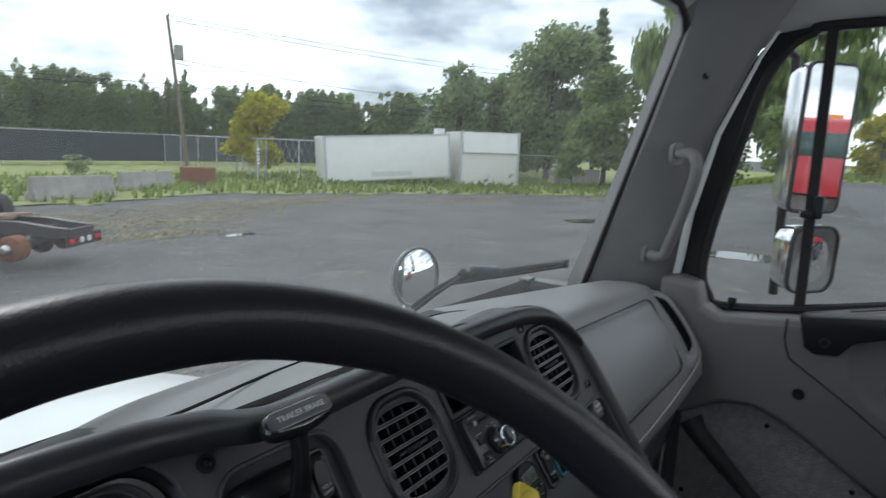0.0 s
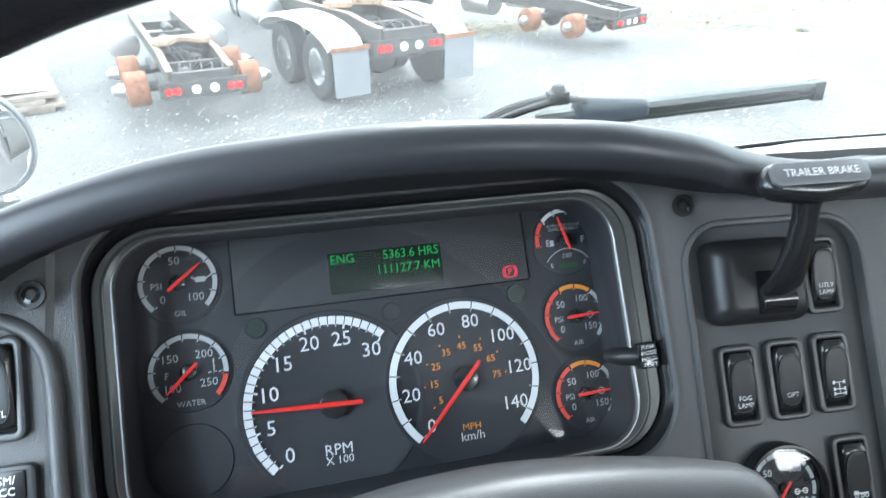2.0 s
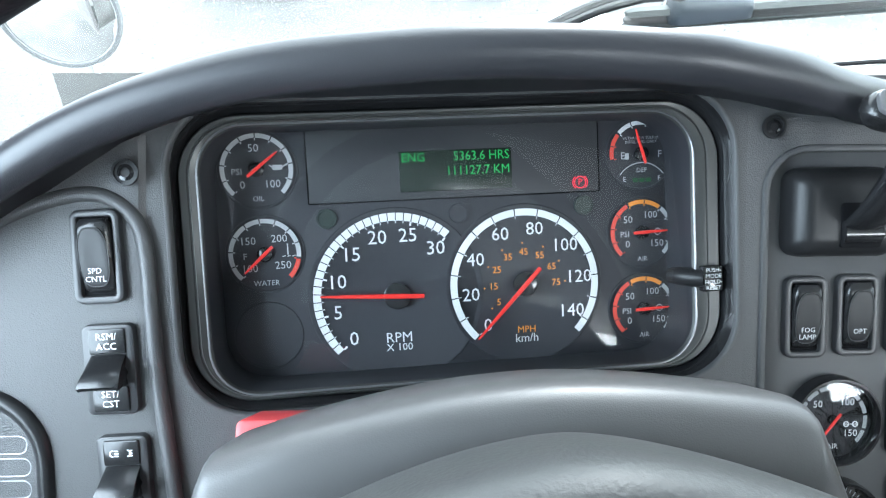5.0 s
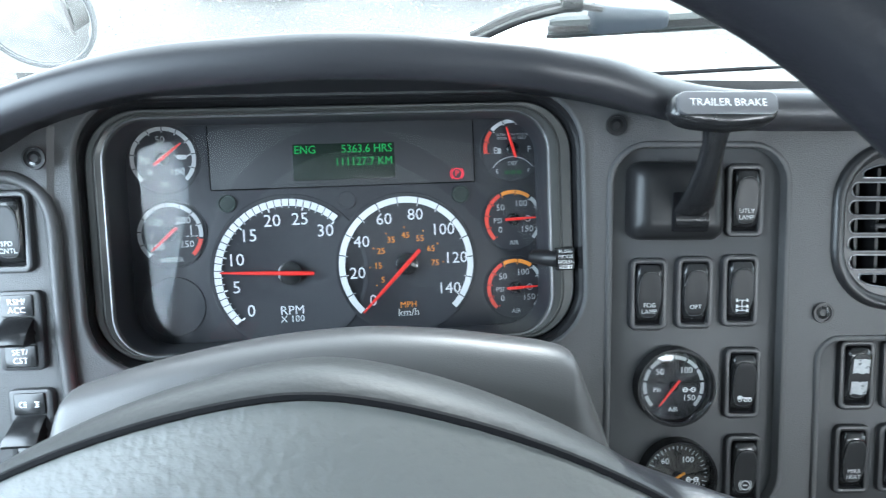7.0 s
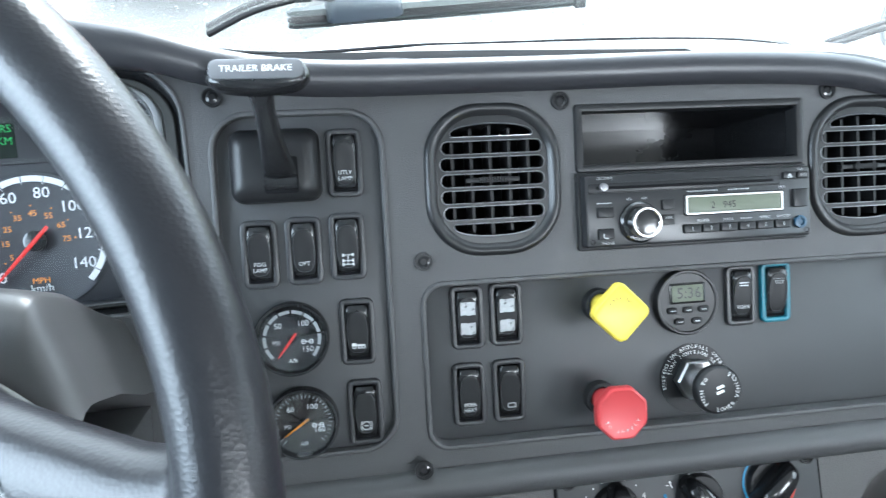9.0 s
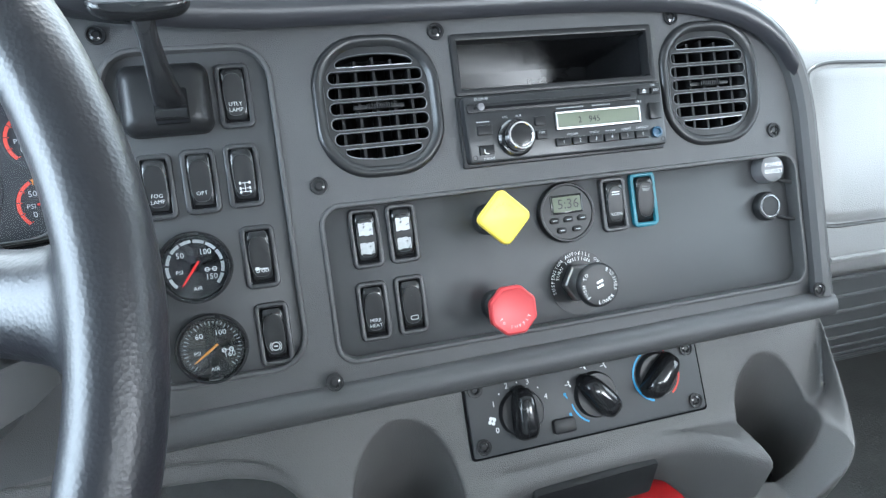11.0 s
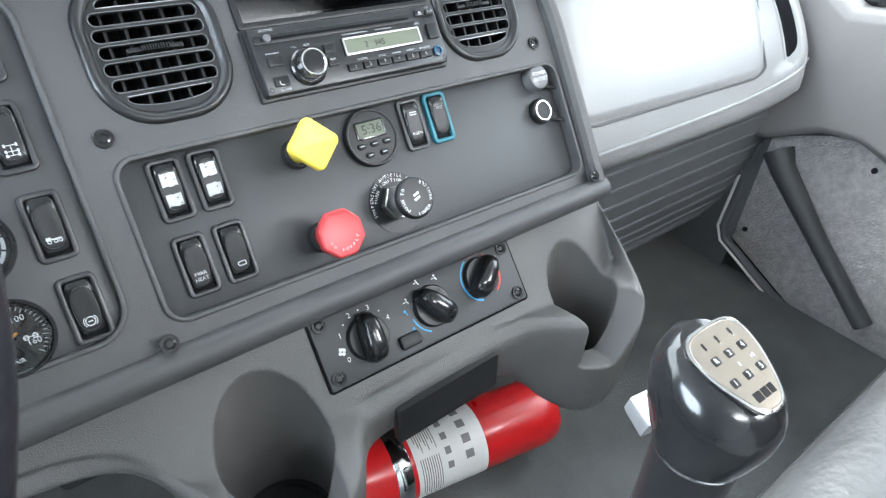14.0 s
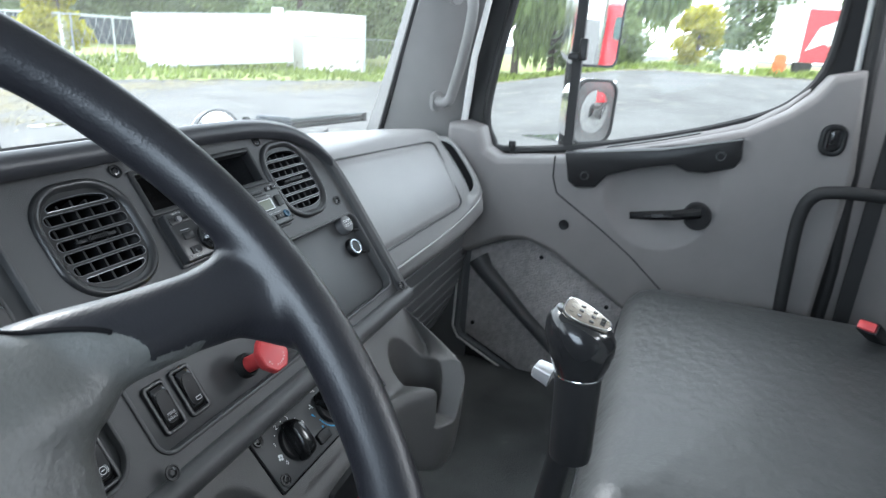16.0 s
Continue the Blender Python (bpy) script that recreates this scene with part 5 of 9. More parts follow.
def toggle(u, v, w, top, bottom, label, rot=0.0):
    t = thing("toggle_switch", on_dash(u, v, w, rot), label, "switch", "dashboard toggle switches")
    bm = bmesh.new()
    slab(bm, 0.0275, 0.049, 0.004, -0.004, 0.004, 0.0015)
    part("bezel", bm, BEZEL, t)
    for s in (1, -1):
        bm = bmesh.new()
        slab(bm, 0.019, 0.0135, 0.0012, 0.003, 0.0052, 0.0006, 0, s * 0.0155)
        part("tab", bm, SATINB, t)
    bm = bmesh.new()
    rings = []
    for y, z, hw in ((0.008, 0.004, 0.0092), (0.005, 0.008, 0.0092), (0.001, 0.0125, 0.0096), (-0.003, 0.0165, 0.0104), (-0.006, 0.0180, 0.0106), (-0.0078, 0.0168, 0.0102), (-0.0075, 0.011, 0.0095), (-0.008, 0.004, 0.0092)):
        rings.append([(-hw, y, z), (-hw * 0.7, y + 0.0006, z + 0.0006), (hw * 0.7, y + 0.0006, z + 0.0006), (hw, y, z), (hw * 0.9, y * 0.3, 0.004), (-hw * 0.9, y * 0.3, 0.004)])
    loft(bm, rings)
    part("lever", bm, SATINB, t, "black jutting lever", angle=60)
    for s, words in ((1, top), (-1, bottom)):
        for k, wd in enumerate(words):
            lettering("print", wd, 0.0052, PRINTW, t, 0, s * 0.0155 - 0.0052 * (k - (len(words) - 1) / 2), 0.0056)
    return t


toggle(-0.1345, -0.1305, 0.0325, ("RSM/", "ACC"), ("SET/", "CST"), "black toggle lettered RSM ACC and SET CST", 2)
hl = toggle(-0.1295, -0.1910, 0.0325, (), (), "black headlamp toggle with lamp symbols", 2)
for yy in (0.0155, -0.0155):
    bm = bmesh.new()
    for x in (-0.004, 0.0035):
        arc(bm, x, yy, 0.0056, 0.0013, 0.002, 90 if x < 0 else -90, 270 if x < 0 else 90, 8)
        for k in (-1, 0, 1):
            bar(bm, x + 0.0008, yy + k * 0.0014, x + 0.0028, yy + k * 0.0014, 0.0006, 0.0056)
    tagged(part("symbol", bm, PRINTW, hl), kind="stuff")

# ---- trailer brake lever ----
tb = thing("trailer_brake", on_dash(0.281, -0.0505, -0.006), "black hand lever for the trailer brake", "lever")
bm = bmesh.new()
loft(bm, [[Vector((x, y, z)) for x, y in rrect(0.064 - 2 * d, 0.053 - 2 * d, max(0.009 - d * 0.4, 0.003), 0, 0, 6)] for d, z in ((0.0, -0.004), (0.0, 0.007), (0.0012, 0.0115), (0.0038, 0.0155), (0.0075, 0.018), (0.011, 0.019))])
part("housing", bm, BLACK, tb)
# raised near-black piece drawn for the depth of the lever's slot
bm = bmesh.new()
slab(bm, 0.024, 0.026, 0.002, 0.014, 0.0194, 0.0004, 0.005, -0.0075)
part("slot", bm, VOID, tb)
bm = bmesh.new()
tube(bm, [(-0.006, -0.012, 0.0165), (0.005, -0.012, 0.0165), (0.016, -0.012, 0.0165)], 0.0068, 20)
part("pivot_barrel", bm, SATINB, tb)
bm = bmesh.new()
rings = []
for p, w, h in (((0.005, -0.008, 0.018), 0.0115, 0.005), ((0.005, -0.002, 0.028), 0.0112, 0.0055), ((0.004, 0.006, 0.037), 0.0095, 0.0055), ((0.003, 0.018, 0.047), 0.0078, 0.0055), ((0.002, 0.032, 0.056), 0.0068, 0.0055), ((0.0012, 0.040, 0.060), 0.0078, 0.006), ((0.001, 0.047, 0.063), 0.012, 0.006)):
    c = Vector(p)
    n = Vector((0, -0.6, 0.8))
    rings.append([c + Vector((math.copysign(abs(math.cos(a)) ** 0.7, math.cos(a)) * w, 0, 0)) + n * math.sin(a) * h for a in [2 * math.pi * j / 18 for j in range(18)]])
loft(bm, rings)
part("stem", bm, SATINB, tb, angle=60)
bm = bmesh.new()
hm = at(0.001, 0.0505, 0.0665, -14)
rings = []
for i in range(25):
    s_ = -1 + 2 * i / 24
    x = 0.0318 * math.copysign(abs(s_) ** 0.9, s_)
    k = max(0.3, (1 - abs(s_) ** 6) ** 0.5)
    ring = []
    belly = 0.0082 + 0.004 * (1 - abs(s_)) ** 0.8
    for j in range(20):
        a = 2 * math.pi * j / 20
        sn, cs = math.sin(a), math.cos(a)
        ring.append(hm @ Vector((x, (0.0108 if sn > 0 else belly) * k * math.copysign(abs(sn) ** 0.75, sn), 0.0082 * k * math.copysign(abs(cs) ** 0.6, cs))))
    rings.append(ring)
loft(bm, rings)
grip = part("handle", bm, SATINB, tb, "worn black T-shaped handle", angle=50)
bm = bmesh.new()
slab(bm, 0.057, 0.0135, 0.005, 0.006, 0.0086, 0.0008, 0, 0.0014, m=hm)
part("nameplate", bm, SATIN, grip, "worn grey lettered plate")
ob = lettering("print", "TRAILER BRAKE", 0.0063, PRINTW, grip, 0, 0, 0)
ob.matrix_basis = hm @ at(0, 0.0012, 0.0090)

# ---- round air gauges beside the switches ----
def air_dial(u, v, r, face, figures, ang, ticks, needle_mat, label):
    t = thing("air_pressure_gauge", on_dash(u, v, -0.006), label, "gauge", "round air gauges")
    bm = bmesh.new()
    lathe(bm, [(r, -0.004), (r, 0.007), (r * 0.97, 0.0095), (r * 0.92, 0.0095), (r * 0.88, 0.007), (r * 0.86, 0.003)], 48)
    part("bezel", bm, GLOSS, t)
    bm = bmesh.new()
    lathe(bm, [(r * 0.88, 0.0), (r * 0.88, 0.003), (0, 0.003)], 40)
    part("dial_face", bm, face, t)
    bm = bmesh.new()
    if ticks:
        for i in range(33):
            a = 225 - 270 * i / 32
            bar(bm, *polar(r * (0.66 if i % 4 == 0 else 0.71), a), *polar(r * 0.79, a), 0.0006, 0.0034)
    else:
        for i in range(10):
            arc(bm, 0, 0, 0.0034, r * 0.68, r * 0.77, 225 - 27 * i - 2, 225 - 27 * (i + 1) + 2, 4)
    part("scale", bm, PRINTG, t)
    for text, a in figures:
        lettering("figure", text, r * 0.22, PRINTW, t, *polar(r * 0.5, a), 0.0035)
    lettering("unit", "PSI", r * 0.16, PRINTW, t, -r * 0.42, -r * 0.1, 0.0035)
    lettering("unit", "AIR", r * 0.16, PRINTW, t, 0, -r * 0.6, 0.0035)
    bm = bmesh.new()
    for k in (-1, 1):
        arc(bm, r * 0.4 + k * r * 0.1, -r * 0.1, 0.0034, r * 0.04, r * 0.07, 0, 360, 10)
    bar(bm, r * 0.24, -r * 0.1, r * 0.56, -r * 0.1, 0.0006, 0.0034)
    tagged(part("symbol", bm, PRINTW, t), kind="stuff")
    needle(t, r * 0.62, r * 0.2, ang, 0.0056, 0.0017, needle_mat, r * 0.12)
    bm = bmesh.new()
    lathe(bm, [(r * 0.87, 0.0), (r * 0.5, 0.0006), (0, 0.001)], 32)
    g = part("glass", bm, LENS2, t)
    g.matrix_basis = at(0, 0, 0.0068)
    g.visible_shadow = False


air_dial(0.2840, -0.1785, 0.0278, DIAL, [("50", 135), ("100", 52), ("150", -38)], 232, False, NEEDLE, "round air gauge in a black bezel with a red pointer")
AMBER = principled("amber_pointer", (0.8, 0.3, 0.02), 0.4, vary=0.02)
air_dial(0.2880, -0.2425, 0.0270, principled("brown_dial", (0.045, 0.036, 0.03), 0.5), [("60", 130), ("100", 58), ("160", -28)], 214, True, AMBER, "round air gauge with a fine scale and amber pointer")
# ---- air vents ----
def vent(u, v, w, label):
    t = thing("air_vent", on_dash(u, v, w), label, "air vent", "dashboard air vents")
    bm = bmesh.new()
    prof = [(0.1065, 0.1165, 0.0425, -0.003), (0.1055, 0.1155, 0.042, 0.0008), (0.1035, 0.1135, 0.041, 0.0030), (0.1000, 0.1100, 0.040, 0.0042), (0.0960, 0.1060, 0.0385, 0.0042), (0.0915, 0.1015, 0.0365, 0.0028), (0.087, 0.097, 0.0345, 0.0002)]
    loft(bm, [[Vector((x, y, z)) for x, y in rrect(a, b, r, 0, 0, 9)] for a, b, r, z in prof], caps=False)
    part("vent_ring", bm, VENTB, t, angle=60)
    # duct walls and end coloured near-black for the shade of their depth
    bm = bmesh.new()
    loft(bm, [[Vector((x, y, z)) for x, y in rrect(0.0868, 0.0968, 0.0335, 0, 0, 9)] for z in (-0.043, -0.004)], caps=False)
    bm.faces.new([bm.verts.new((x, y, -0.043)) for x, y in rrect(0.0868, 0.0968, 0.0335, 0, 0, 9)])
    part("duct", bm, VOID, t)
    # moulded grille with seven slots, the outer two cut to the round of the frame
    slots = []
    for k in range(-3, 4):
        hw = 0.0405 * (0.99, 1.0, 0.965, 0.80)[abs(k)]
        if abs(k) < 3:
            slots.append(rrect(2 * hw, 0.0098, 0.0045, 0.0, 0.0124 * k, 5))
        else:
            sg = 1 if k > 0 else -1
            low_y = sg * (0.0372 - 0.0042)
            arc_ = [(hw * math.cos(radians(a)), low_y + sg * 0.0098 * math.sin(radians(a)) ** 0.7) for a in range(8, 173, 9)]
            slots.append([(hw * 0.97, low_y)] + arc_ + [(-hw * 0.97, low_y)])
    bm = bmesh.new()
    plate(bm, rrect(0.0874, 0.0974, 0.0345, 0, 0, 9), slots, -0.0055, -0.0008)
    part("grille", bm, VENTB, t)
    for k in range(-3, 4):
        bm = bmesh.new()
        ring = [Vector((x, y, -0.0006)) for x, y in slots[k + 3]]
        tube(bm, ring, 0.0005, 5, loop=True)
        part("slot_edge", bm, SATIN, t)
    for k in range(5):
        x = -0.030 + 0.015 * k
        h = 0.042 * math.sqrt(max(0.1, 1 - (x / 0.045) ** 2))
        bm = bmesh.new()
        box(bm, x - 0.0011, x + 0.0011, -h, h, -0.034, -0.008)
        part("vane", bm, BLACK, t)
    bm = bmesh.new()
    slab(bm, 0.042, 0.0034, 0.001, -0.006, -0.001, 0.0006)
    lever = part("thumb_lever", bm, BLACK, t)
    for k in range(11):
        bm = bmesh.new()
        box(bm, -0.0105 + 0.002 * k, -0.0094 + 0.002 * k, -0.0021, 0.0021, -0.001, 0.0012)
        part("ridge", bm, BLACK, lever)
    return t


vent(0.442, -0.0675, 0.0, "round-cornered black air vent with horizontal slats")
vent(0.757, -0.0705, 0.0, "round-cornered black air vent with horizontal slats")
vent(-0.222, -0.197, 0.0325, "round-cornered black air vent with horizontal slats")

# ---- storage pocket and radio ----
pocket = thing("storage_pocket", on_dash(0.603, -0.0395), "empty black storage pocket above the radio", "pocket")
bm = bmesh.new()
frame_rr(bm, 0.1915, 0.0525, 0.003, 0.006, -0.01, 0.003, 0.0012)
part("pocket_frame", bm, BLACK, pocket)
bm = bmesh.new()
loft(bm, [[Vector((x, y, z)) for x, y in rrect(w_, h_, 0.003, 0, 0, 3)] for w_, h_, z in ((0.180, 0.041, 0.0), (0.176, 0.038, -0.11))], caps=False)
bm.faces.new([bm.verts.new((x, y, -0.11)) for x, y in rrect(0.176, 0.038, 0.003, 0, 0, 3)])
part("pocket_liner", bm, GLOSS, pocket)

RADIOF = principled("radio_black", (0.017, 0.0175, 0.019), 0.32, vary=0.1)
radio = thing("car_radio", on_dash(0.6025, -0.0962), "black single-height car radio with a chrome-ringed knob", "radio")
bm = bmesh.new()
slab(bm, 0.1925, 0.0605, 0.002, -0.03, 0.004, 0.001)
part("surround", bm, BLACK, radio)
bm = bmesh.new()
slab(bm, 0.187, 0.0555, 0.003, 0.0, 0.013, 0.002)
part("radio_face", bm, RADIOF, radio)
bm = bmesh.new()
slab(bm, 0.158, 0.0075, 0.002, 0.012, 0.0139, 0.0006, -0.012, 0.0175)
part("slot_surround", bm, BLACK, radio)
# slot opening drawn as a near-black strip, its shade in the colour
bm = bmesh.new()
slab(bm, 0.0028 + 0.143, 0.0022, 0.0009, 0.0135, 0.01415, 0.0001, -0.012, 0.0175)
part("slot_mouth", bm, VOID, radio)
bm = bmesh.new()
slab(bm, 0.0835, 0.0165, 0.0015, 0.012, 0.0142, 0.0004, 0.0275, 0.0012)
part("display_frame", bm, GLOSS, radio)
bm = bmesh.new()
slab(bm, 0.078, 0.0125, 0.001, 0.0138, 0.0146, 0.0002, 0.0275, 0.0012)
rd = part("display", bm, LCDP, radio, "pale grey-green display")
lettering("figures", "2   945", 0.0075, BLACK, rd, 0.018, 0.0002, 0.01475)
bm = bmesh.new()
lathe(bm, [(0.0158, 0.012), (0.0158, 0.0165), (0.0142, 0.018), (0.013, 0.018)], 40)
part("knob_collar", bm, GLOSS, radio).matrix_basis = at(-0.0515, -0.0098, 0)
bm = bmesh.new()
lathe(bm, [(0.0122, 0.013), (0.0120, 0.0275), (0.0112, 0.0292), (0.0098, 0.0292), (0.0092, 0.0284)], 40)
knob = part("volume_knob", bm, CHROME, radio, "chrome-ringed volume knob")
knob.matrix_basis = at(-0.0515, -0.0098, 0)
bm = bmesh.new()
lathe(bm, [(0.0094, 0.027), (0.0094, 0.0284), (0.006, 0.0289), (0, 0.029)], 32)
part("knob_cap", bm, GLOSS, knob)
for k in range(6):
    bm = bmesh.new()
    slab(bm, 0.0135, 0.0068, 0.001, 0.012, 0.0155, 0.0008)
    b_ = part("preset_key", bm, BLACK, radio)
    b_.matrix_basis = at(-0.0085 + 0.0153 * k, -0.0172, 0)
    lettering("print", str(k + 1), 0.0042, PRINTG, b_, 0, 0, 0.0157)
for x, y, w_, h_ in ((-0.078, -0.001, 0.013, 0.008), (-0.078, -0.0175, 0.013, 0.008), (-0.0275, 0.0025, 0.010, 0.008), (-0.0275, -0.009, 0.010, 0.008), (0.074, 0.0205, 0.010, 0.0055), (0.086, 0.0205, 0.0095, 0.0055), (0.0835, 0.0025, 0.0115, 0.0145)):
    bm = bmesh.new()
    slab(bm, w_, h_, 0.001, 0.012, 0.0152, 0.0008)
    part("key", bm, BLACK, radio).matrix_basis = at(x, y, 0)
for x, y in ((-0.0885, 0.0155), (-0.0885, -0.0232), (0.0895, -0.0232)):
    bm = bmesh.new()
    lathe(bm, [(0.0022, 0.012), (0.0022, 0.0132), (0.0016, 0.0132), (0.0014, 0.0126), (0, 0.0126)], 12)
    part("pin_hole", bm, VOID, radio).matrix_basis = at(x, y, 0)
bm = bmesh.new()
lathe(bm, [(0.0052, 0.012), (0.005, 0.0148), (0.0036, 0.0152), (0.003, 0.0152), (0.0026, 0.0136), (0, 0.0136)], 20)
part("jack", bm, principled("jack_blue", (0.015, 0.06, 0.11), 0.35), radio, "blue-ringed socket").matrix_basis = at(0.0835, -0.0165, 0)
bm = bmesh.new()
lathe(bm, [(0.0032, 0.0138), (0.003, 0.016), (0, 0.0163)], 16)
part("power_key", bm, SATIN, radio).matrix_basis = at(-0.079, 0.0182, 0)
bm = bmesh.new()
for x, y, w_ in ((-0.078, 0.0060, 0.012), (0.002, 0.0118, 0.026), (0.032, 0.0118, 0.018), (0.038, -0.0112, 0.010)):
    for q in range(int(w_ / 0.002)):
        bar(bm, x - w_ / 2 + 0.002 * q, y, x - w_ / 2 + 0.002 * q + 0.0013, y, 0.0009, 0.0133)
tagged(part("small_print", bm, PRINTG, radio), kind="stuff")
for txt, x, y, size in (("SRC/PWR", -0.0775, 0.0248, 0.0030), ("PHONE", -0.0765, -0.0248, 0.0030), ("VOL", -0.0585, 0.0082, 0.0026), ("ALM", -0.0465, 0.0085, 0.0026), ("MP3", 0.0685, 0.0115, 0.0032), ("FOLDER", 0.0015, -0.0112, 0.0028), ("SCROLL", 0.0225, -0.0112, 0.0026), ("REPEAT", 0.0535, -0.0112, 0.0028), ("RANDOM", 0.0695, -0.0112, 0.0028), ("CLK", 0.0845, 0.0251, 0.0026)):
    lettering("print", txt, size, PRINTG, radio, x, y, 0.0134)
lettering("print", "DISP", 0.0030, PRINTG, radio, 0.086, 0.0205, 0.0154)
lettering("print", "SEEK", 0.0028, PRINTG, radio, -0.0275, -0.0075, 0.0154)
bm = bmesh.new()
bar(bm, 0.0718, 0.0190, 0.0762, 0.0190, 0.0007, 0.0154)
bm.faces.new([bm.verts.new(q) for q in ((0.0720, 0.0199, 0.0154), (0.0760, 0.0199, 0.0154), (0.0740, 0.0224, 0.0154))])
arc(bm, -0.078, -0.0185, 0.0154, 0.0020, 0.0028, 150, 300, 8)
part("key_symbols", bm, PRINTG, radio)
bm = bmesh.new()
frame_rr(bm, 0.0815, 0.0152, 0.0012, 0.0016, 0.0140, 0.0152, 0.0004, 0.0275, 0.0012)
part("display_rim", bm, STEEL, radio, "thin bright display rim")

# ---- push-pull valves ----
def ring_text(body, size, r, a_mid, step, mat, parent, z, inward=False, x=0.0, y=0.0):
    """Words set round a circle, in one mesh."""
    bm = bmesh.new()
    for i, ch in enumerate(body):
        if ch == " ":
            continue
        a = a_mid + (1 if inward else -1) * step * (i - (len(body) - 1) / 2)
        cu = bpy.data.curves.new("c", "FONT")
        cu.body, cu.size, cu.align_x, cu.align_y, cu.resolution_u = ch, size, "CENTER", "CENTER", 1
        tmp = bpy.data.objects.new("c", cu)
        me = bpy.data.meshes.new_from_object(tmp)
        me.transform(at(x, y, z) @ at(*polar(r, a), 0, 0, 0, a + (90 if inward else -90)))
        bm.from_mesh(me)
        bpy.data.objects.remove(tmp)
        bpy.data.curves.remove(cu)
        bpy.data.meshes.remove(me)
    return part("ring_lettering", bm, mat, parent)


def valve(u, v, mat, sides, across, words, label):
    t = thing("valve_knob", on_dash(u, v, -0.016), label, "valve knob", "push-pull brake valves")
    bm = bmesh.new()
    lathe(bm, [(0.0135, 0.0), (0.0135, 0.009), (0.0125, 0.012), (0.0100, 0.013), (0.0095, 0.0)], 28)
    part("collar", bm, RUBBER, t)
    bm = bmesh.new()
    lathe(bm, [(0.0088, 0.002), (0.0088, 0.022), (0.0092, 0.032), (0.0105, 0.040)], 24)
    part("stem", bm, mat, t)
    bm = bmesh.new()
    rings = []
    for k, z in ((0.5, 0.0385), (0.93, 0.041), (1.0, 0.044), (1.0, 0.0485), (0.97, 0.0502), (0.9, 0.051), (0.8, 0.0502)):
        if sides == 4:
            ring = [Vector((x, y, z)) for x, y in rrect(across * k, across * k, across * 0.17 * k, 0, 0, 4)]
            ring = [at(0, 0, 0, 0, 0, 45) @ p for p in ring]
        else:
            rad = across / 2 * k / math.cos(math.pi / 8)
            cs = [Vector((*polar(rad, 22.5 + 45 * j), z)) for j in range(8)]
            ring = [cs[j].lerp(cs[(j + o) % 8], 0.08) for j in range(8) for o in (-1, 1)]
        rings.append(ring)
    loft(bm, rings)
    head = part("knob_head", bm, mat, t)
    for body, a_mid, inward, rr in words:
        ring_text(body, 0.0036, rr, a_mid, 16, principled("faded_print", (0.3, 0.2, 0.05), 0.6) if sides == 4 else PRINTW, head, 0.0504, inward)
    return t


valve(0.5255, -0.1710, KNOBY, 4, 0.0345, [("PARKING", 90, False, 0.0105)], "square yellow push-pull parking brake knob")
valve(0.5235, -0.2465, KNOBR, 8, 0.0395, [("TO SUPPLY", 270, True, 0.0135)], "octagonal red push-pull trailer supply knob")

sus = thing("suspension_valve", on_dash(0.6055, -0.2385, -0.0118), "black push knob with lettered ring and steel nut", "valve knob")
bm = bmesh.new()
lathe(bm, [(0.0292, 0.0), (0.0292, 0.0008), (0.0, 0.0008)], 40)
part("label_disc", bm, BLACK, sus)
ring_text("SUSPENSION AUTOFILL OVERRIDE", 0.0046, 0.0262, 95, 7.4, PRINTW, sus, 0.0012)
ring_text("TURN IGNITION OFF", 0.0046, 0.0215, 95, 8.8, PRINTW, sus, 0.0012)
bm = bmesh.new()
lathe(bm, [(0.0178, 0.0), (0.0178, 0.008), (0.0165, 0.0095), (0.008, 0.0095)], 6)
part("hex_nut", bm, STEEL, sus, "steel hexagon nut", angle=20)
bm = bmesh.new()
lathe(bm, [(0.0075, 0.006), (0.0075, 0.016), (0.0055, 0.018), (0.0055, 0.03)], 24)
part("stem", bm, CHROME, sus)
bm = bmesh.new()
lathe(bm, [(0.007, 0.026), (0.014, 0.0275), (0.0186, 0.031), (0.0195, 0.034), (0.0187, 0.0368), (0.017, 0.0382), (0.0, 0.0392)], 40)
kn = part("push_knob", bm, BLACK, sus, "round gloss black knob")
ring_text("PUSH TO", 0.0046, 0.0148, 180, 13, PRINTW, kn, 0.0392)
ring_text("LOWER VEHICLE", 0.0046, 0.0148, -20, 13, PRINTW, kn, 0.0392, True)
bm = bmesh.new()
bar(bm, -0.003, 0.002, 0.003, 0.004, 0.0022, 0.0396)
bar(bm, -0.003, -0.002, 0.003, 0.0, 0.0022, 0.0396)
part("emblem", bm, PRINTW, kn)

# ---- round digital clock ----
clock = thing("digital_clock", on_dash(0.5995, -0.1740, -0.012), "round black digital clock with small buttons", "clock")
bm = bmesh.new()
lathe(bm, [(0.0272, 0.0), (0.0272, 0.005), (0.026, 0.0068), (0.0245, 0.0068), (0.0238, 0.0056), (0.0, 0.0056)], 48)
part("case", bm, BLACK, clock)
bm = bmesh.new()
slab(bm, 0.031, 0.017, 0.002, 0.005, 0.0066, 0.0005, 0.0, 0.0075)
part("display_frame", bm, GLOSS, clock)
bm = bmesh.new()
slab(bm, 0.027, 0.0135, 0.001, 0.006, 0.007, 0.0002, 0.0, 0.0075)
cd = part("display", bm, LCDP, clock)
lettering("figures", "5:36", 0.0125, BLACK, cd, 0.001, 0.0073, 0.00715)
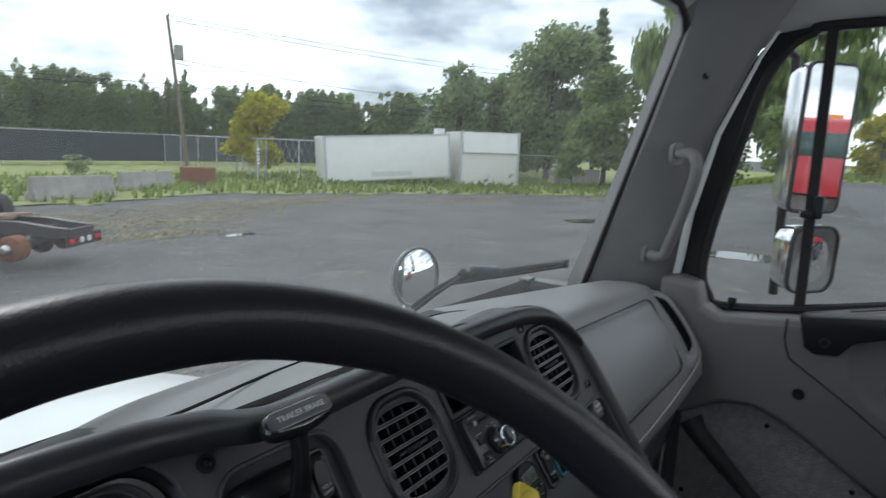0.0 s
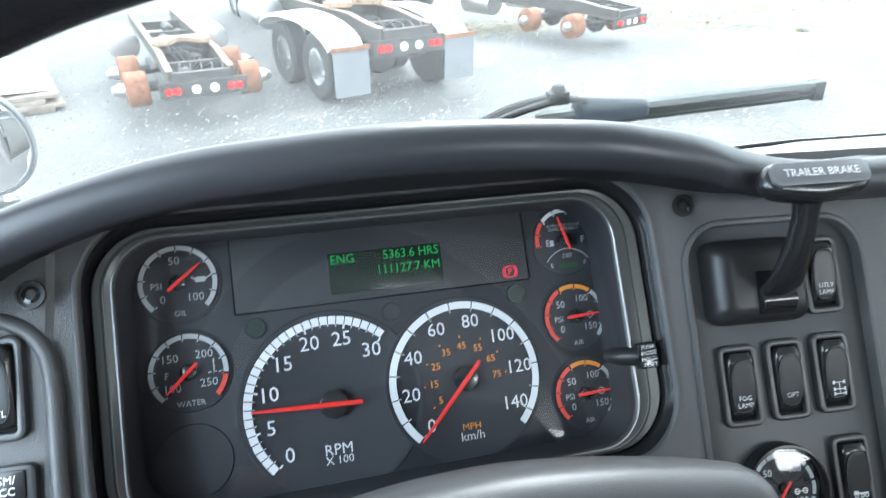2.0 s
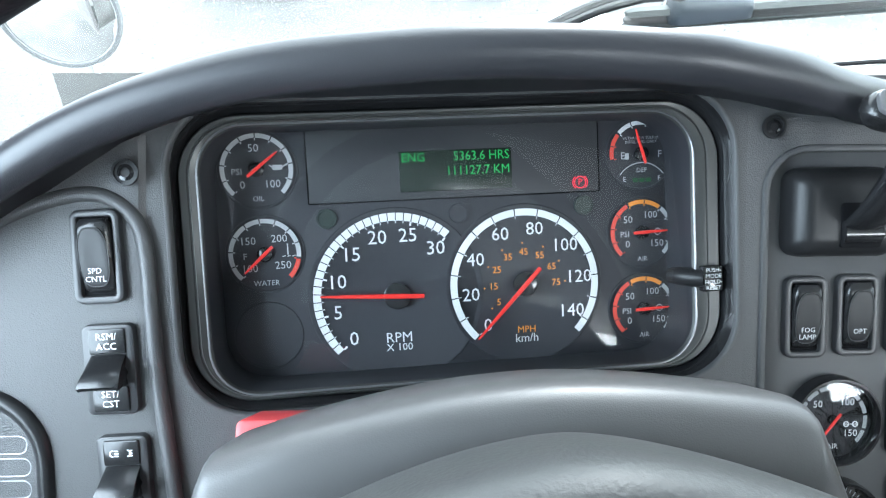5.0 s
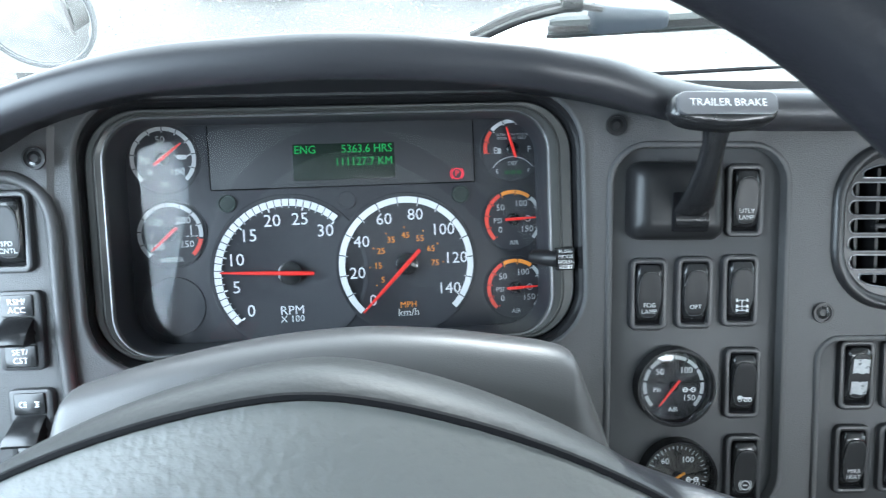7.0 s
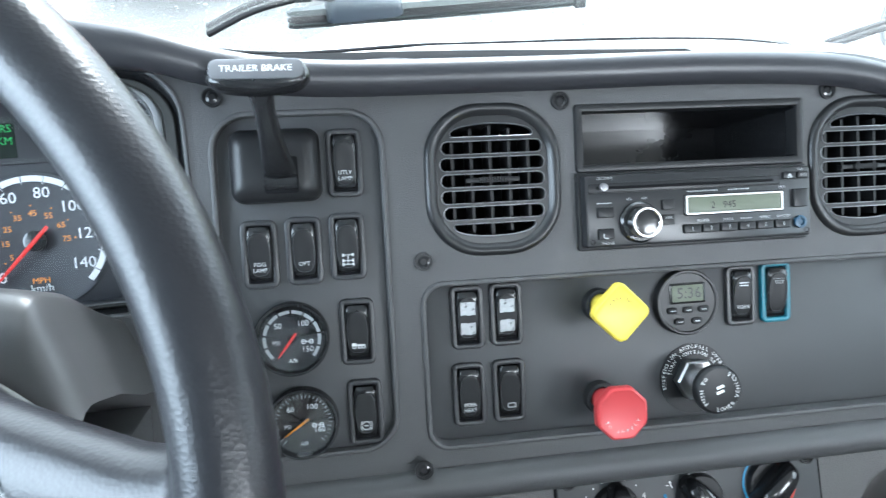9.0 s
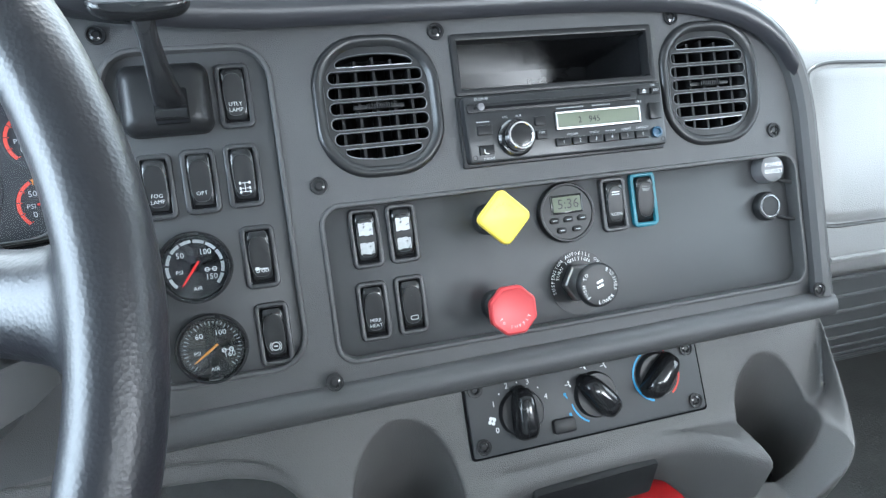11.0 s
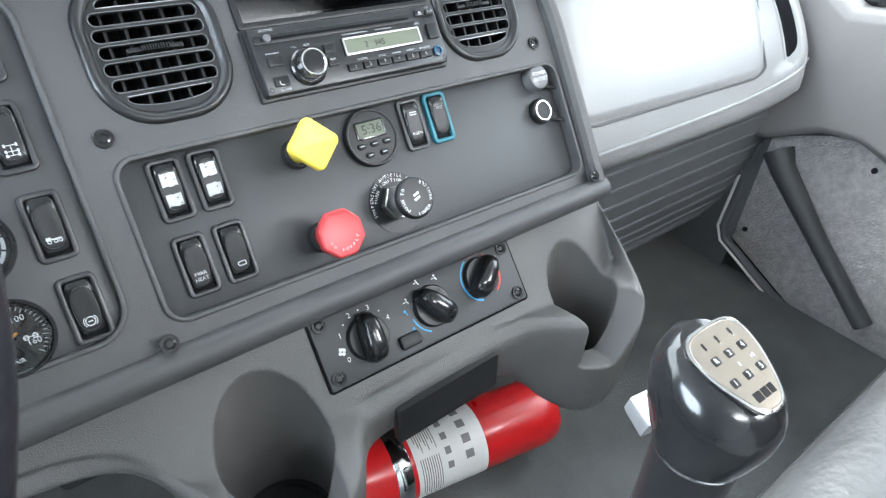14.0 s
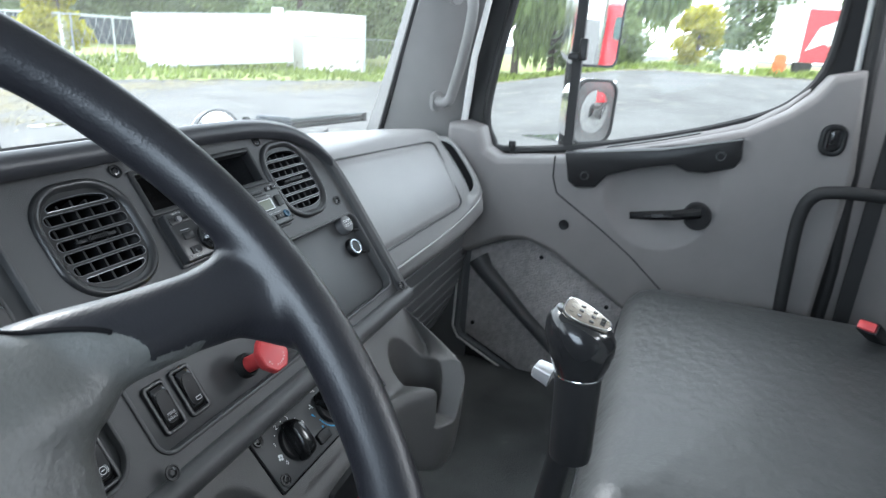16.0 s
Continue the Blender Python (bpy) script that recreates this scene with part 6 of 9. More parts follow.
for k, (x, y) in enumerate(((-0.0135, -0.0062), (0.0, -0.0062), (0.0135, -0.0062), (-0.0075, -0.0155), (0.0075, -0.0155))):
    bm = bmesh.new()
    slab(bm, 0.0092, 0.0052, 0.0024, 0.005, 0.0078, 0.0012)
    key = part("key", bm, RUBBER, clock)
    key.matrix_basis = at(x, y, 0)
    bm = bmesh.new()
    bar(bm, -0.0022, 0, 0.0022, 0, 0.0008, 0.0079)
    part("print", bm, PRINTG, key)

# ---- power outlets ----
for y, capped in ((-0.1575, True), (-0.1935, False)):
    t = thing("power_outlet", on_dash(0.8165 if capped else 0.8135, y, -0.012), "power outlet under a grey lettered cap" if capped else "open power outlet with a bright ring", "power outlet", "dashboard power outlets")
    bm = bmesh.new()
    if capped:
        lathe(bm, [(0.0142, 0.0), (0.0142, 0.008), (0.0128, 0.0125), (0.011, 0.0135), (0.0, 0.0135)], 32)
        c = part("cap", bm, principled("cap_grey", (0.14, 0.14, 0.145), 0.35), t)
        lettering("print", "POWER", 0.0056, PRINTW, c, 0, 0.0035, 0.0138)
        lettering("print", "OUTLET", 0.0056, PRINTW, c, 0, -0.003, 0.0138)
    else:
        lathe(bm, [(0.0142, 0.0), (0.0142, 0.005), (0.0125, 0.0075), (0.0115, 0.0075)], 32)
        part("collar", bm, BLACK, t)
        bm = bmesh.new()
        lathe(bm, [(0.0118, 0.006), (0.0112, 0.0085), (0.0096, 0.0085), (0.0092, 0.006), (0.0092, -0.02), (0.0, -0.02)], 32)
        part("socket_ring", bm, CHROME, t)
        bm = bmesh.new()
        lathe(bm, [(0.0086, -0.004), (0.0, -0.004)], 24)
        part("socket_floor", bm, VOID, t)
    bm = bmesh.new()
    tube(bm, smooth_path([(0.008, -0.010, 0.004), (0.018, -0.014, 0.008), (0.028, -0.016, 0.006), (0.034, -0.017, 0.004)], 4), 0.0018, 8)
    part("cap_strap", bm, RUBBER, t)

# ---- heater controls ----
hv_n = Vector((0, -0.741, 0.671)).normalized()
hv_v = Vector((0, 0.671, 0.741)).normalized()
HV = Matrix(((1, 0, 0, 0.6075), (0, hv_v.y, hv_n.y, -0.1785), (0, hv_v.z, hv_n.z, 1.5015), (0, 0, 0, 1)))
hvac = thing("heater_panel", HV, "black heater control panel with three rotary knobs", "control panel")
bm = bmesh.new()
slab(bm, 0.2385, 0.0690, 0.003, -0.012, 0.003, 0.001)
part("panel", bm, PANEL, hvac)
bm = bmesh.new()
frame_rr(bm, 0.2430, 0.0735, 0.004, 0.0024, -0.01, 0.0016, 0.0006)
part("panel_gap", bm, VOID, hvac)
for x, y in ((-0.1095, 0.0255), (0.1085, 0.0255), (-0.1095, -0.0255), (0.1085, -0.0255)):
    torx(hvac, x, y, 0.0035)
for x, y, ang in ((-0.0695, -0.002, 88), (0.0055, 0.0, 128), (0.0715, 0.0065, 45)):
    bm = bmesh.new()
    lathe(bm, [(0.0215, 0.003), (0.021, 0.006), (0.0195, 0.008), (0.0, 0.008)], 40)
    dial_ = part("knob_base", bm, BLACK, hvac)
    dial_.matrix_basis = at(x, y, 0)
    bm = bmesh.new()
    rings = []
    for k in range(17):
        s = -1 + k / 8
        f = max(0.0, 1 - abs(s) ** 3.2) ** 0.5
        w_, h_ = 0.0028 + 0.0082 * f * (1 - 0.18 * s), 0.009 + 0.0165 * f
        rings.append([(0.0245 * s, -w_ * math.copysign(abs(math.cos(b)) ** 0.6, math.cos(b)), 0.005 + (h_ - 0.005) * math.sin(b) ** 0.6) for b in [math.pi * q / 12 for q in range(13)]])
    loft(bm, rings)
    g = part("knob_grip", bm, GLOSS, dial_, angle=60)
    g.matrix_basis = at(0, 0, 0, 0, 0, ang)
for k, (a, txt) in enumerate(((205, "0"), (155, "1"), (112, "2"), (68, "3"), (20, "4"))):
    px_, py_ = polar(0.0275, a)
    lettering("figure", txt, 0.0072, PRINTW, hvac, -0.0695 + px_, -0.002 + py_, 0.0034)
bm = bmesh.new()
for a in (180, 133, 90, 44):
    px_, py_ = polar(0.027, a)
    arc(bm, -0.0695 + px_, -0.002 + py_, 0.0034, 0, 0.0008, 0, 360, 8)
for k in range(4):
    px_, py_ = polar(0.0024, 90 * k + 20)
    arc(bm, -0.098 + px_, -0.0045 + py_, 0.0034, 0.0, 0.0018, 0, 360, 8)
for a in (150, 105, 62):
    px_, py_ = polar(0.029, a)
    arc(bm, 0.0055 + px_, py_ + 0.0015, 0.0034, 0.0, 0.0012, 0, 360, 8)
    bar(bm, 0.0055 + px_, py_, 0.0055 + px_ + 0.0018, py_ - 0.0035, 0.0014, 0.0034)
    bar(bm, 0.0055 + px_ - 0.004, py_ - 0.001, 0.0055 + px_ - 0.001, py_ - 0.001, 0.0009, 0.0034)
tagged(part("white_symbols", bm, PRINTW, hvac), kind="stuff")
bm = bmesh.new()
arc(bm, 0.0055, 0.0, 0.0034, 0.0245, 0.0262, 190, 245, 10)
arc(bm, 0.0715, 0.0065, 0.0034, 0.0235, 0.0255, 120, 255, 20)
for a in (170, 205):
    px_, py_ = polar(0.031, a)
    arc(bm, 0.0055 + px_, py_, 0.0034, 0.0, 0.0016, 0, 360, 8)
    bar(bm, 0.0055 + px_, py_, 0.0055 + px_ + 0.002, py_ - 0.004, 0.0014, 0.0034)
tagged(part("blue_marks", bm, PRINTB, hvac), kind="stuff")
bm = bmesh.new()
arc(bm, 0.0715, 0.0065, 0.0034, 0.0235, 0.0255, -55, -5, 10)
for a in (100, 80, 60):
    px_, py_ = polar(0.0245, a)
    arc(bm, 0.0715 + px_, 0.0065 + py_, 0.0034, 0, 0.0009, 0, 360, 8)
tagged(part("red_marks", bm, PRINTR, hvac), kind="stuff")
bm = bmesh.new()
slab(bm, 0.0225, 0.0135, 0.003, 0.002, 0.0075, 0.0015, -0.031, -0.0215)
part("push_key", bm, BLACK, hvac)
# ---- passenger door ----
SIDE = Matrix(((0, 0, -1, 0), (-1, 0, 0, 0), (0, 1, 0, 0), (0, 0, 0, 1)))


def side(x):
    """Axes on the passenger side: x rearwards, y up, z into the cab, at that distance across."""
    return Matrix.Translation((x, 0, 0)) @ SIDE


door = thing("door_1", Matrix(), "grey moulded passenger door with a wind-up window", "door", kind="structure")
OUT = [(-0.02, 1.0), (-0.035, 1.73), (0.0, 1.90), (0.055, 2.10), (0.12, 2.26), (0.19, 2.36), (0.30, 2.40), (0.80, 2.40), (0.87, 2.36), (0.89, 2.2), (0.89, 1.0)]
WIN = [(-y, z) for y, z in SIDE_WIN]


def grow(pts, d):
    """The outline moved outwards by d."""
    n, out = len(pts), []
    area = sum(pts[i][0] * pts[(i + 1) % n][1] - pts[(i + 1) % n][0] * pts[i][1] for i in range(n))
    sg = 1 if area > 0 else -1
    for i in range(n):
        a, b, c = Vector(pts[i - 1]), Vector(pts[i]), Vector(pts[(i + 1) % n])
        t = ((b - a).normalized() + (c - b).normalized()).normalized()
        out.append((b.x + sg * t.y * d, b.y - sg * t.x * d))
    return out


WIN_S = [tuple(p) for p in smooth_path([(x, z, 0) for x, z in WIN], 4, True)]
WIN_S = [(p[0], p[1]) for p in WIN_S]
bm = bmesh.new()
plate(bm, OUT, [WIN_S], -0.03, 0.0)
bmesh.ops.transform(bm, matrix=side(1.605), verts=bm.verts)
part("door_shell", bm, BLACK, door, "black painted door frame")
bm = bmesh.new()
tube(bm, [side(1.598) @ Vector((x, z, 0)) for x, z in WIN_S], 0.011, 8, loop=True)
part("window_seal", bm, RUBBER, door)
bm = bmesh.new()
gl_ = [bm.verts.new(side(1.615) @ Vector((x, z, 0))) for x, z in WIN_S]
bm.faces.new(gl_)
pane_ = part("window_pane", bm, SIDEG, door)
pane_.visible_shadow = False
bm = bmesh.new()
loft(bm, [[side(1.60) @ Vector((x + dx, z, dz)) for dx, dz in ((-0.011, -0.012), (-0.011, 0.010), (0.011, 0.010), (0.011, -0.012))] for x, z in ((0.277, 1.685), (0.272, 2.0), (0.268, 2.33))])
part("division_bar", bm, RUBBER, door, "black upright window divider")
bm = bmesh.new()
slab(bm, 0.018, 0.05, 0.004, 0.0, 0.02, 0.003, 0.288, 1.935)
slab(bm, 0.026, 0.016, 0.005, 0.01, 0.026, 0.003, 0.268, 1.918)
bmesh.ops.transform(bm, matrix=side(1.59), verts=bm.verts)
part("vent_latch", bm, BLACK, door, "black quarter-light latch")
# moulded inner panel
bm = bmesh.new()
INNER = [(-0.03, 1.40), (0.06, 1.405), (0.15, 1.455), (0.215, 1.462), (0.28, 1.44), (0.46, 1.33), (0.56, 1.27), (0.87, 1.2), (0.885, 1.72), (0.86, 1.93), (0.80, 1.915), (0.775, 1.875), (0.735, 1.838), (0.66, 1.792), (0.50, 1.742), (0.28, 1.688), (0.12, 1.668), (0.085, 1.685), (0.068, 1.735), (0.02, 1.745), (-0.02, 1.74)]
rings = []
for d, z in ((0.0, 0.0), (0.0, 0.06), (-0.004, 0.072), (-0.014, 0.08)):
    rings.append([Vector((x, y, z)) for x, y in grow(INNER, d)])
vr = loft(bm, rings, caps=False)
for ring in (vr[0], vr[-1]):
    es = [bm.edges.get((ring[i], ring[(i + 1) % len(INNER)])) for i in range(len(INNER))]
    bmesh.ops.triangle_fill(bm, edges=es, use_beauty=True)
dish = bmesh.new()
bmesh.ops.create_uvsphere(dish, u_segments=48, v_segments=24, radius=1.0, matrix=at(0.512, 1.628, 0.098) @ Matrix.Diagonal((0.138, 0.142, 0.048, 1)))
bm = carve(bm, [dish], 0.004, 4)
bmesh.ops.transform(bm, matrix=side(1.60), verts=bm.verts)
panel_ = part("door_panel", bm, DOORP, door, angle=60)
# belt-line ledge along the sill
bm = bmesh.new()
ledge = [(0.29, 1.690), (0.40, 1.716), (0.50, 1.742), (0.60, 1.772), (0.67, 1.797), (0.735, 1.84), (0.775, 1.88)]
rows = []
for k in range(41):
    x = 0.29 + 0.485 * k / 40
    y = lerp_table(x, ledge)[0]
    f = min(1, k / 6, (40 - k) / 8)
    rows.append([side(1.605) @ Vector((x, y + dy, dz * (0.45 + 0.55 * f))) for dy, dz in ((-0.03, 0.0), (0.008, 0.0), (0.0085, 0.012), (0.007, 0.034), (0.003, 0.050), (-0.004, 0.058), (-0.013, 0.062), (-0.03, 0.062))])
loft(bm, rows)
part("sill_ledge", bm, DOORP, panel_, angle=60)
# strip above the ledge, its darker colour standing for the slot's shade
line = [0.375 + 0.2 * k / 10 for k in range(11)]
bm = bmesh.new()
loft(bm, [[side(1.605) @ Vector((x, lerp_table(x, ledge)[0] + dy, dz)) for dy, dz in ((0.006, 0.020), (0.0096, 0.020), (0.0080, 0.040), (0.004, 0.040))] for x in line])
part("sill_slot", bm, DASH, panel_, "slot in the sill, its depth put into a darker strip")
# black pull handle
bm = bmesh.new()
PULL = [(0.285, 1.702), (0.30, 1.635), (0.32, 1.622), (0.365, 1.627), (0.39, 1.66), (0.45, 1.682), (0.53, 1.702), (0.56, 1.69), (0.60, 1.692), (0.655, 1.712), (0.665, 1.73), (0.66, 1.775), (0.5, 1.735)]
rings = []
for d, z in ((0.0, 0.06), (0.0, 0.088), (-0.003, 0.094), (-0.008, 0.096)):
    rings.append([side(1.60) @ Vector((x, y, z)) for x, y in grow(PULL, d)])
vr = loft(bm, rings, caps=False)
es = [bm.edges.get((vr[-1][i], vr[-1][(i + 1) % len(PULL)])) for i in range(len(PULL))]
bmesh.ops.triangle_fill(bm, edges=es, use_beauty=True)
pull = part("pull_handle", bm, BLACK, door, "black moulded pull handle with two screws")
for x, y in ((0.338, 1.653), (0.622, 1.733)):
    bm = bmesh.new()
    lathe(bm, [(0.011, 0.094), (0.0105, 0.0985), (0.008, 0.0985), (0.007, 0.095), (0.0, 0.095)], 20, side(1.60) @ at(x, y, 0))
    part("screw", bm, BEZEL, pull)
# winder in the bowl
wind = part("window_winder", (lambda b: (lathe(b, [(0.031, 0.058), (0.030, 0.088), (0.026, 0.094), (0, 0.095)], 28, side(1.60) @ at(0.600, 1.590, 0)), b)[1])(bmesh.new()), BLACK, door, "black window winder")
bm = bmesh.new()
tube(bm, [side(1.60) @ Vector(p) for p in ((0.603, 1.602, 0.092), (0.55, 1.592, 0.108), (0.50, 1.585, 0.112), (0.455, 1.578, 0.11))], [0.013, 0.012, 0.011, 0.0085], 10)
part("winder_arm", bm, GLOSS, wind)
bm = bmesh.new()
lathe(bm, [(0.013, 0.078), (0.0125, 0.083), (0.009, 0.082), (0, 0.081)], 20, side(1.60) @ at(0.303, 1.523, 0))
part("plug", bm, BLACK, panel_)
bm = bmesh.new()
frame_rr(bm, 0.05, 0.066, 0.022, 0.012, 0.07, 0.086, 0.004)
bmesh.ops.transform(bm, matrix=side(1.60) @ at(0.826, 1.789, 0), verts=bm.verts)
lk = part("door_lever_bezel", bm, BLACK, door)
bm = bmesh.new()
slab(bm, 0.02, 0.045, 0.009, 0.074, 0.092, 0.004)
bmesh.ops.transform(bm, matrix=side(1.60) @ at(0.826, 1.789, 0), verts=bm.verts)
part("door_lever", bm, GLOSS, lk)
bm = bmesh.new()
lathe(bm, [(0.006, 0.0), (0.0055, 0.012), (0.0095, 0.016), (0.0098, 0.027), (0.007, 0.0315), (0, 0.032)], 16, at(1.588, -0.137, 1.672))
part("lock_pin", bm, BLACK, door, "black door lock pin")
bm = bmesh.new()
frame_rr(bm, 0.072, 0.024, 0.0115, 0.0045, -0.003, 0.004, 0.0015)
for k in range(6):
    box(bm, -0.026 + 0.01 * k, -0.0235 + 0.01 * k, -0.0085, 0.0085, -0.003, 0.001)
ax_ = Vector((0.051, -0.046, -0.031)).normalized()
up_ = Vector((-0.3, -0.3, 0.9)).cross(ax_).normalized()
nm_ = ax_.cross(up_)
bmesh.ops.transform(bm, matrix=Matrix(((ax_.x, up_.x, nm_.x, 1.585), (ax_.y, up_.y, nm_.y, -0.076), (ax_.z, up_.z, nm_.z, 1.671), (0, 0, 0, 1))), verts=bm.verts)
part("demist_outlet", bm, BLACK, panel_)
bm = bmesh.new()
tube(bm, [side(1.60) @ Vector((x, y, 0.0805)) for x, y in ((0.262, 1.69), (0.262, 1.64), (0.275, 1.60), (0.33, 1.565), (0.40, 1.52), (0.47, 1.47), (0.55, 1.40))], 0.0018, 6)
part("panel_seam", bm, BLACK, panel_)
# pebbled lower panel with a strut
bm = bmesh.new()
KICK = [(0.04, 1.385), (0.06, 1.40), (0.19, 1.45), (0.215, 1.452), (0.25, 1.44), (0.46, 1.317), (0.60, 1.22), (0.60, 1.02), (0.31, 1.012), (0.29, 1.02), (0.045, 1.14), (0.035, 1.16)]
rings = []
for d, z in ((0.0, 0.0), (0.0, 0.012), (-0.006, 0.016)):
    rings.append([side(1.605) @ Vector((x, y, z)) for x, y in grow(KICK, d)])
vr = loft(bm, rings, caps=False)
es = [bm.edges.get((vr[-1][i], vr[-1][(i + 1) % len(KICK)])) for i in range(len(KICK))]
bmesh.ops.triangle_fill(bm, edges=es, use_beauty=True)
kick = part("lower_panel", bm, CARPET, door, "grey pebbled lower door panel")
bm = bmesh.new()
tube(bm, [side(1.60) @ Vector(p) for p in ((0.075, 1.375, 0.02), (0.10, 1.345, 0.028), (0.22, 1.235, 0.03), (0.36, 1.115, 0.03))], [0.030, 0.024, 0.018, 0.018], 12)
part("door_strap", bm, DASH, kick)
for x, y in ((0.245, 1.405), (0.43, 1.30), (0.07, 1.175), (0.285, 1.045)):
    bm = bmesh.new()
    lathe(bm, [(0.006, 0.016), (0.005, 0.02), (0, 0.021)], 12, side(1.605) @ at(x, y, 0))
    part("screw", bm, BLACK, kick)
bm = bmesh.new()
tube(bm, [side(1.60) @ Vector((x, y, 0.012)) for x, y in grow(KICK, 0.012)], 0.009, 8, loop=True)
part("panel_edge", bm, FOOTP, kick)
bm = bmesh.new()
tube(bm, [side(1.60) @ Vector((x, y, 0.016)) for x, y in [grow(KICK, 0.024)[k] for k in (8, 9, 10, 11, 0, 1)]], 0.0036, 6)
part("pale_edge", bm, PAPER, kick, "thin pale edge line")

# wall behind the passenger door with the belt and a grab rail
bm = bmesh.new()
box(bm, 1.60, 1.65, -1.33, -0.885, 1.0, 2.44)
box(bm, 1.55, 1.66, -1.33, 0.0, 2.38, 2.45)
solo("wall_right", bm, DOORP, Matrix(), "grey plastic side wall behind the passenger door", "wall", kind="structure")
bm = bmesh.new()
box(bm, 1.588, 1.64, -0.05, 0.44, 1.0, 1.66)
solo("wall_footwell", bm, FOOTP, Matrix(), "black side wall of the footwell", "wall", kind="structure")
bm = bmesh.new()
tube(bm, [(1.575, -0.895, 1.0), (1.575, -0.90, 1.5), (1.572, -0.885, 1.75), (1.568, -0.87, 1.93), (1.56, -0.855, 2.15), (1.55, -0.85, 2.38)], 0.014, 10)
solo("door_seal", bm, RUBBER, Matrix(), "black rubber seal along the rear door edge", "seal", kind="structure")
bm = bmesh.new()
tube(bm, [(1.585, -0.868, 1.3), (1.585, -0.87, 1.7), (1.585, -0.85, 1.93), (1.575, -0.835, 2.2)], 0.006, 8)
solo("trim", bm, WHITEP, Matrix(), "white painted door edge", "trim", kind="structure")
bm = bmesh.new()
tube(bm, smooth_path([(1.50, -0.805, 1.40), (1.50, -0.80, 1.50), (1.50, -0.797, 1.62), (1.495, -0.812, 1.672), (1.48, -0.85, 1.69), (1.47, -0.95, 1.695), (1.46, -1.25, 1.70)], 6), 0.0135, 12)
solo("grab_rail", bm, RUBBER, Matrix(), "black tubular grab rail beside the seat", "rail")
bm = bmesh.new()
loft(bm, [[(1.555, -0.925, z), (1.552, -0.955, z), (1.558, -0.957, z), (1.561, -0.925, z)] for z in (1.2, 1.6, 2.0, 2.3)])
solo("seat_belt", bm, RUBBER, Matrix(), "black seat belt webbing on the side wall", "belt")

# ---- bench seat ----
seat = thing("bench_seat", at(1.03, -0.75, 1.06), "dark grey vinyl passenger bench seat", "seat")


def cushion(w, d, h, r, n=16, puff=0.012, seed=0):
    """A soft block lying on z = 0 with rounded edges and slight creases."""
    bm = bmesh.new()
    rings = []
    for z, k in ((0, 0.02), (0.01, 0.004), (h * 0.4, 0), (h - r, 0.0), (h - r * 0.6, r * 0.12), (h - r * 0.25, r * 0.42), (h - r * 0.07, r * 0.75), (h, r * 1.25)):
        rings.append([Vector((x, y, z)) for x, y in rrect(w - 2 * k, d - 2 * k, max(0.07 - k, 0.012), 0, 0, 6)])
    loft(bm, rings, caps=False)
    top = rings[-1]
    vs = [v for v in bm.verts][-len(top):]
    for s in (0.85, 0.6, 0.35, 0.12):
        ring = [bm.verts.new((p.x * s, p.y * s, h + puff * (1 - s ** 2) + 0.004 * noise.noise((p.x * s * 9 + seed, p.y * s * 9, 2)))) for p in top]
        for i in range(len(top)):
            j = (i + 1) % len(top)
            bm.faces.new((vs[i], vs[j], ring[j], ring[i]))
        vs = ring
    bm.faces.new(vs)
    return bm


c = cushion(0.80, 0.57, 0.17, 0.065)
part("seat_cushion", c, SEATV, seat, angle=60).matrix_basis = at(0.0, -0.01, 0.225)
c = cushion(0.80, 0.62, 0.14, 0.05, seed=4)
part("backrest", c, SEATV, seat, angle=60).matrix_basis = at(0.0, -0.36, 0.68, 78)
bm = bmesh.new()
slab(bm, 0.76, 0.48, 0.03, 0.0, 0.235, 0.01)
part("seat_base", bm, BLACK, seat)
bm = bmesh.new()
tube(bm, [Vector((x, y, 0.30)) for x, y in rrect(0.804, 0.574, 0.07, 0, -0.01, 6)], 0.004, 6, loop=True)
part("piping", bm, BLACK, seat)
buckle = thing("belt_buckle", Matrix.Translation((1.275, -0.925, 1.475)) @ Vector((-0.075, 0.045, 0.045)).to_track_quat("Z", "Y").to_matrix().to_4x4(), "seat belt buckle with a red release button", "buckle")
bm = bmesh.new()
slab(bm, 0.034, 0.022, 0.005, -0.01, 0.085, 0.004)
part("housing", bm, BLACK, buckle)
bm = bmesh.new()
slab(bm, 0.028, 0.016, 0.003, 0.08, 0.094, 0.003)
part("release_button", bm, KNOBR, buckle)

# ---- gear lever ----
gear = thing("gear_lever", at(0.56, -0.40, 1.06), "black gear lever with a shift pattern plate on its knob", "gear lever")
GK = Matrix.Translation((0.542, -0.477, 1.661)) @ pose(0, 0, 0, -2, 2, 0) @ Matrix.Diagonal((0.94, 0.94, 0.97, 1))
GI = gear.matrix_basis.inverted()
bm = bmesh.new()
tube(bm, [GI @ Vector(p) for p in ((0.60, -0.33, 1.06), (0.585, -0.37, 1.18), (0.565, -0.42, 1.32), (0.552, -0.455, 1.45), (0.546, -0.472, 1.58))], 0.0125, 12)
part("shaft", bm, BLACK, gear)
bm = bmesh.new()
lathe(bm, [(0.0, -0.085), (0.0195, -0.083), (0.0205, -0.076), (0.0212, -0.03), (0.022, 0.0), (0.022, 0.004), (0.02, 0.005), (0, 0.005)], 36, GI @ GK)
part("sleeve", bm, BLACK, gear)
bm = bmesh.new()
lathe(bm, [(0.0222, 0.003), (0.0228, 0.0045), (0.0222, 0.006), (0.021, 0.0065)], 36, GI @ GK)
part("collar", bm, CHROME, gear)
bm = bmesh.new()
rings = []
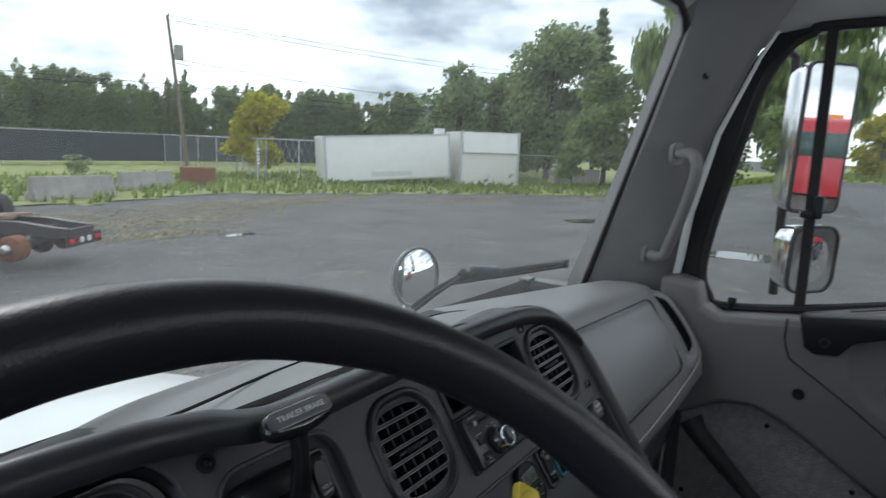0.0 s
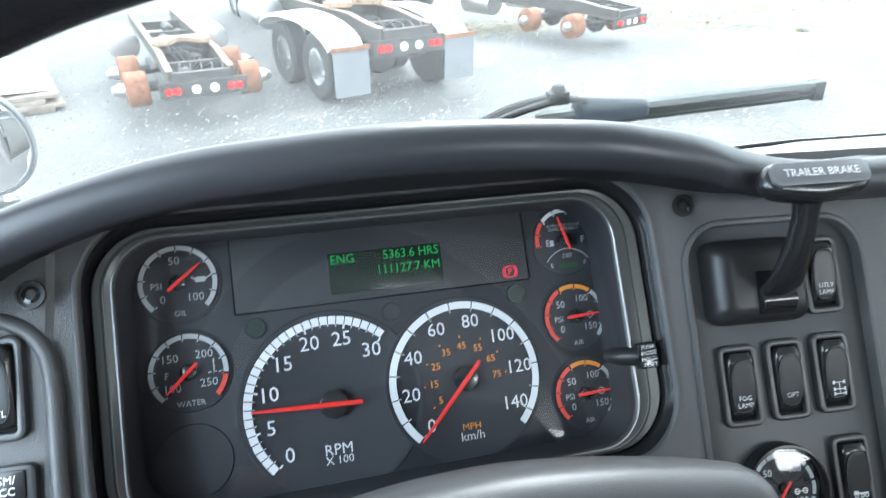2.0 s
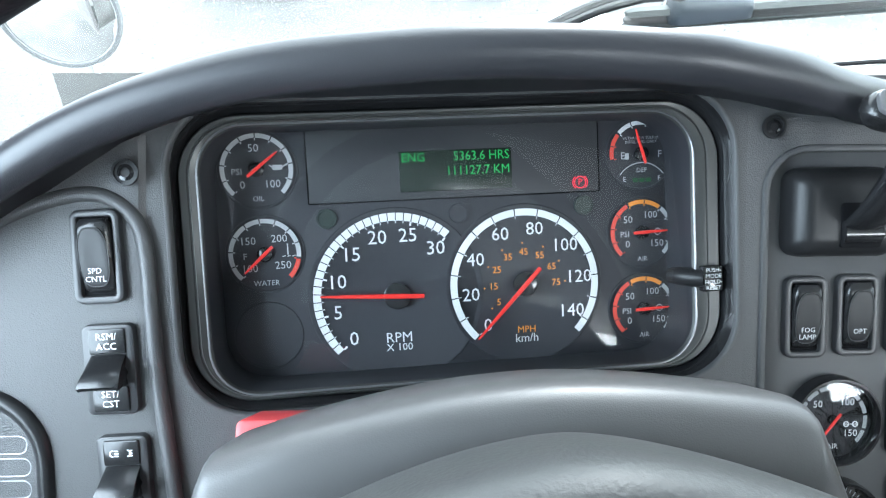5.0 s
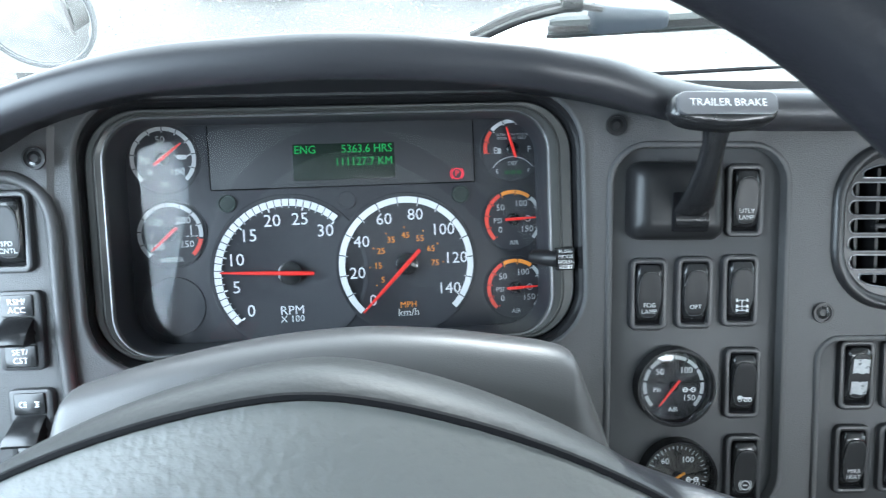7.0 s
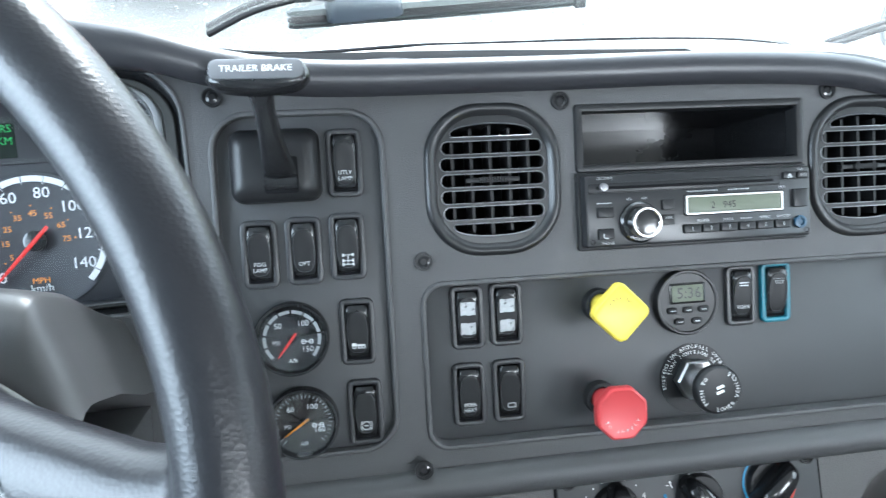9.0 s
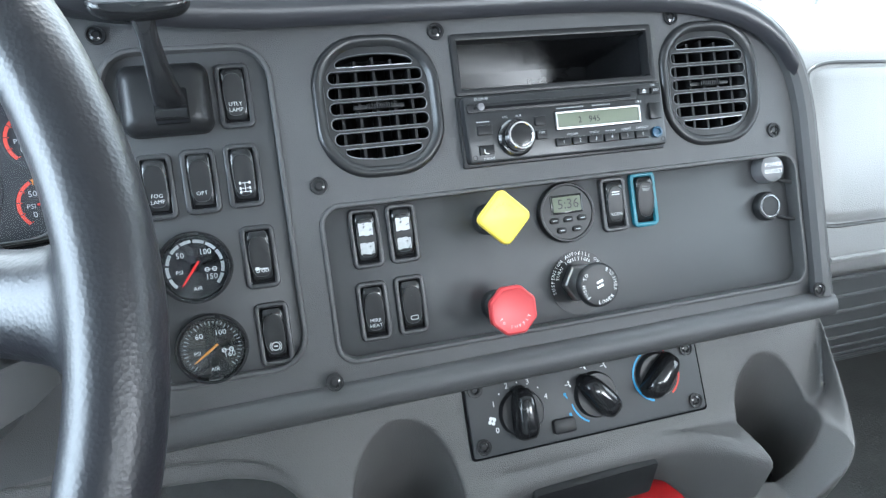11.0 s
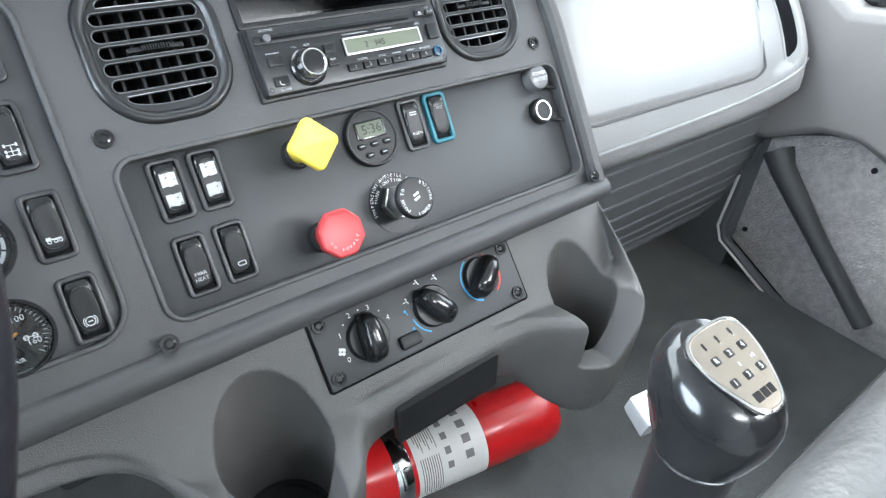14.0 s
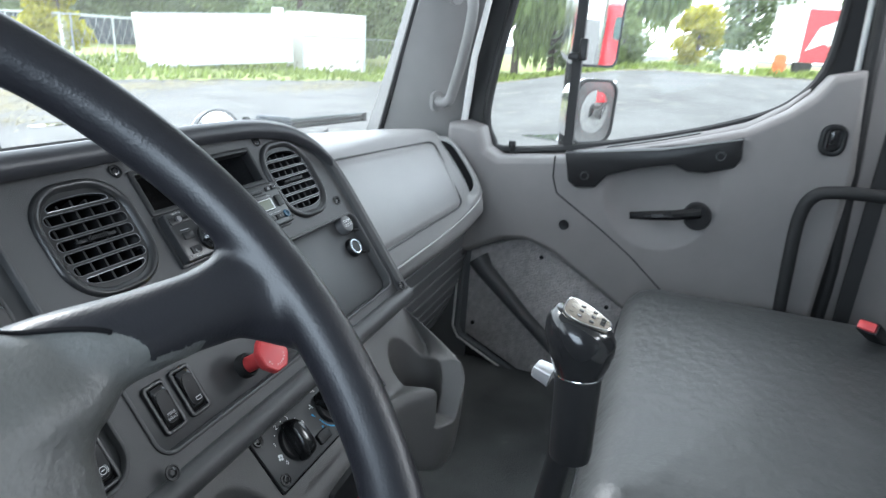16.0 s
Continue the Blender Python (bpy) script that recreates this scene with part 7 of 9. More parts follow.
for z, rx, ry, sh in ((0.005, 0.0225, 0.0225, 0), (0.016, 0.0265, 0.027, 0.0), (0.028, 0.0298, 0.031, 0.001), (0.038, 0.031, 0.033, 0.002), (0.046, 0.0302, 0.0325, 0.002), (0.053, 0.0275, 0.0295, 0.002), (0.058, 0.022, 0.024, 0.002), (0.0605, 0.013, 0.014, 0.002), (0.061, 0.003, 0.003, 0.002)):
    rings.append([GI @ GK @ Vector((rx * math.cos(a), ry * math.sin(a) + sh, z + 0.36 * ry * math.sin(a) * max(0, (z - 0.02) / 0.04))) for a in [2 * math.pi * i / 36 for i in range(36)]])
loft(bm, rings)
knob_ = part("knob", bm, GLOSS, gear, "gloss black knob")
bm = bmesh.new()
PLM = GI @ GK @ at(-0.001, -0.001, 0.0588, 20, -7, -4) @ Matrix.Diagonal((0.7, 0.74, 0.8, 1))
shape = [(0.024, 0.022), (0.026, 0.012), (0.023, -0.004), (0.014, -0.024), (0.006, -0.031), (-0.006, -0.031), (-0.014, -0.024), (-0.023, -0.004), (-0.026, 0.012), (-0.024, 0.022), (-0.014, 0.028), (0.014, 0.028)]
shape = [(p.x, p.y) for p in smooth_path([(x, y, 0) for x, y in shape], 3, True)]
loft(bm, [[PLM @ Vector((x * k, y * k, z)) for x, y in shape] for k, z in ((1.0, -0.006), (1.0, 0.003), (0.95, 0.0048), (0.9, 0.005))])
part("pattern_plate", bm, PALE, knob_, "pale metal plate with the shift pattern")
for txt, x, y in (("R", -0.013, 0.008), ("2", 0.0, 0.008), ("4", 0.013, 0.008), ("1", -0.013, -0.008), ("3", 0.0, -0.008), ("5", 0.013, -0.008)):
    bm = bmesh.new()
    slab(bm, 0.0062, 0.0056, 0.001, 0.0, 0.0002, 0.0001)
    bmesh.ops.transform(bm, matrix=PLM @ at(x, y, 0.0051), verts=bm.verts)
    part("key_mark", bm, BLACK, knob_)
    o = lettering("figure", txt, 0.005, PRINTW, knob_, 0, 0, 0)
    o.matrix_basis = PLM @ at(x, y, 0.0056)
for txt, x, y in (("7", 0.0, 0.0158), ("9", 0.013, 0.0158), ("8", 0.0, -0.0006), ("10", 0.013, -0.0006)):
    o = lettering("figure", txt, 0.0044, PRINTG, knob_, 0, 0, 0)
    o.matrix_basis = PLM @ at(x, y, 0.0054)
bm = bmesh.new()
tube(bm, [PLM @ Vector((x * 1.0, y * 1.0, 0.0035)) for x, y in shape], 0.0011, 6, loop=True)
part("plate_rim", bm, CHROME, knob_, "bright plate rim")
bm = bmesh.new()
for x, y, w_ in ((-0.006, -0.021, 0.006), (0.001, -0.021, 0.005), (0.007, -0.021, 0.004)):
    bar(bm, x - w_ / 2, y, x + w_ / 2, y, 0.006, 0.0)
for x in (-0.013, 0.0, 0.013):
    bar(bm, x, 0.016, x, 0.021, 0.0012, 0.0)
bmesh.ops.transform(bm, matrix=PLM @ at(0, 0, 0.0054), verts=bm.verts)
tagged(part("emblem", bm, BLACK, knob_), kind="stuff")
bm = bmesh.new()
slab(bm, 0.022, 0.016, 0.004, 0.004, 0.022, 0.003, taper=0.002)
bmesh.ops.transform(bm, matrix=GI @ Matrix.Translation((0.550, -0.457, 1.650)) @ pose(0, 0, 0, -78, 0, -8), verts=bm.verts)
part("range_selector", bm, principled("grey_lever", (0.42, 0.42, 0.43), 0.25, metal=0.6), gear, "grey range selector")

# ---- fire extinguisher on the floor ----
E0, E1 = Vector((0.505, -0.085, 1.142)), Vector((0.882, -0.150, 1.136))
ax = (E1 - E0).normalized()
EM = look(E0, E0 - ax)
ext = thing("fire_extinguisher", EM, "red fire extinguisher lying on the cab floor", "extinguisher")
L_ = (E1 - E0).length
bm = bmesh.new()
lathe(bm, [(0, -0.02), (0.03, -0.018), (0.046, -0.004), (0.052, 0.012), (0.0525, 0.03), (0.0525, L_ - 0.03), (0.05, L_ - 0.012), (0.043, L_ - 0.001), (0.036, L_ + 0.001), (0.0, L_ - 0.004)], 48)
part("cylinder", bm, FIRE, ext)
bm = bmesh.new()
lathe(bm, [(0.0531, 0.105), (0.0538, 0.106), (0.0538, 0.128), (0.0531, 0.129)], 48)
part("clamp_band", bm, CHROME, ext)
# paper label wrapped on top, with plain print
bm = bmesh.new()


def wrap(a, s, r=0.0530):
    return (r * math.cos(radians(a)), r * math.sin(radians(a)), s)


up_local = EM.inverted().to_3x3() @ Vector((0, -0.55, 0.83))
A_UP = math.degrees(math.atan2(up_local.y, up_local.x))
surface(bm, [[wrap(A_UP + a, s) for s in (0.135, 0.19, 0.245)] for a in range(-88, 89, 8)])
lab = part("paper_label", bm, PAPER, ext, "white printed instruction label")
bm = bmesh.new()
for k in range(4):
    a0 = -56 + 24 * k
    surface(bm, [[wrap(A_UP + a0 + 13 * i / 5, s, 0.0532) for s in (0.210, 0.223)] for i in range(6)])
for k in range(5):
    a0 = -66 + 22 * k
    surface(bm, [[wrap(A_UP + a0 + 11 * i / 4, s, 0.0532) for s in (0.181, 0.19)] for i in range(5)])
for k in range(9):
    s0 = 0.142 + 0.0035 * k
    surface(bm, [[wrap(A_UP - 80 + (60 + 8 * (k % 3)) * i / 10, s, 0.0532) for s in (s0, s0 + 0.0014)] for i in range(11)])
    surface(bm, [[wrap(A_UP + 5 + (58 + 9 * (k % 2)) * i / 10, s, 0.0532) for s in (s0, s0 + 0.0014)] for i in range(11)])
tagged(part("label_print", bm, principled("label_ink", (0.2, 0.19, 0.19), 0.5), lab), kind="stuff")

# pedal seen under the column, floor duct
pedal = thing("pedal", at(0.292, 0.02, 1.33, 55), "black ribbed foot pedal", "pedal")
bm = bmesh.new()
slab(bm, 0.07, 0.11, 0.01, -0.008, 0.0, 0.003)
part("pad", bm, RUBBER, pedal)
for k in range(6):
    bm = bmesh.new()
    slab(bm, 0.006, 0.09, 0.002, 0.0, 0.003, 0.001, -0.025 + 0.01 * k, 0)
    part("rib", bm, RUBBER, pedal)
bm = bmesh.new()
tube(bm, [(0, 0, -0.006), (0, 0.05, -0.03), (0, 0.12, -0.12)], 0.009, 8)
part("arm", bm, BLACK, pedal)

# a curled dead leaf lying at the foot of the windscreen
leaf = thing("dead_leaf", at(1.45, 0.333, 1.665, 0, 0, 20), "small dark curled dead leaf at the windscreen foot", "leaf")
bm = bmesh.new()
rings = []
for k in range(9):
    f = k / 8
    hw = 0.011 * math.sin(math.pi * min(0.98, f + 0.06)) * (1 + 0.4 * math.sin(f * 17))
    c = Vector((-0.03 + 0.06 * f, 0.004 * math.sin(f * 5), 0.012 + 0.02 * f * f))
    rings.append([c + Vector((0, -hw, hw * 0.9)), c, c + Vector((0, hw, hw * 0.7)), c + Vector((0, hw, hw * 0.7 - 0.001)), c + Vector((0, 0, -0.001)), c + Vector((0, -hw, hw * 0.9 - 0.001))])
loft(bm, rings)
part("blade", bm, RUBBER, leaf)
bm = bmesh.new()
tube(bm, [(-0.03, 0, 0.011), (-0.024, 0, 0.004), (-0.018, 0.002, -0.004)], 0.0012, 6)
part("stem", bm, RUBBER, leaf)
# ---- outside of the truck: bonnet, mirrors, wipers ----
bm = bmesh.new()
rows = []
for j in range(15):
    y = 0.47 + 1.45 * j / 14
    row = []
    for i in range(25):
        s = -1 + 2 * i / 24
        hw = 0.86 - 0.12 * (j / 14)
        x = CAB_MID + s * hw
        z = 1.447 - 0.20 * (j / 14) ** 1.3 - 0.30 * abs(s) ** 3.2 - 0.02 * math.exp(-((abs(s) - 0.55) / 0.06) ** 2)
        row.append((x, y, z))
    rows.append(row)
loft(bm, [r + [(p[0], p[1], p[2] - 0.3) for p in reversed(r)] for r in rows])
bonnet = solo("truck_bonnet", bm, WHITEP, Matrix(), "white sloping truck bonnet", "bonnet", angle=50)
bm = bmesh.new()
rows = []
for i in range(25):
    x = CAB_L + 0.02 + 1.96 * i / 24
    rows.append([(x, screen_base(x) + 0.0, 1.64), (x, screen_base(x) + 0.06, 1.628), (x, screen_base(x) + 0.10, 1.60), (x, screen_base(x) + 0.10, 1.5), (x, screen_base(x), 1.5)])
loft(bm, rows)
part("cowl_grille", bm, RUBBER, bonnet, "black cowl strip at the windscreen foot")


def wiper(pivot, tip, back, label):
    t = thing("windscreen_wiper", Matrix.Translation(pivot), label, "wiper", "windscreen wipers")
    P, T, B = Vector((0, 0, 0)), Vector(tip) - Vector(pivot), Vector(back) - Vector(pivot)
    d = (T - P).normalized()
    bm = bmesh.new()
    up = Vector((0, -0.35, 0.94))
    s = d.cross(up).normalized()
    for name, off, w_, h_, mat in (("spoiler", 0.009, 0.007, 0.0055, WIPERG), ("rail", 0.0005, 0.010, 0.0032, RUBBER), ("rib", -0.0055, 0.006, 0.0022, WIPERG), ("lip", -0.011, 0.0035, 0.0045, RUBBER)):
        rings = []
        for k, f in ((-0.33, 0.5), (-0.3, 1.0), (0.3, 1.1), (0.85, 0.9), (0.985, 0.75), (1.0, 0.5)):
            c = P + (T - P) * k + up * off
            rings.append([c - s * w_ * f, c - s * w_ * f * 0.5 + up * h_ * f, c + s * w_ * f * 0.5 + up * h_ * f, c + s * w_ * f, c - up * h_ * f])
        loft(bm, rings)
        part(name, bm, mat, t)
        bm = bmesh.new()
    box(bm, -0.007, 0.007, -0.009, 0.009, -0.012, 0.012, Matrix.Translation(P + (T - P) * 0.985) @ d.to_track_quat("X", "Z").to_matrix().to_4x4())
    part("end_cap", bm, RUBBER, t)
    # domed clip with three dimples
    cm = Matrix.Translation(P + up * 0.004) @ d.to_track_quat("X", "Z").to_matrix().to_4x4()
    bm = bmesh.new()
    rings = []
    for z, k in ((-0.006, 1.0), (0.006, 1.0), (0.013, 0.93), (0.018, 0.8), (0.0205, 0.6), (0.0212, 0.2)):
        rings.append([cm @ Vector((x * (0.7 + 0.3 * k), y * k, z * (1 - 0.25 * x / 0.05))) for x, y in rrect(0.1, 0.036, 0.016)])
    loft(bm, rings)
    clip = part("clip", bm, WIPERC, t)
    for k in (-0.022, -0.004, 0.016):
        bm = bmesh.new()
        lathe(bm, [(0.0042, -0.001), (0.0042, 0.0012), (0.003, 0.0016), (0, 0.0012)], 10, cm @ at(k, -0.010, 0.0155, 38))
        part("dimple", bm, RUBBER, clip)
    joint = B.lerp(P, 0.6) + up * 0.036
    for off in (-0.006, 0.006):
        bm = bmesh.new()
        tube(bm, smooth_path([B + s * off, B.lerp(P, 0.3) + up * 0.026 + s * off, joint + s * off * 0.6], 5), 0.0048, 8)
        part("arm_bar", bm, RUBBER, t)
    bm = bmesh.new()
    box(bm, -0.012, 0.012, -0.008, 0.008, -0.006, 0.008, Matrix.Translation(joint) @ d.to_track_quat("X", "Z").to_matrix().to_4x4())
    lathe(bm, [(0.009, 0.004), (0.0085, 0.012), (0.006, 0.016), (0, 0.017)], 12, Matrix.Translation(joint))
    part("arm_joint", bm, RUBBER, t)
    bm = bmesh.new()
    tube(bm, smooth_path([joint, joint.lerp(P, 0.5) + up * 0.008, P + up * 0.014 - d * 0.03], 5), 0.0042, 8)
    part("arm_tip", bm, RUBBER, t)


WIPERG = principled("wiper_spoiler", (0.04, 0.05, 0.05), 0.4, vary=0.15)
WIPERC = principled("wiper_clip", (0.03, 0.04, 0.052), 0.42, vary=0.1)
wiper((0.36, 0.392, 1.738), (0.657, 0.408, 1.753), (0.166, 0.365, 1.728), "black windscreen wiper with a blue-grey clip")
wiper((1.345, 0.415, 1.709), (1.634, 0.316, 1.716), (1.10, 0.46, 1.66), "black windscreen wiper with a blue-grey clip")


RIMG = principled("mirror_rim_grey", (0.09, 0.095, 0.1), 0.35, vary=0.1)


def fender_mirror(x, y, z, face, label):
    t = thing("fender_mirror", at(x, y, z), label, "mirror", "round fender mirrors")
    n = Vector(face).normalized()
    m = look((0, 0, 0), -n) @ Matrix.Scale(0.93, 4)
    bm = bmesh.new()
    lathe(bm, [(0.0, 0.028), (0.04, 0.0255), (0.08, 0.018), (0.105, 0.008), (0.112, 0.004)], 40, m)
    part("mirror_glass", bm, MIRROR, t, "convex mirror glass")
    bm = bmesh.new()
    lathe(bm, [(0.110, 0.006), (0.117, 0.007), (0.1195, 0.0), (0.110, -0.025), (0.08, -0.055), (0.03, -0.07), (0, -0.072)], 40, m)
    part("mirror_shell", bm, STEEL, t)
    bm = bmesh.new()
    lathe(bm, [(0.1105, 0.004), (0.1125, 0.0095), (0.1180, 0.0100), (0.1210, 0.004), (0.1200, -0.004)], 40, m)
    part("mirror_rim", bm, RIMG, t, "dark grey rim")
    bm = bmesh.new()
    tube(bm, [(0, 0.05, -0.05), (0.0, 0.05, -0.16), (-0.06 if x > 0.6 else 0.06, 0.08, -0.38)], 0.011, 10)
    part("stalk", bm, CHROME, t)


fender_mirror(1.745, 0.933, 1.562, (-0.15, -0.98, 0.05), "round convex chrome mirror on the bonnet side")
fender_mirror(-0.66, 0.88, 1.59, (0.12, -0.98, -0.03), "round convex chrome mirror on the bonnet side")

# side mirror on its tube
sm = thing("side_mirror", at(2.12, -0.24, 1.6), "tall chrome side mirror with a convex mirror below", "mirror")
MI = sm.matrix_basis.inverted()
bm = bmesh.new()
tube(bm, [MI @ Vector(p) for p in ((1.66, 0.0, 2.33), (2.0, -0.12, 2.36), (2.13, -0.15, 2.34), (2.14, -0.16, 2.1), (2.14, -0.17, 1.62))], 0.0135, 10)
part("bracket", bm, BLACK, sm)


def mirror_head(cx, cy, cz, w_, h_, r_, face, convex):
    n = Vector(face).normalized()
    m = MI @ look((cx, cy, cz), Vector((cx, cy, cz)) - n)
    bm = bmesh.new()
    loft(bm, [[m @ Vector((x, y, z)) for x, y in rrect(w_ * k, h_ * k2, r_, 0, 0, 6)] for k, k2, z in ((0.55, 0.75, -0.09), (0.85, 0.93, -0.07), (0.98, 0.99, -0.03), (1.0, 1.0, 0.0), (0.98, 0.99, 0.006))])
    shell = part("mirror_shell", bm, CHROME, sm, "chromed mirror shell")
    bm = bmesh.new()
    frame_rr(bm, w_ * 1.01, h_ * 1.01, r_, 0.009, 0.0, 0.011, 0.003, m=m)
    part("mirror_rim", bm, RUBBER, shell)
    bm = bmesh.new()
    rows = []
    for i in range(9):
        rows.append([m @ Vector((w_ * 0.47 * (-1 + i / 4), h_ * 0.485 * (-1 + j / 4), 0.0085 - convex * ((-1 + i / 4) ** 2 + (-1 + j / 4) ** 2))) for j in range(9)])
    surface(bm, rows)
    part("mirror_glass", bm, MIRROR, shell)


mirror_head(2.12, -0.245, 2.10, 0.19, 0.43, 0.03, (-0.62, -0.78, -0.03), 0.0)
mirror_head(2.12, -0.26, 1.745, 0.18, 0.205, 0.05, (-0.62, -0.78, -0.03), 0.005)
# ---- the yard outside ----
ASPH = principled("asphalt", (0.108, 0.107, 0.104), 0.85, vary=0.32, vscale=0.5, grain=1.0, gscale=28, rvary=0.15, spec=0.35, stain=((0.17, 0.16, 0.14), 0.9, 0.58))
GRASS = principled("grass", (0.235, 0.27, 0.08), 0.9, vary=0.45, vscale=1.2, grain=1.0, gscale=25, stain=((0.3, 0.26, 0.12), 0.6, 0.55))
CONC = principled("concrete", (0.33, 0.315, 0.295), 0.85, vary=0.2, vscale=3, grain=0.8, gscale=60, stain=((0.2, 0.19, 0.17), 4.0, 0.62))
RUST = principled("rust", (0.2, 0.085, 0.045), 0.85, vary=0.45, vscale=9, grain=1.0, gscale=60, stain=((0.3, 0.22, 0.16), 14.0, 0.6))
DUSTR = principled("dusty_rust", (0.3, 0.21, 0.15), 0.85, vary=0.35, vscale=9, grain=1.0, gscale=60, stain=((0.12, 0.06, 0.035), 9.0, 0.55))
IRON = principled("dirty_iron", (0.045, 0.042, 0.039), 0.7, vary=0.4, vscale=8, grain=0.8, gscale=60)
TYRE = principled("tyre", (0.03, 0.03, 0.03), 0.8, vary=0.3, grain=0.6, gscale=80)
BODYW = principled("white_body", (0.75, 0.75, 0.74), 0.4, vary=0.06, vscale=2, stain=((0.4, 0.36, 0.3), 2.2, 0.68))
BODYR = principled("red_body", (0.5, 0.02, 0.03), 0.3, vary=0.1, coat=0.4)
POLEW = principled("pole_wood", (0.2, 0.17, 0.14), 0.85, vary=0.3, vscale=5, grain=0.8, gscale=60)
GALV = principled("galvanised", (0.5, 0.52, 0.53), 0.4, metal=0.7, vary=0.1)
LAMPG = principled("lamp_lens_red", (0.5, 0.02, 0.02), 0.2, vary=0.05)
WINDOWD = principled("dark_glass", (0.05, 0.09, 0.08), 0.08, vary=0.2)
PUDDLE = principled("water", (0.06, 0.065, 0.07), 0.03, vary=0.1, rvary=0)


def leaf_mat(name, col, vary=0.4, through_=0.62):
    m = principled(name, col, 0.7, vary=0.1, rvary=0)
    n, l = m.node_tree.nodes, m.node_tree.links
    geo = n.new("ShaderNodeNewGeometry")
    hs = n.new("ShaderNodeHueSaturation")
    mr = n.new("ShaderNodeMapRange")
    mr.inputs["To Min"].default_value, mr.inputs["To Max"].default_value = 1 - vary, 1 + vary
    l.new(geo.outputs["Random Per Island"], mr.inputs["Value"])
    l.new(mr.outputs["Result"], hs.inputs["Value"])
    b = n["Principled BSDF"]
    src = b.inputs["Base Color"].links[0].from_socket
    l.new(src, hs.inputs["Color"])
    l.new(hs.outputs["Color"], b.inputs["Base Color"])
    tl, mx = n.new("ShaderNodeBsdfTranslucent"), n.new("ShaderNodeMixShader")
    mx.inputs["Fac"].default_value = through_
    l.new(hs.outputs["Color"], tl.inputs["Color"])
    l.new(b.outputs["BSDF"], mx.inputs[1])
    l.new(tl.outputs["BSDF"], mx.inputs[2])
    l.new(mx.outputs["Shader"], n["Material Output"].inputs["Surface"])
    return m


LEAF = leaf_mat("leaves_green", (0.27, 0.335, 0.165))
LEAFD = leaf_mat("leaves_dark", (0.235, 0.295, 0.16))
LEAFY = leaf_mat("leaves_yellow", (0.42, 0.4, 0.04))
LEAFL = leaf_mat("leaves_light", (0.24, 0.31, 0.12))
BARK = principled("bark", (0.12, 0.1, 0.08), 0.9, vary=0.3, vscale=8, grain=0.8, gscale=40)


def ease(t):
    t = min(1.0, max(0.0, t))
    return t * t * (3 - 2 * t)


def rise(x, y):
    """The yard climbs gently on the passenger side."""
    return 1.55 * ease((x - 9) / 21) * ease((12 - y) / 12)


def ground_z(x, y):
    return GROUND_Z + rise(x, y) + 0.025 * noise.noise((x * 0.2, y * 0.2, 3))


bm = bmesh.new()
xs = [-900, -400, -200, -100, -60] + [-40 + 1.25 * i for i in range(97)] + [100, 130, 200, 400, 900]
ys = [-900, -400, -200, -100, -60] + [-40 + 1.25 * i for i in range(89)] + [80, 100, 150, 250, 500, 900]
surface(bm, [[(x, y, ground_z(x, y)) for y in ys] for x in xs])
solo("ground", bm, ASPH, Matrix(), "wet grey asphalt and gravel yard", "ground", kind="structure")


EDGE_G = [(-80, 26), (-10, 23), (3, 21.5), (8.1, 20.6), (10.5, 20.4), (15.5, 21.8), (21.1, 18.9), (28.4, 15.2), (33, 11.5), (34.5, 6), (31.5, 1), (31.5, -4), (33, -12), (36, -80)]


def is_grass(x, y):
    if x < 33:
        e = lerp_table(x, [(a, b) for a, b in EDGE_G[:9]])[0] if x > -80 else 26
        if y > e + 0.5 * noise.noise((x * 0.7, y * 0.7, 1)):
            return True
    if y < 13:
        ex = lerp_table(-y, [(-13, 33.0), (-6, 34.5), (-1, 31.5), (4, 31.5), (12, 33), (80, 36)])[0]
        return x > ex + 0.5 * noise.noise((x * 0.7, y * 0.7, 1))
    return x >= 33


bm = bmesh.new()
gx = [-80 + 2.5 * i for i in range(32)] + [0 + 0.8 * i for i in range(75)] + [60 + 4 * i for i in range(20)]
gy = [-80 + 2.5 * i for i in range(24)] + [-20 + 0.8 * i for i in range(85)] + [48 + 4 * i for i in range(20)]
cache = {}
for i in range(len(gx) - 1):
    for j in range(len(gy) - 1):
        if is_grass((gx[i] + gx[i + 1]) / 2, (gy[j] + gy[j + 1]) / 2):
            vs = []
            for a, b in ((i, j), (i + 1, j), (i + 1, j + 1), (i, j + 1)):
                if (a, b) not in cache:
                    cache[(a, b)] = bm.verts.new((gx[a], gy[b], ground_z(gx[a], gy[b]) + 0.03 + 0.04 * noise.noise((gx[a], gy[b], 7))))
                vs.append(cache[(a, b)])
            bm.faces.new(vs)
solo("grass_ground", bm, GRASS, Matrix(), "rough yellow-green grass verge round the yard", "grass", kind="structure")

rng = random.Random(5)
verts, faces = [], []
spots = 0
while spots < 5200:
    x, y = rng.uniform(2, 46), rng.uniform(-10, 34)
    if not is_grass(x, y) or (x * x + y * y) > 47 ** 2:
        continue
    spots += 1
    z = ground_z(x, y)
    h0 = rng.uniform(0.12, 0.4)
    for k in range(3):
        a = rng.uniform(0, 6.28)
        w_ = rng.uniform(0.05, 0.13)
        dx, dy = math.cos(a) * w_, math.sin(a) * w_
        lx, ly = rng.uniform(-0.15, 0.15), rng.uniform(-0.15, 0.15)
        n0 = len(verts)
        verts += [(x - dx, y - dy, z), (x + dx, y + dy, z), (x + lx, y + ly, z + h0 * rng.uniform(0.7, 1.2))]
        faces.append((n0, n0 + 1, n0 + 2))
me = bpy.data.meshes.new("grass_tufts")
me.from_pydata(verts, [], faces)
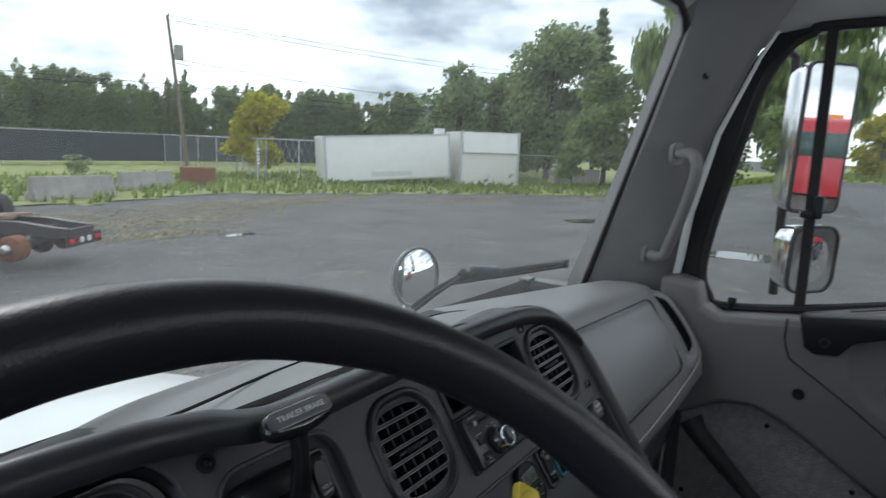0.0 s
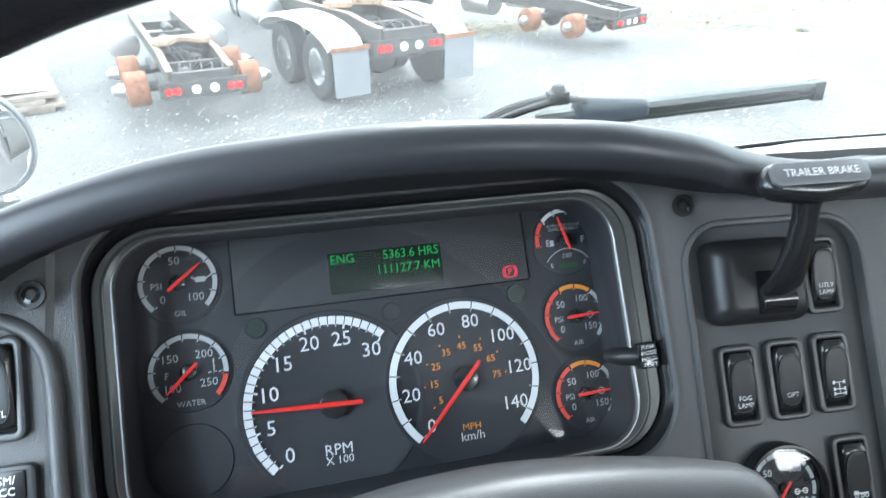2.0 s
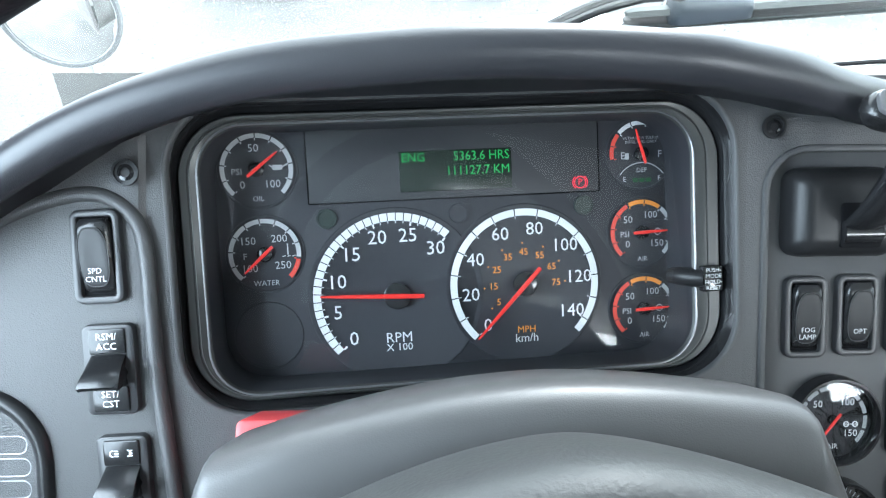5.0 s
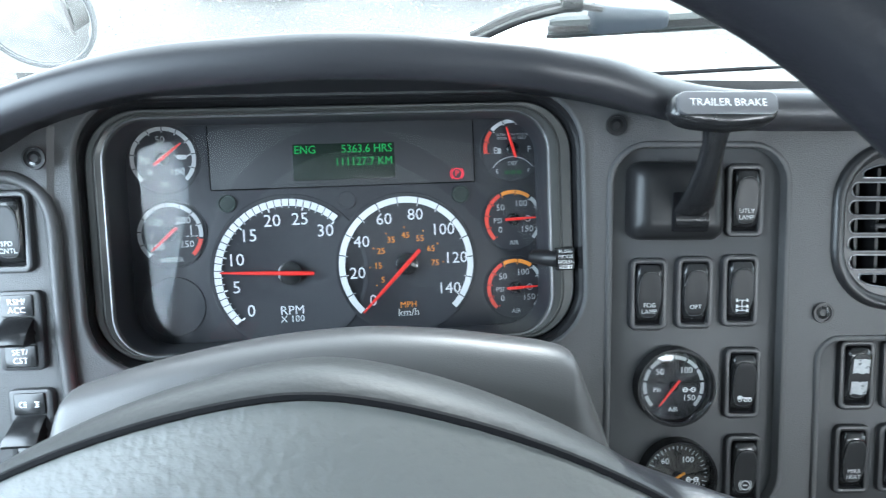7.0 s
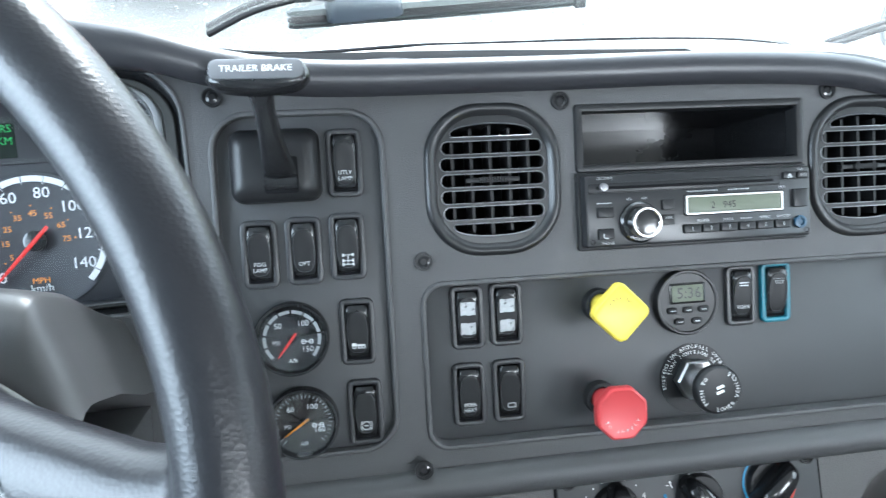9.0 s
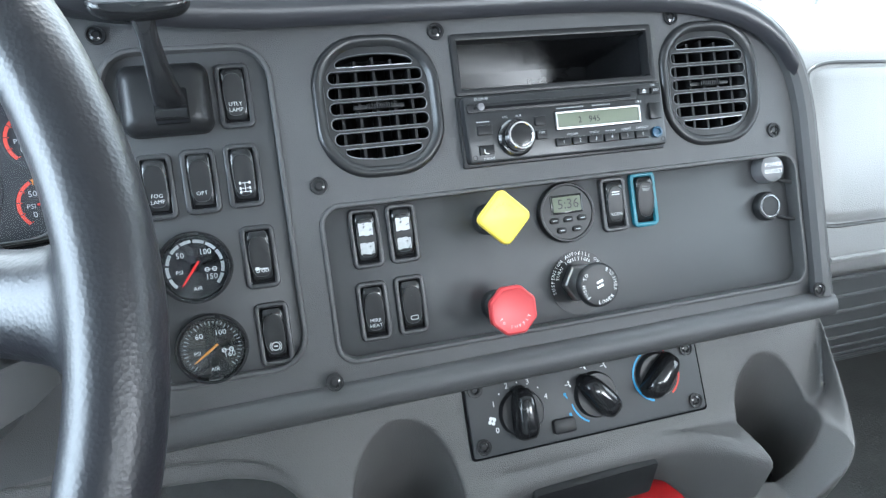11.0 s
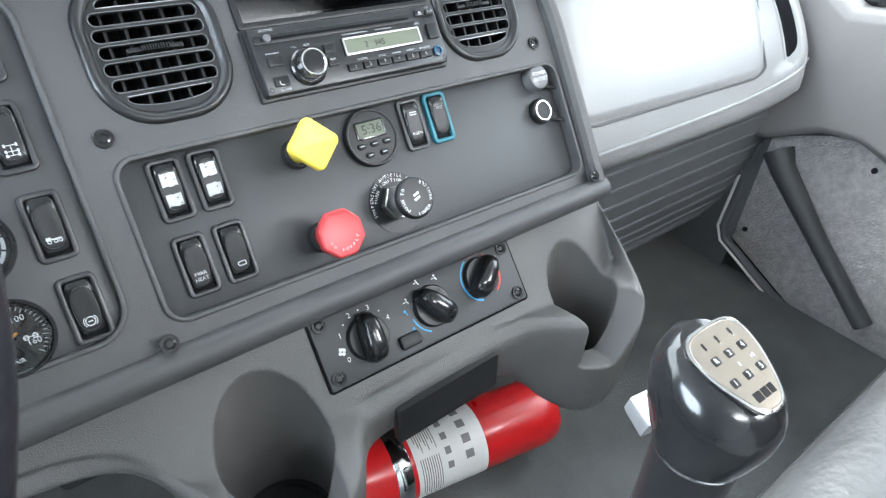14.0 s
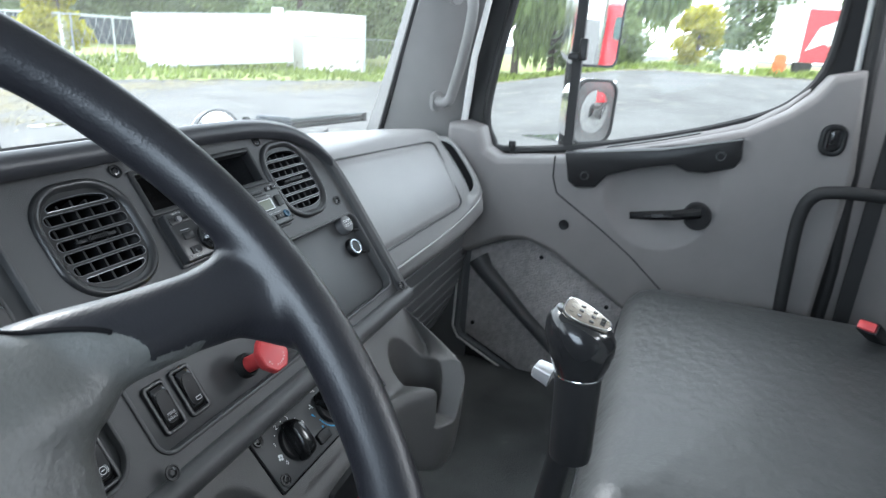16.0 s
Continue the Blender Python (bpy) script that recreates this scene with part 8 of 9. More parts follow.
me.materials.append(leaf_mat("grass_blades", (0.22, 0.28, 0.075)))
tagged(new("grass_tufts", me), "tufts of rough grass and weeds along the verge", "grass", kind="stuff")
# loose stones near the truck
verts, faces = [], []
for k in range(20000):
    r = 2.2 + 14 * rng.random() ** 1.3
    a = radians(rng.uniform(-75, 50))
    x, y = 0.3 - math.sin(a) * r, math.cos(a) * r
    z, s = ground_z(x, y), rng.uniform(0.008, 0.03)
    n0 = len(verts)
    verts += [(x + s * rng.uniform(0.6, 1), y, z), (x - s * 0.5, y + s * 0.8, z), (x - s * 0.5, y - s * rng.uniform(0.5, 1), z), (x + s * 0.1, y, z + s * 0.7)]
    faces += [(n0, n0 + 1, n0 + 3), (n0 + 1, n0 + 2, n0 + 3), (n0 + 2, n0, n0 + 3)]
me = bpy.data.meshes.new("gravel")
me.from_pydata(verts, [], faces)
me.materials.append(leaf_mat("stones", (0.22, 0.22, 0.21), 0.6, 0.0))
tagged(new("gravel", me), "loose pale stones scattered over the yard", "gravel", kind="stuff")
# brown dirt and dead grass strewn over the edge of the asphalt
verts, faces = [], []
for cx, cy, sx, sy, k in ((6.5, 17.5, 2.6, 1.6, 1100), (9.5, 15.2, 3.0, 0.9, 1200), (13, 17.6, 3.0, 1.3, 1300), (18, 17.8, 3.5, 1.0, 1100), (24, 14.2, 3.2, 1.1, 900), (29.5, 9.5, 1.8, 2.6, 800), (8.0, 13.2, 1.5, 0.6, 500), (30, 0, 1.2, 4.0, 700), (3.5, 13.5, 1.2, 0.8, 400)):
    for i in range(k * 3):
        x, y, s = cx + sx * rng.gauss(0, 0.7), cy + sy * rng.gauss(0, 0.7), rng.uniform(0.01, 0.034)
        a = rng.uniform(0, 6.28)
        z = ground_z(x, y) + 0.012
        n0 = len(verts)
        for q in range(5):
            b = a + 1.2566 * q
            verts.append((x + s * 1.5 * math.cos(b) * rng.uniform(0.6, 1.2), y + s * math.sin(b) * rng.uniform(0.6, 1.2), z + rng.uniform(0, 0.02)))
        faces.append(tuple(range(n0, n0 + 5)))
me = bpy.data.meshes.new("dirt")
me.from_pydata(verts, [], faces)
me.materials.append(leaf_mat("dirt_flecks", (0.25, 0.22, 0.12), 0.35, 0.0))
tagged(new("dirt", me), "brown dirt and dead grass on the asphalt", "dirt", kind="stuff")
for x, y, rx, ry in ((9.47, 12.07, 0.42, 0.2), (14.5, 1.6, 0.35, 1.1), (11.5, -1.2, 0.22, 0.8), (18, 6, 0.5, 1.4)):
    bm = bmesh.new()
    ring = []
    for i in range(28):
        a = 2 * math.pi * i / 28
        k = 1 + 0.35 * noise.noise((math.cos(a) * 1.5 + x, math.sin(a) * 1.5, 4))
        ring.append(bm.verts.new((x + rx * k * math.cos(a), y + ry * k * math.sin(a), 0)))
    z = max(ground_z(v.co.x, v.co.y) for v in ring) + 0.004
    for v in ring:
        v.co.z = ground_z(v.co.x, v.co.y) + 0.012
    bm.faces.new(ring)
    solo("puddle", bm, PUDDLE, Matrix(), "shallow rain puddle on the asphalt", "puddle", "puddles")


# ---- trees ----
def leaf_cloud(blobs, n, size, seed, droop=0.0):
    """Many small leaf clumps over the skins of ragged lumps."""
    r = random.Random(seed)
    verts, faces = [], []
    wts = [b[3] * b[4] for b in blobs]
    for cx, cy, cz, rx, rz in blobs:
        k = int(n * rx * rz / sum(wts))
        for i in range(k):
            u, a = r.uniform(-1, 1), r.uniform(0, 6.283)
            s = math.sqrt(1 - u * u)
            q = r.uniform(0.55, 1.12) if r.random() < 0.85 else r.uniform(0.2, 0.6)
            q *= 1 + 0.28 * noise.noise((cx + s * math.cos(a) * 2, cy + s * math.sin(a) * 2, cz + u * 2 + seed))
            c = Vector((cx + rx * q * s * math.cos(a), cy + rx * q * s * math.sin(a), cz + rz * q * u))
            e1 = Vector((r.gauss(0, 1), r.gauss(0, 1), r.gauss(0, 0.6))).normalized()
            e2 = e1.cross(Vector((r.gauss(0, 1), r.gauss(0, 1), r.gauss(0, 1)))).normalized()
            if droop:
                e2 = Vector((e2.x * 0.2, e2.y * 0.2, -1)).normalized()
            w_, h_ = size * r.uniform(0.5, 1.2), size * r.uniform(0.5, 1.2) * (1 + 3 * droop)
            n0 = len(verts)
            verts += [c - e1 * w_ * 0.5, c + e2 * h_ * 0.35 - e1 * w_ * 0.2, c + e2 * h_ * 0.6, c + e1 * w_ * 0.5, c - e2 * h_ * 0.4 + e1 * w_ * 0.1]
            faces.append((n0, n0 + 1, n0 + 2, n0 + 3, n0 + 4))
    me = bpy.data.meshes.new("crown")
    me.from_pydata(verts, [], faces)
    return me


def tree(name, label, h, blobs, n, size, mat, seed, trunk=0.16, droop=0.0, base=0.0):
    t = thing(name, Matrix(), label, "tree")
    bm = bmesh.new()
    r = random.Random(seed)
    pts = [Vector((0.12 * h * 0.1 * r.gauss(0, 1) * k, 0.12 * h * 0.1 * r.gauss(0, 1) * k, h * 0.85 * k)) for k in (0, 0.25, 0.5, 0.75, 1)]
    tube(bm, smooth_path(pts, 3), [trunk * (1.05 - 0.95 * i / 12) for i in range(13)], 8)
    part("trunk", bm, BARK, t)
    for k in range(6):
        bm = bmesh.new()
        p0 = pts[1].lerp(pts[3], k / 6)
        b = blobs[k % len(blobs)]
        p1 = Vector((b[0], b[1], b[2]))
        tube(bm, [p0, p0.lerp(p1, 0.5) + Vector((0, 0, 0.2)), p1], [trunk * 0.4, trunk * 0.25, trunk * 0.08], 6)
        part("limb", bm, BARK, t)
    me = leaf_cloud(blobs, n, size, seed, droop)
    me.materials.append(mat)
    ob = new("crown", me)
    ob.parent = t
    return t


def poplar_blobs(h, w_, seed):
    r = random.Random(seed)
    out = []
    for k in range(9):
        z = h * (0.14 + 0.74 * k / 8)
        rad = w_ * (1.0 - 0.38 * (k / 8) ** 2)
        out.append((r.uniform(-0.45, 0.45) * w_, r.uniform(-0.45, 0.45) * w_, z, rad * r.uniform(0.6, 1.05), h * 0.1))
    # loose leaders along the top
    for k in range(6):
        out.append((r.uniform(-0.8, 0.8) * w_, r.uniform(-0.8, 0.8) * w_, h * r.uniform(0.84, 0.98), w_ * r.uniform(0.12, 0.24), h * r.uniform(0.04, 0.08)))
    return out


def round_blobs(h, w_, seed, low=0.2):
    r = random.Random(seed)
    out = []
    for k in range(13):
        a, z = r.uniform(0, 6.28), h * r.uniform(low + 0.08, 0.86)
        f = math.sin(math.pi * min(0.95, max(0.12, (z / h - low) / (1 - low)))) ** 0.6
        d = w_ * 0.6 * f * r.uniform(0.4, 1)
        out.append((d * math.cos(a), d * math.sin(a), z, w_ * 0.42 * r.uniform(0.7, 1.2), h * 0.13 * r.uniform(0.8, 1.2)))
    out.append((0, 0, h * 0.9, w_ * 0.3, h * 0.1))
    return out


protos = [tree("poplar_tree", "ragged green poplar in the tree belt", 8.5, poplar_blobs(8.5, 1.9, s), 9500, 0.22, LEAF if s % 3 else LEAFD, s, 0.12) for s in (11, 12, 13, 14)]
rng = random.Random(21)
LINE = [(-34, 66), (-24, 66.5), (-14, 67), (-4, 67), (6, 66.5), (16, 66), (25, 64), (33, 61), (40, 57), (46, 52), (51, 46), (54, 40), (57, 34), (60, 28)]
n_belt = 0
for a, b in zip(LINE, LINE[1:]):
    L_ = math.dist(a, b)
    k = int(L_ / 0.95)
    for i in range(k):
        t_ = (i + rng.uniform(-0.3, 0.3)) / k
        x, y = a[0] + (b[0] - a[0]) * t_ + rng.uniform(-1, 1), a[1] + (b[1] - a[1]) * t_ + rng.uniform(-2.5, 2.5)
        sc = rng.uniform(0.78, 1.06) * (0.68 if x < 22 else 0.92)
        m = at(x, y, GROUND_Z - 0.05, 0, 0, rng.uniform(0, 360)) @ Matrix.Diagonal((sc * rng.uniform(0.9, 1.25), sc * rng.uniform(0.9, 1.25), sc, 1))
        p = protos[n_belt % 4]
        if n_belt < 4:
            p.matrix_basis = m
        else:
            o = copy_thing(p, Matrix())
            o.matrix_basis = m
        n_belt += 1
for p in bpy.data.objects:
    if p.name.startswith("poplar_tree"):
        p["group"] = "tree belt behind the fence"
# far undergrowth closing the belt
verts, faces = [], []
me = leaf_cloud([(x, y + 2.0, GROUND_Z + 2.4, 4.4, 3.1) for x, y in [(LINE[i][0] + (LINE[i + 1][0] - LINE[i][0]) * s, LINE[i][1] + (LINE[i + 1][1] - LINE[i][1]) * s) for i in range(len(LINE) - 1) for s in (0, 0.33, 0.66)]], 42000, 0.4, 77)
me.materials.append(LEAF)
tagged(new("undergrowth", me), "dark undergrowth at the foot of the tree belt", "undergrowth", kind="stuff")


def stand(t, x, y, rz=0.0, s=1.0):
    t.matrix_basis = at(x, y, ground_z(x, y) - 0.05, 0, 0, rz) @ Matrix.Diagonal((s, s, s, 1))
    return t


stand(tree("maple_tree", "large round-crowned green tree", 12.4, round_blobs(12.4, 4.8, 3, 0.1), 11000, 0.42, LEAF, 3, 0.3), 46.5, 21.3)
stand(tree("maple_tree", "dark green tree behind the box trailer", 9.5, round_blobs(9.5, 4.8, 5, 0.05), 8000, 0.42, LEAFD, 5, 0.25), 45.5, 29.5)
stand(tree("maple_tree", "dark green tree behind the box trailer", 9.0, round_blobs(9.0, 3.6, 8, 0.1), 6000, 0.42, LEAF, 8, 0.22), 49.5, 26.5, 70)
stand(tree("maple_tree", "broad green tree at the yard's edge", 8.6, round_blobs(8.6, 3.6, 9, 0.05), 6500, 0.36, LEAFL, 9, 0.2), 43.5, 15.4, 140)
stand(tree("willow_tree", "tall pale drooping willow", 13.0, round_blobs(13.0, 4.2, 6, 0.12), 5200, 0.34, LEAFL, 6, 0.3, droop=0.9), 45.5, 11.2)
stand(tree("willow_tree", "tall pale drooping willow", 13.0, round_blobs(13.0, 5.0, 16, 0.1), 5200, 0.34, LEAFL, 16, 0.3, droop=0.9), 46.0, 3.0)
stand(tree("maple_tree", "dark green tree behind the passenger side", 11.0, round_blobs(11.0, 5.0, 18, 0.05), 4200, 0.42, LEAFD, 18, 0.3), 52, -4)
stand(tree("maple_tree", "dark green tree behind the passenger side", 11.5, round_blobs(11.5, 5.0, 28, 0.05), 4200, 0.42, LEAF, 28, 0.3), 52, -13, 40)
stand(tree("maple_tree", "dark green tree behind the passenger side", 10.5, round_blobs(10.5, 5.0, 38, 0.05), 4200, 0.42, LEAFD, 38, 0.3), 50, 9.5, 60)
stand(tree("maple_tree", "tall thin-leaved tree behind the scrap lorries", 10.0, round_blobs(10.0, 4.6, 41, 0.12), 6500, 0.3, LEAF, 41, 0.2), -3.0, 60)
stand(tree("maple_tree", "tall thin-leaved tree behind the scrap lorries", 9.8, round_blobs(9.8, 3.8, 42, 0.15), 4200, 0.3, LEAF, 42, 0.18), 7.0, 60, 50)
stand(tree("maple_tree", "tall thin-leaved tree behind the scrap lorries", 7.0, round_blobs(7.0, 2.0, 43, 0.12), 2200, 0.28, LEAF, 43, 0.12), 12.2, 60, 110)
stand(tree("sapling", "young yellow-green tree in front of the fence", 5.2, round_blobs(5.2, 2.3, 31, 0.12), 5200, 0.3, LEAFY, 31, 0.09), 25.0, 30.6)
stand(tree("shrub", "light green shrub beside the concrete block", 3.2, round_blobs(3.2, 1.6, 33, 0.05), 2600, 0.26, LEAFL, 33, 0.06), 38.2, 15.6)
stand(tree("shrub", "yellow-green shrub at the yard's edge", 3.4, round_blobs(3.4, 1.7, 35, 0.05), 2600, 0.28, LEAFY, 35, 0.06), 38.0, -0.9)
stand(tree("shrub", "yellow-green shrub at the yard's edge", 4.2, round_blobs(4.2, 2.2, 36, 0.05), 3000, 0.3, LEAFL, 36, 0.06), 39.5, 3.2)
stand(tree("shrub", "low green bush in the grass", 1.2, round_blobs(1.2, 0.9, 37, 0.02), 400, 0.2, LEAF, 37, 0.04), 16.4, 34.8)
t = thing("spruce_tree", at(52.3, 19.7, GROUND_Z), "tall dark spruce with layered branches", "tree")
bm = bmesh.new()
tube(bm, [(0, 0, 0), (0, 0, 7), (0, 0, 14.2)], [0.2, 0.13, 0.02], 8)
part("trunk", bm, BARK, t)
r = random.Random(9)
me = leaf_cloud([(0.0, 0.0, 3.2 + 0.72 * k, 2.7 * (1 - k / 16) + 0.12, 0.34) for k in range(16)], 7000, 0.42, 9)
me.materials.append(LEAFD)
o = new("crown", me)
o.parent = t

# slim spruces rising out of the belt
def slim_spruce(h, seed):
    t = thing("spruce_tree", Matrix(), "slim pointed spruce in the tree belt", "tree", "spruces in the tree belt")
    bm = bmesh.new()
    tube(bm, [(0, 0, 0), (0, 0, h * 0.5), (0.05, 0, h)], [0.12, 0.08, 0.015], 6)
    part("trunk", bm, BARK, t)
    r = random.Random(seed)
    me = leaf_cloud([(r.uniform(-0.15, 0.15), r.uniform(-0.15, 0.15), h * (0.2 + 0.8 * k / 13), 1.25 * (1 - k / 13.5) * r.uniform(0.75, 1.2) + 0.1, 0.3) for k in range(14)], 3600, 0.2, seed)
    me.materials.append(LEAF)
    o = new("crown", me)
    o.parent = t
    return t


spruces = [slim_spruce(8.2, s) for s in (61, 62, 63)]
rng = random.Random(66)
for k in range(34):
    x = -34 + 2.45 * k + rng.uniform(-1.0, 1.0)
    y = lerp_table(x, LINE[:10])[0] - rng.uniform(2.0, 4.5)
    sc = rng.uniform(0.78, 1.05) * (0.8 if x < 18 else 1.02)
    m = at(x, y, GROUND_Z - 0.05, 0, 0, rng.uniform(0, 360)) @ Matrix.Diagonal((sc, sc, sc, 1))
    o = spruces[k] if k < 3 else copy_thing(spruces[k % 3], Matrix())
    o.matrix_basis = m

# ---- fence ----
SCREEN = principled("privacy_screen", (0.045, 0.052, 0.065), 0.8, vary=0.25, vscale=1.2, grain=0.6, gscale=20)


def fence(pts, h, screen, label):
    t = thing("chain_fence", Matrix(), label, "fence", "chain-link fences")
    for a, b in zip(pts, pts[1:]):
        A, B = Vector((*a, 0)), Vector((*b, 0))
        n = max(1, round((B - A).length / 2.9))
        za, zb = ground_z(*a), ground_z(*b)
        bm = bmesh.new()
        tube(bm, [(A.x, A.y, za + h), (B.x, B.y, zb + h)], 0.03, 8)
        part("top_rail", bm, GALV, t)
        for i in range(n + 1):
            p = A.lerp(B, i / n)
            bm = bmesh.new()
            z = ground_z(p.x, p.y)
            tube(bm, [(p.x, p.y, z - 0.1), (p.x, p.y, z + h + 0.06)], 0.04, 8)
            part("post", bm, GALV, t)
        bm = bmesh.new()
        d = (B - A).normalized().cross(Vector((0, 0, 1))) * 0.012
        if screen:
            loft(bm, [[(p.x, p.y, z + 0.25), (p.x, p.y, z + h - 0.05), (p.x + d.x, p.y + d.y, z + h - 0.05), (p.x + d.x, p.y + d.y, z + 0.25)] for p, z in ((A + d * 3, za), (B + d * 3, zb))])
            part("privacy_screen", bm, SCREEN, t, "dark fabric screen")
        else:
            k_ = int((B - A).length / 0.45)
            for i in range(k_):
                for s in (-1, 1):
                    p, q = A.lerp(B, i / k_), A.lerp(B, min(1, max(0, (i + 2.2 * s) / k_)))
                    tube(bm, [(p.x, p.y, za + 0.05), (q.x, q.y, zb + h)], 0.006, 4, caps=False)
            part("wire_mesh", bm, GALV, t)


fence([(-42, 46), (-20, 46), (0, 46), (28.5, 46.6)], 2.35, True, "galvanised chain-link fence with a dark screen")
fence([(28.5, 46.6), (44, 44), (56, 38)], 2.35, True, "galvanised chain-link fence with a dark screen")
fence([(28.5, 46.4), (27.5, 36), (22.3, 26.6), (26.8, 26.4)], 2.35, False, "galvanised chain-link fence beside the gate")
fence([(36.2, 18.6), (40.2, 17.6)], 2.0, False, "slack chain-link fence beside the block")
sign = thing("notice_board", at(20.9, 25.5, 1.15, 90, 0, 39), "small white notice on the fence", "sign")
bm = bmesh.new()
slab(bm, 0.42, 0.85, 0.02, -0.01, 0.01, 0.004)
part("board", bm, BODYW, sign)
bm = bmesh.new()
for y, w_ in ((0.25, 0.28), (0.1, 0.3), (-0.08, 0.12), (-0.25, 0.28)):
    box(bm, -w_ / 2, w_ / 2, y - 0.04, y + 0.03, 0.01, 0.014)
part("print", bm, IRON, sign)
bm = bmesh.new()
box(bm, -0.03, 0.03, -1.5, 0.6, -0.05, -0.012)
part("sign_post", bm, GALV, sign)

# ---- utility pole and wires ----
pole = thing("utility_pole", at(28.2, 42.9, GROUND_Z), "leaning wooden utility pole with a grey transformer", "pole")
bm = bmesh.new()
tube(bm, [(0, 0, -0.2), (-0.65, 0, 5.4), (-1.3, 0, 10.9)], [0.17, 0.14, 0.1], 12)
part("mast", bm, POLEW, pole)
bm = bmesh.new()
lathe(bm, [(0.0, -0.02), (0.3, 0.0), (0.32, 0.05), (0.32, 0.95), (0.27, 1.05), (0, 1.08)], 20, at(-0.62, -0.25, 7.85))
part("transformer", bm, CONC, pole, "grey transformer can")
for z in (10.6, 10.95):
    bm = bmesh.new()
    lathe(bm, [(0.05, 0), (0.07, 0.06), (0.04, 0.12), (0.06, 0.18), (0, 0.22)], 10, at(-1.3 + 0.1, 0, z - 0.1))
    part("insulator", bm, IRON, pole)
bm = bmesh.new()
tube(bm, [(-0.7, 0, 7.6), (0.2, -0.5, 7.5)], 0.03, 6)
part("arm", bm, IRON, pole)


def wire(a, b, sag, label="thin black overhead cable between poles"):
    bm = bmesh.new()
    A, B = Vector(a), Vector(b)
    tube(bm, [A.lerp(B, k / 14) - Vector((0, 0, sag * 4 * (k / 14) * (1 - k / 14))) for k in range(15)], 0.022, 5)
    solo("overhead_cable", bm, IRON, Matrix(), label, "cable", "overhead cables")


wire((27.4, 42.9, 7.6), (75, 20, 7.0), 1.2)
wire((27.6, 42.9, 5.75), (-60, 62, 6.6), 0.6)
wire((27.6, 42.9, 5.45), (-60, 62, 6.3), 0.7)
wire((27.6, 42.9, 5.75), (80, 26, 6.0), 0.5)
wire((27.6, 42.9, 5.3), (80, 26, 5.4), 0.5)
wire((26.9, 42.9, 10.6), (100, 30, 13.5), 1.0)
wire((26.9, 42.9, 10.3), (100, 30, 12.8), 1.0)


# ---- box trailer and container ----
def along(a, b, z=None, lean=0.0):
    """Axes from a to b on the ground: x along, y away from the truck, z up."""
    A, B = Vector((*a, 0)), Vector((*b, 0))
    ang = math.degrees(math.atan2(B.y - A.y, B.x - A.x))
    return at(A.x, A.y, ground_z(*a) if z is None else z, 0, lean, ang)


tr = thing("box_trailer", along((25.1, 24.9), (31.7, 20.75), GROUND_Z + 0.02, -3.6), "white weathered box trailer body lying in the grass", "trailer")
bm = bmesh.new()
slab(bm, 2.62, 7.75, 0.05, -2.4, 0.0, 0.03, m=Matrix(((0, 1, 0, 3.875), (0, 0, -1, 0), (1, 0, 0, 1.31), (0, 0, 0, 1))))
part("box_body", bm, BODYW, tr)
for k in range(2):
    bm = bmesh.new()
    box(bm, -0.02 + 7.66 * k, 0.12 + 7.66 * k, -0.03, 0.02, 0.0, 2.62)
    part("corner_post", bm, GALV, tr)
for z in (0.0, 2.54):
    bm = bmesh.new()
    box(bm, 0.12, 7.64, -0.025, 0.02, z, z + 0.09)
    part("side_rail", bm, GALV, tr)
bm = bmesh.new()
box(bm, 2.7, 5.2, -0.014, 0.0, 0.22, 0.5)
part("patch_panel", bm, principled("grey_patch", (0.6, 0.6, 0.58), 0.5), tr)
bm = bmesh.new()
box(bm, 7.0, 7.5, 0.2, 0.7, 2.62, 2.95)
part("roof_unit", bm, BODYW, tr)
ct = thing("steel_container", along((32.2, 20.45), (35.6, 18.2), GROUND_Z, -0.5), "white container with a sooty dented side", "container")
bm = bmesh.new()
slab(bm, 3.3, 4.05, 0.04, -2.4, 0.0, 0.03, m=Matrix(((0, 1, 0, 2.02), (0, 0, -1, 0), (1, 0, 0, 1.65), (0, 0, 0, 1))))
part("container_body", bm, principled("sooty_white", (0.66, 0.65, 0.62), 0.5, vary=0.1, stain=((0.2, 0.18, 0.16), 0.9, 0.6)), ct)
bm = bmesh.new()
loft(bm, [[(x, -0.02, 1.95), (x, -0.16, 2.05), (x, -0.02, 3.2), (x, 0.02, 3.2), (x, 0.02, 1.95)] for x in (0.15, 3.9)])
part("upper_panel", bm, BODYW, ct)
bm = bmesh.new()
box(bm, -0.05, 0.1, -0.04, 0.03, 0.0, 3.32)
box(bm, 3.95, 4.1, -0.04, 0.03, 0.0, 3.32)
part("corner_posts", bm, GALV, ct)


def block(name, a, b, h, d, label, cat, jersey=False, mat=None):
    t = along(a, b)
    bm = bmesh.new()
    L_ = math.dist(a, b)
    prof = [(0, 0), (0, 0.1), (0.14, 0.34), (0.2, h), (d - 0.2, h), (d - 0.14, 0.34), (d, 0.1), (d, 0)] if jersey else [(0, 0), (0, h * 0.97), (0.03, h), (d - 0.03, h), (d, h * 0.97), (d, 0)]
    loft(bm, [[(x, y, z) for y, z in prof] for x in (0, L_ * 0.5, L_)])
    solo(name, bm, mat or CONC, t, label, cat)


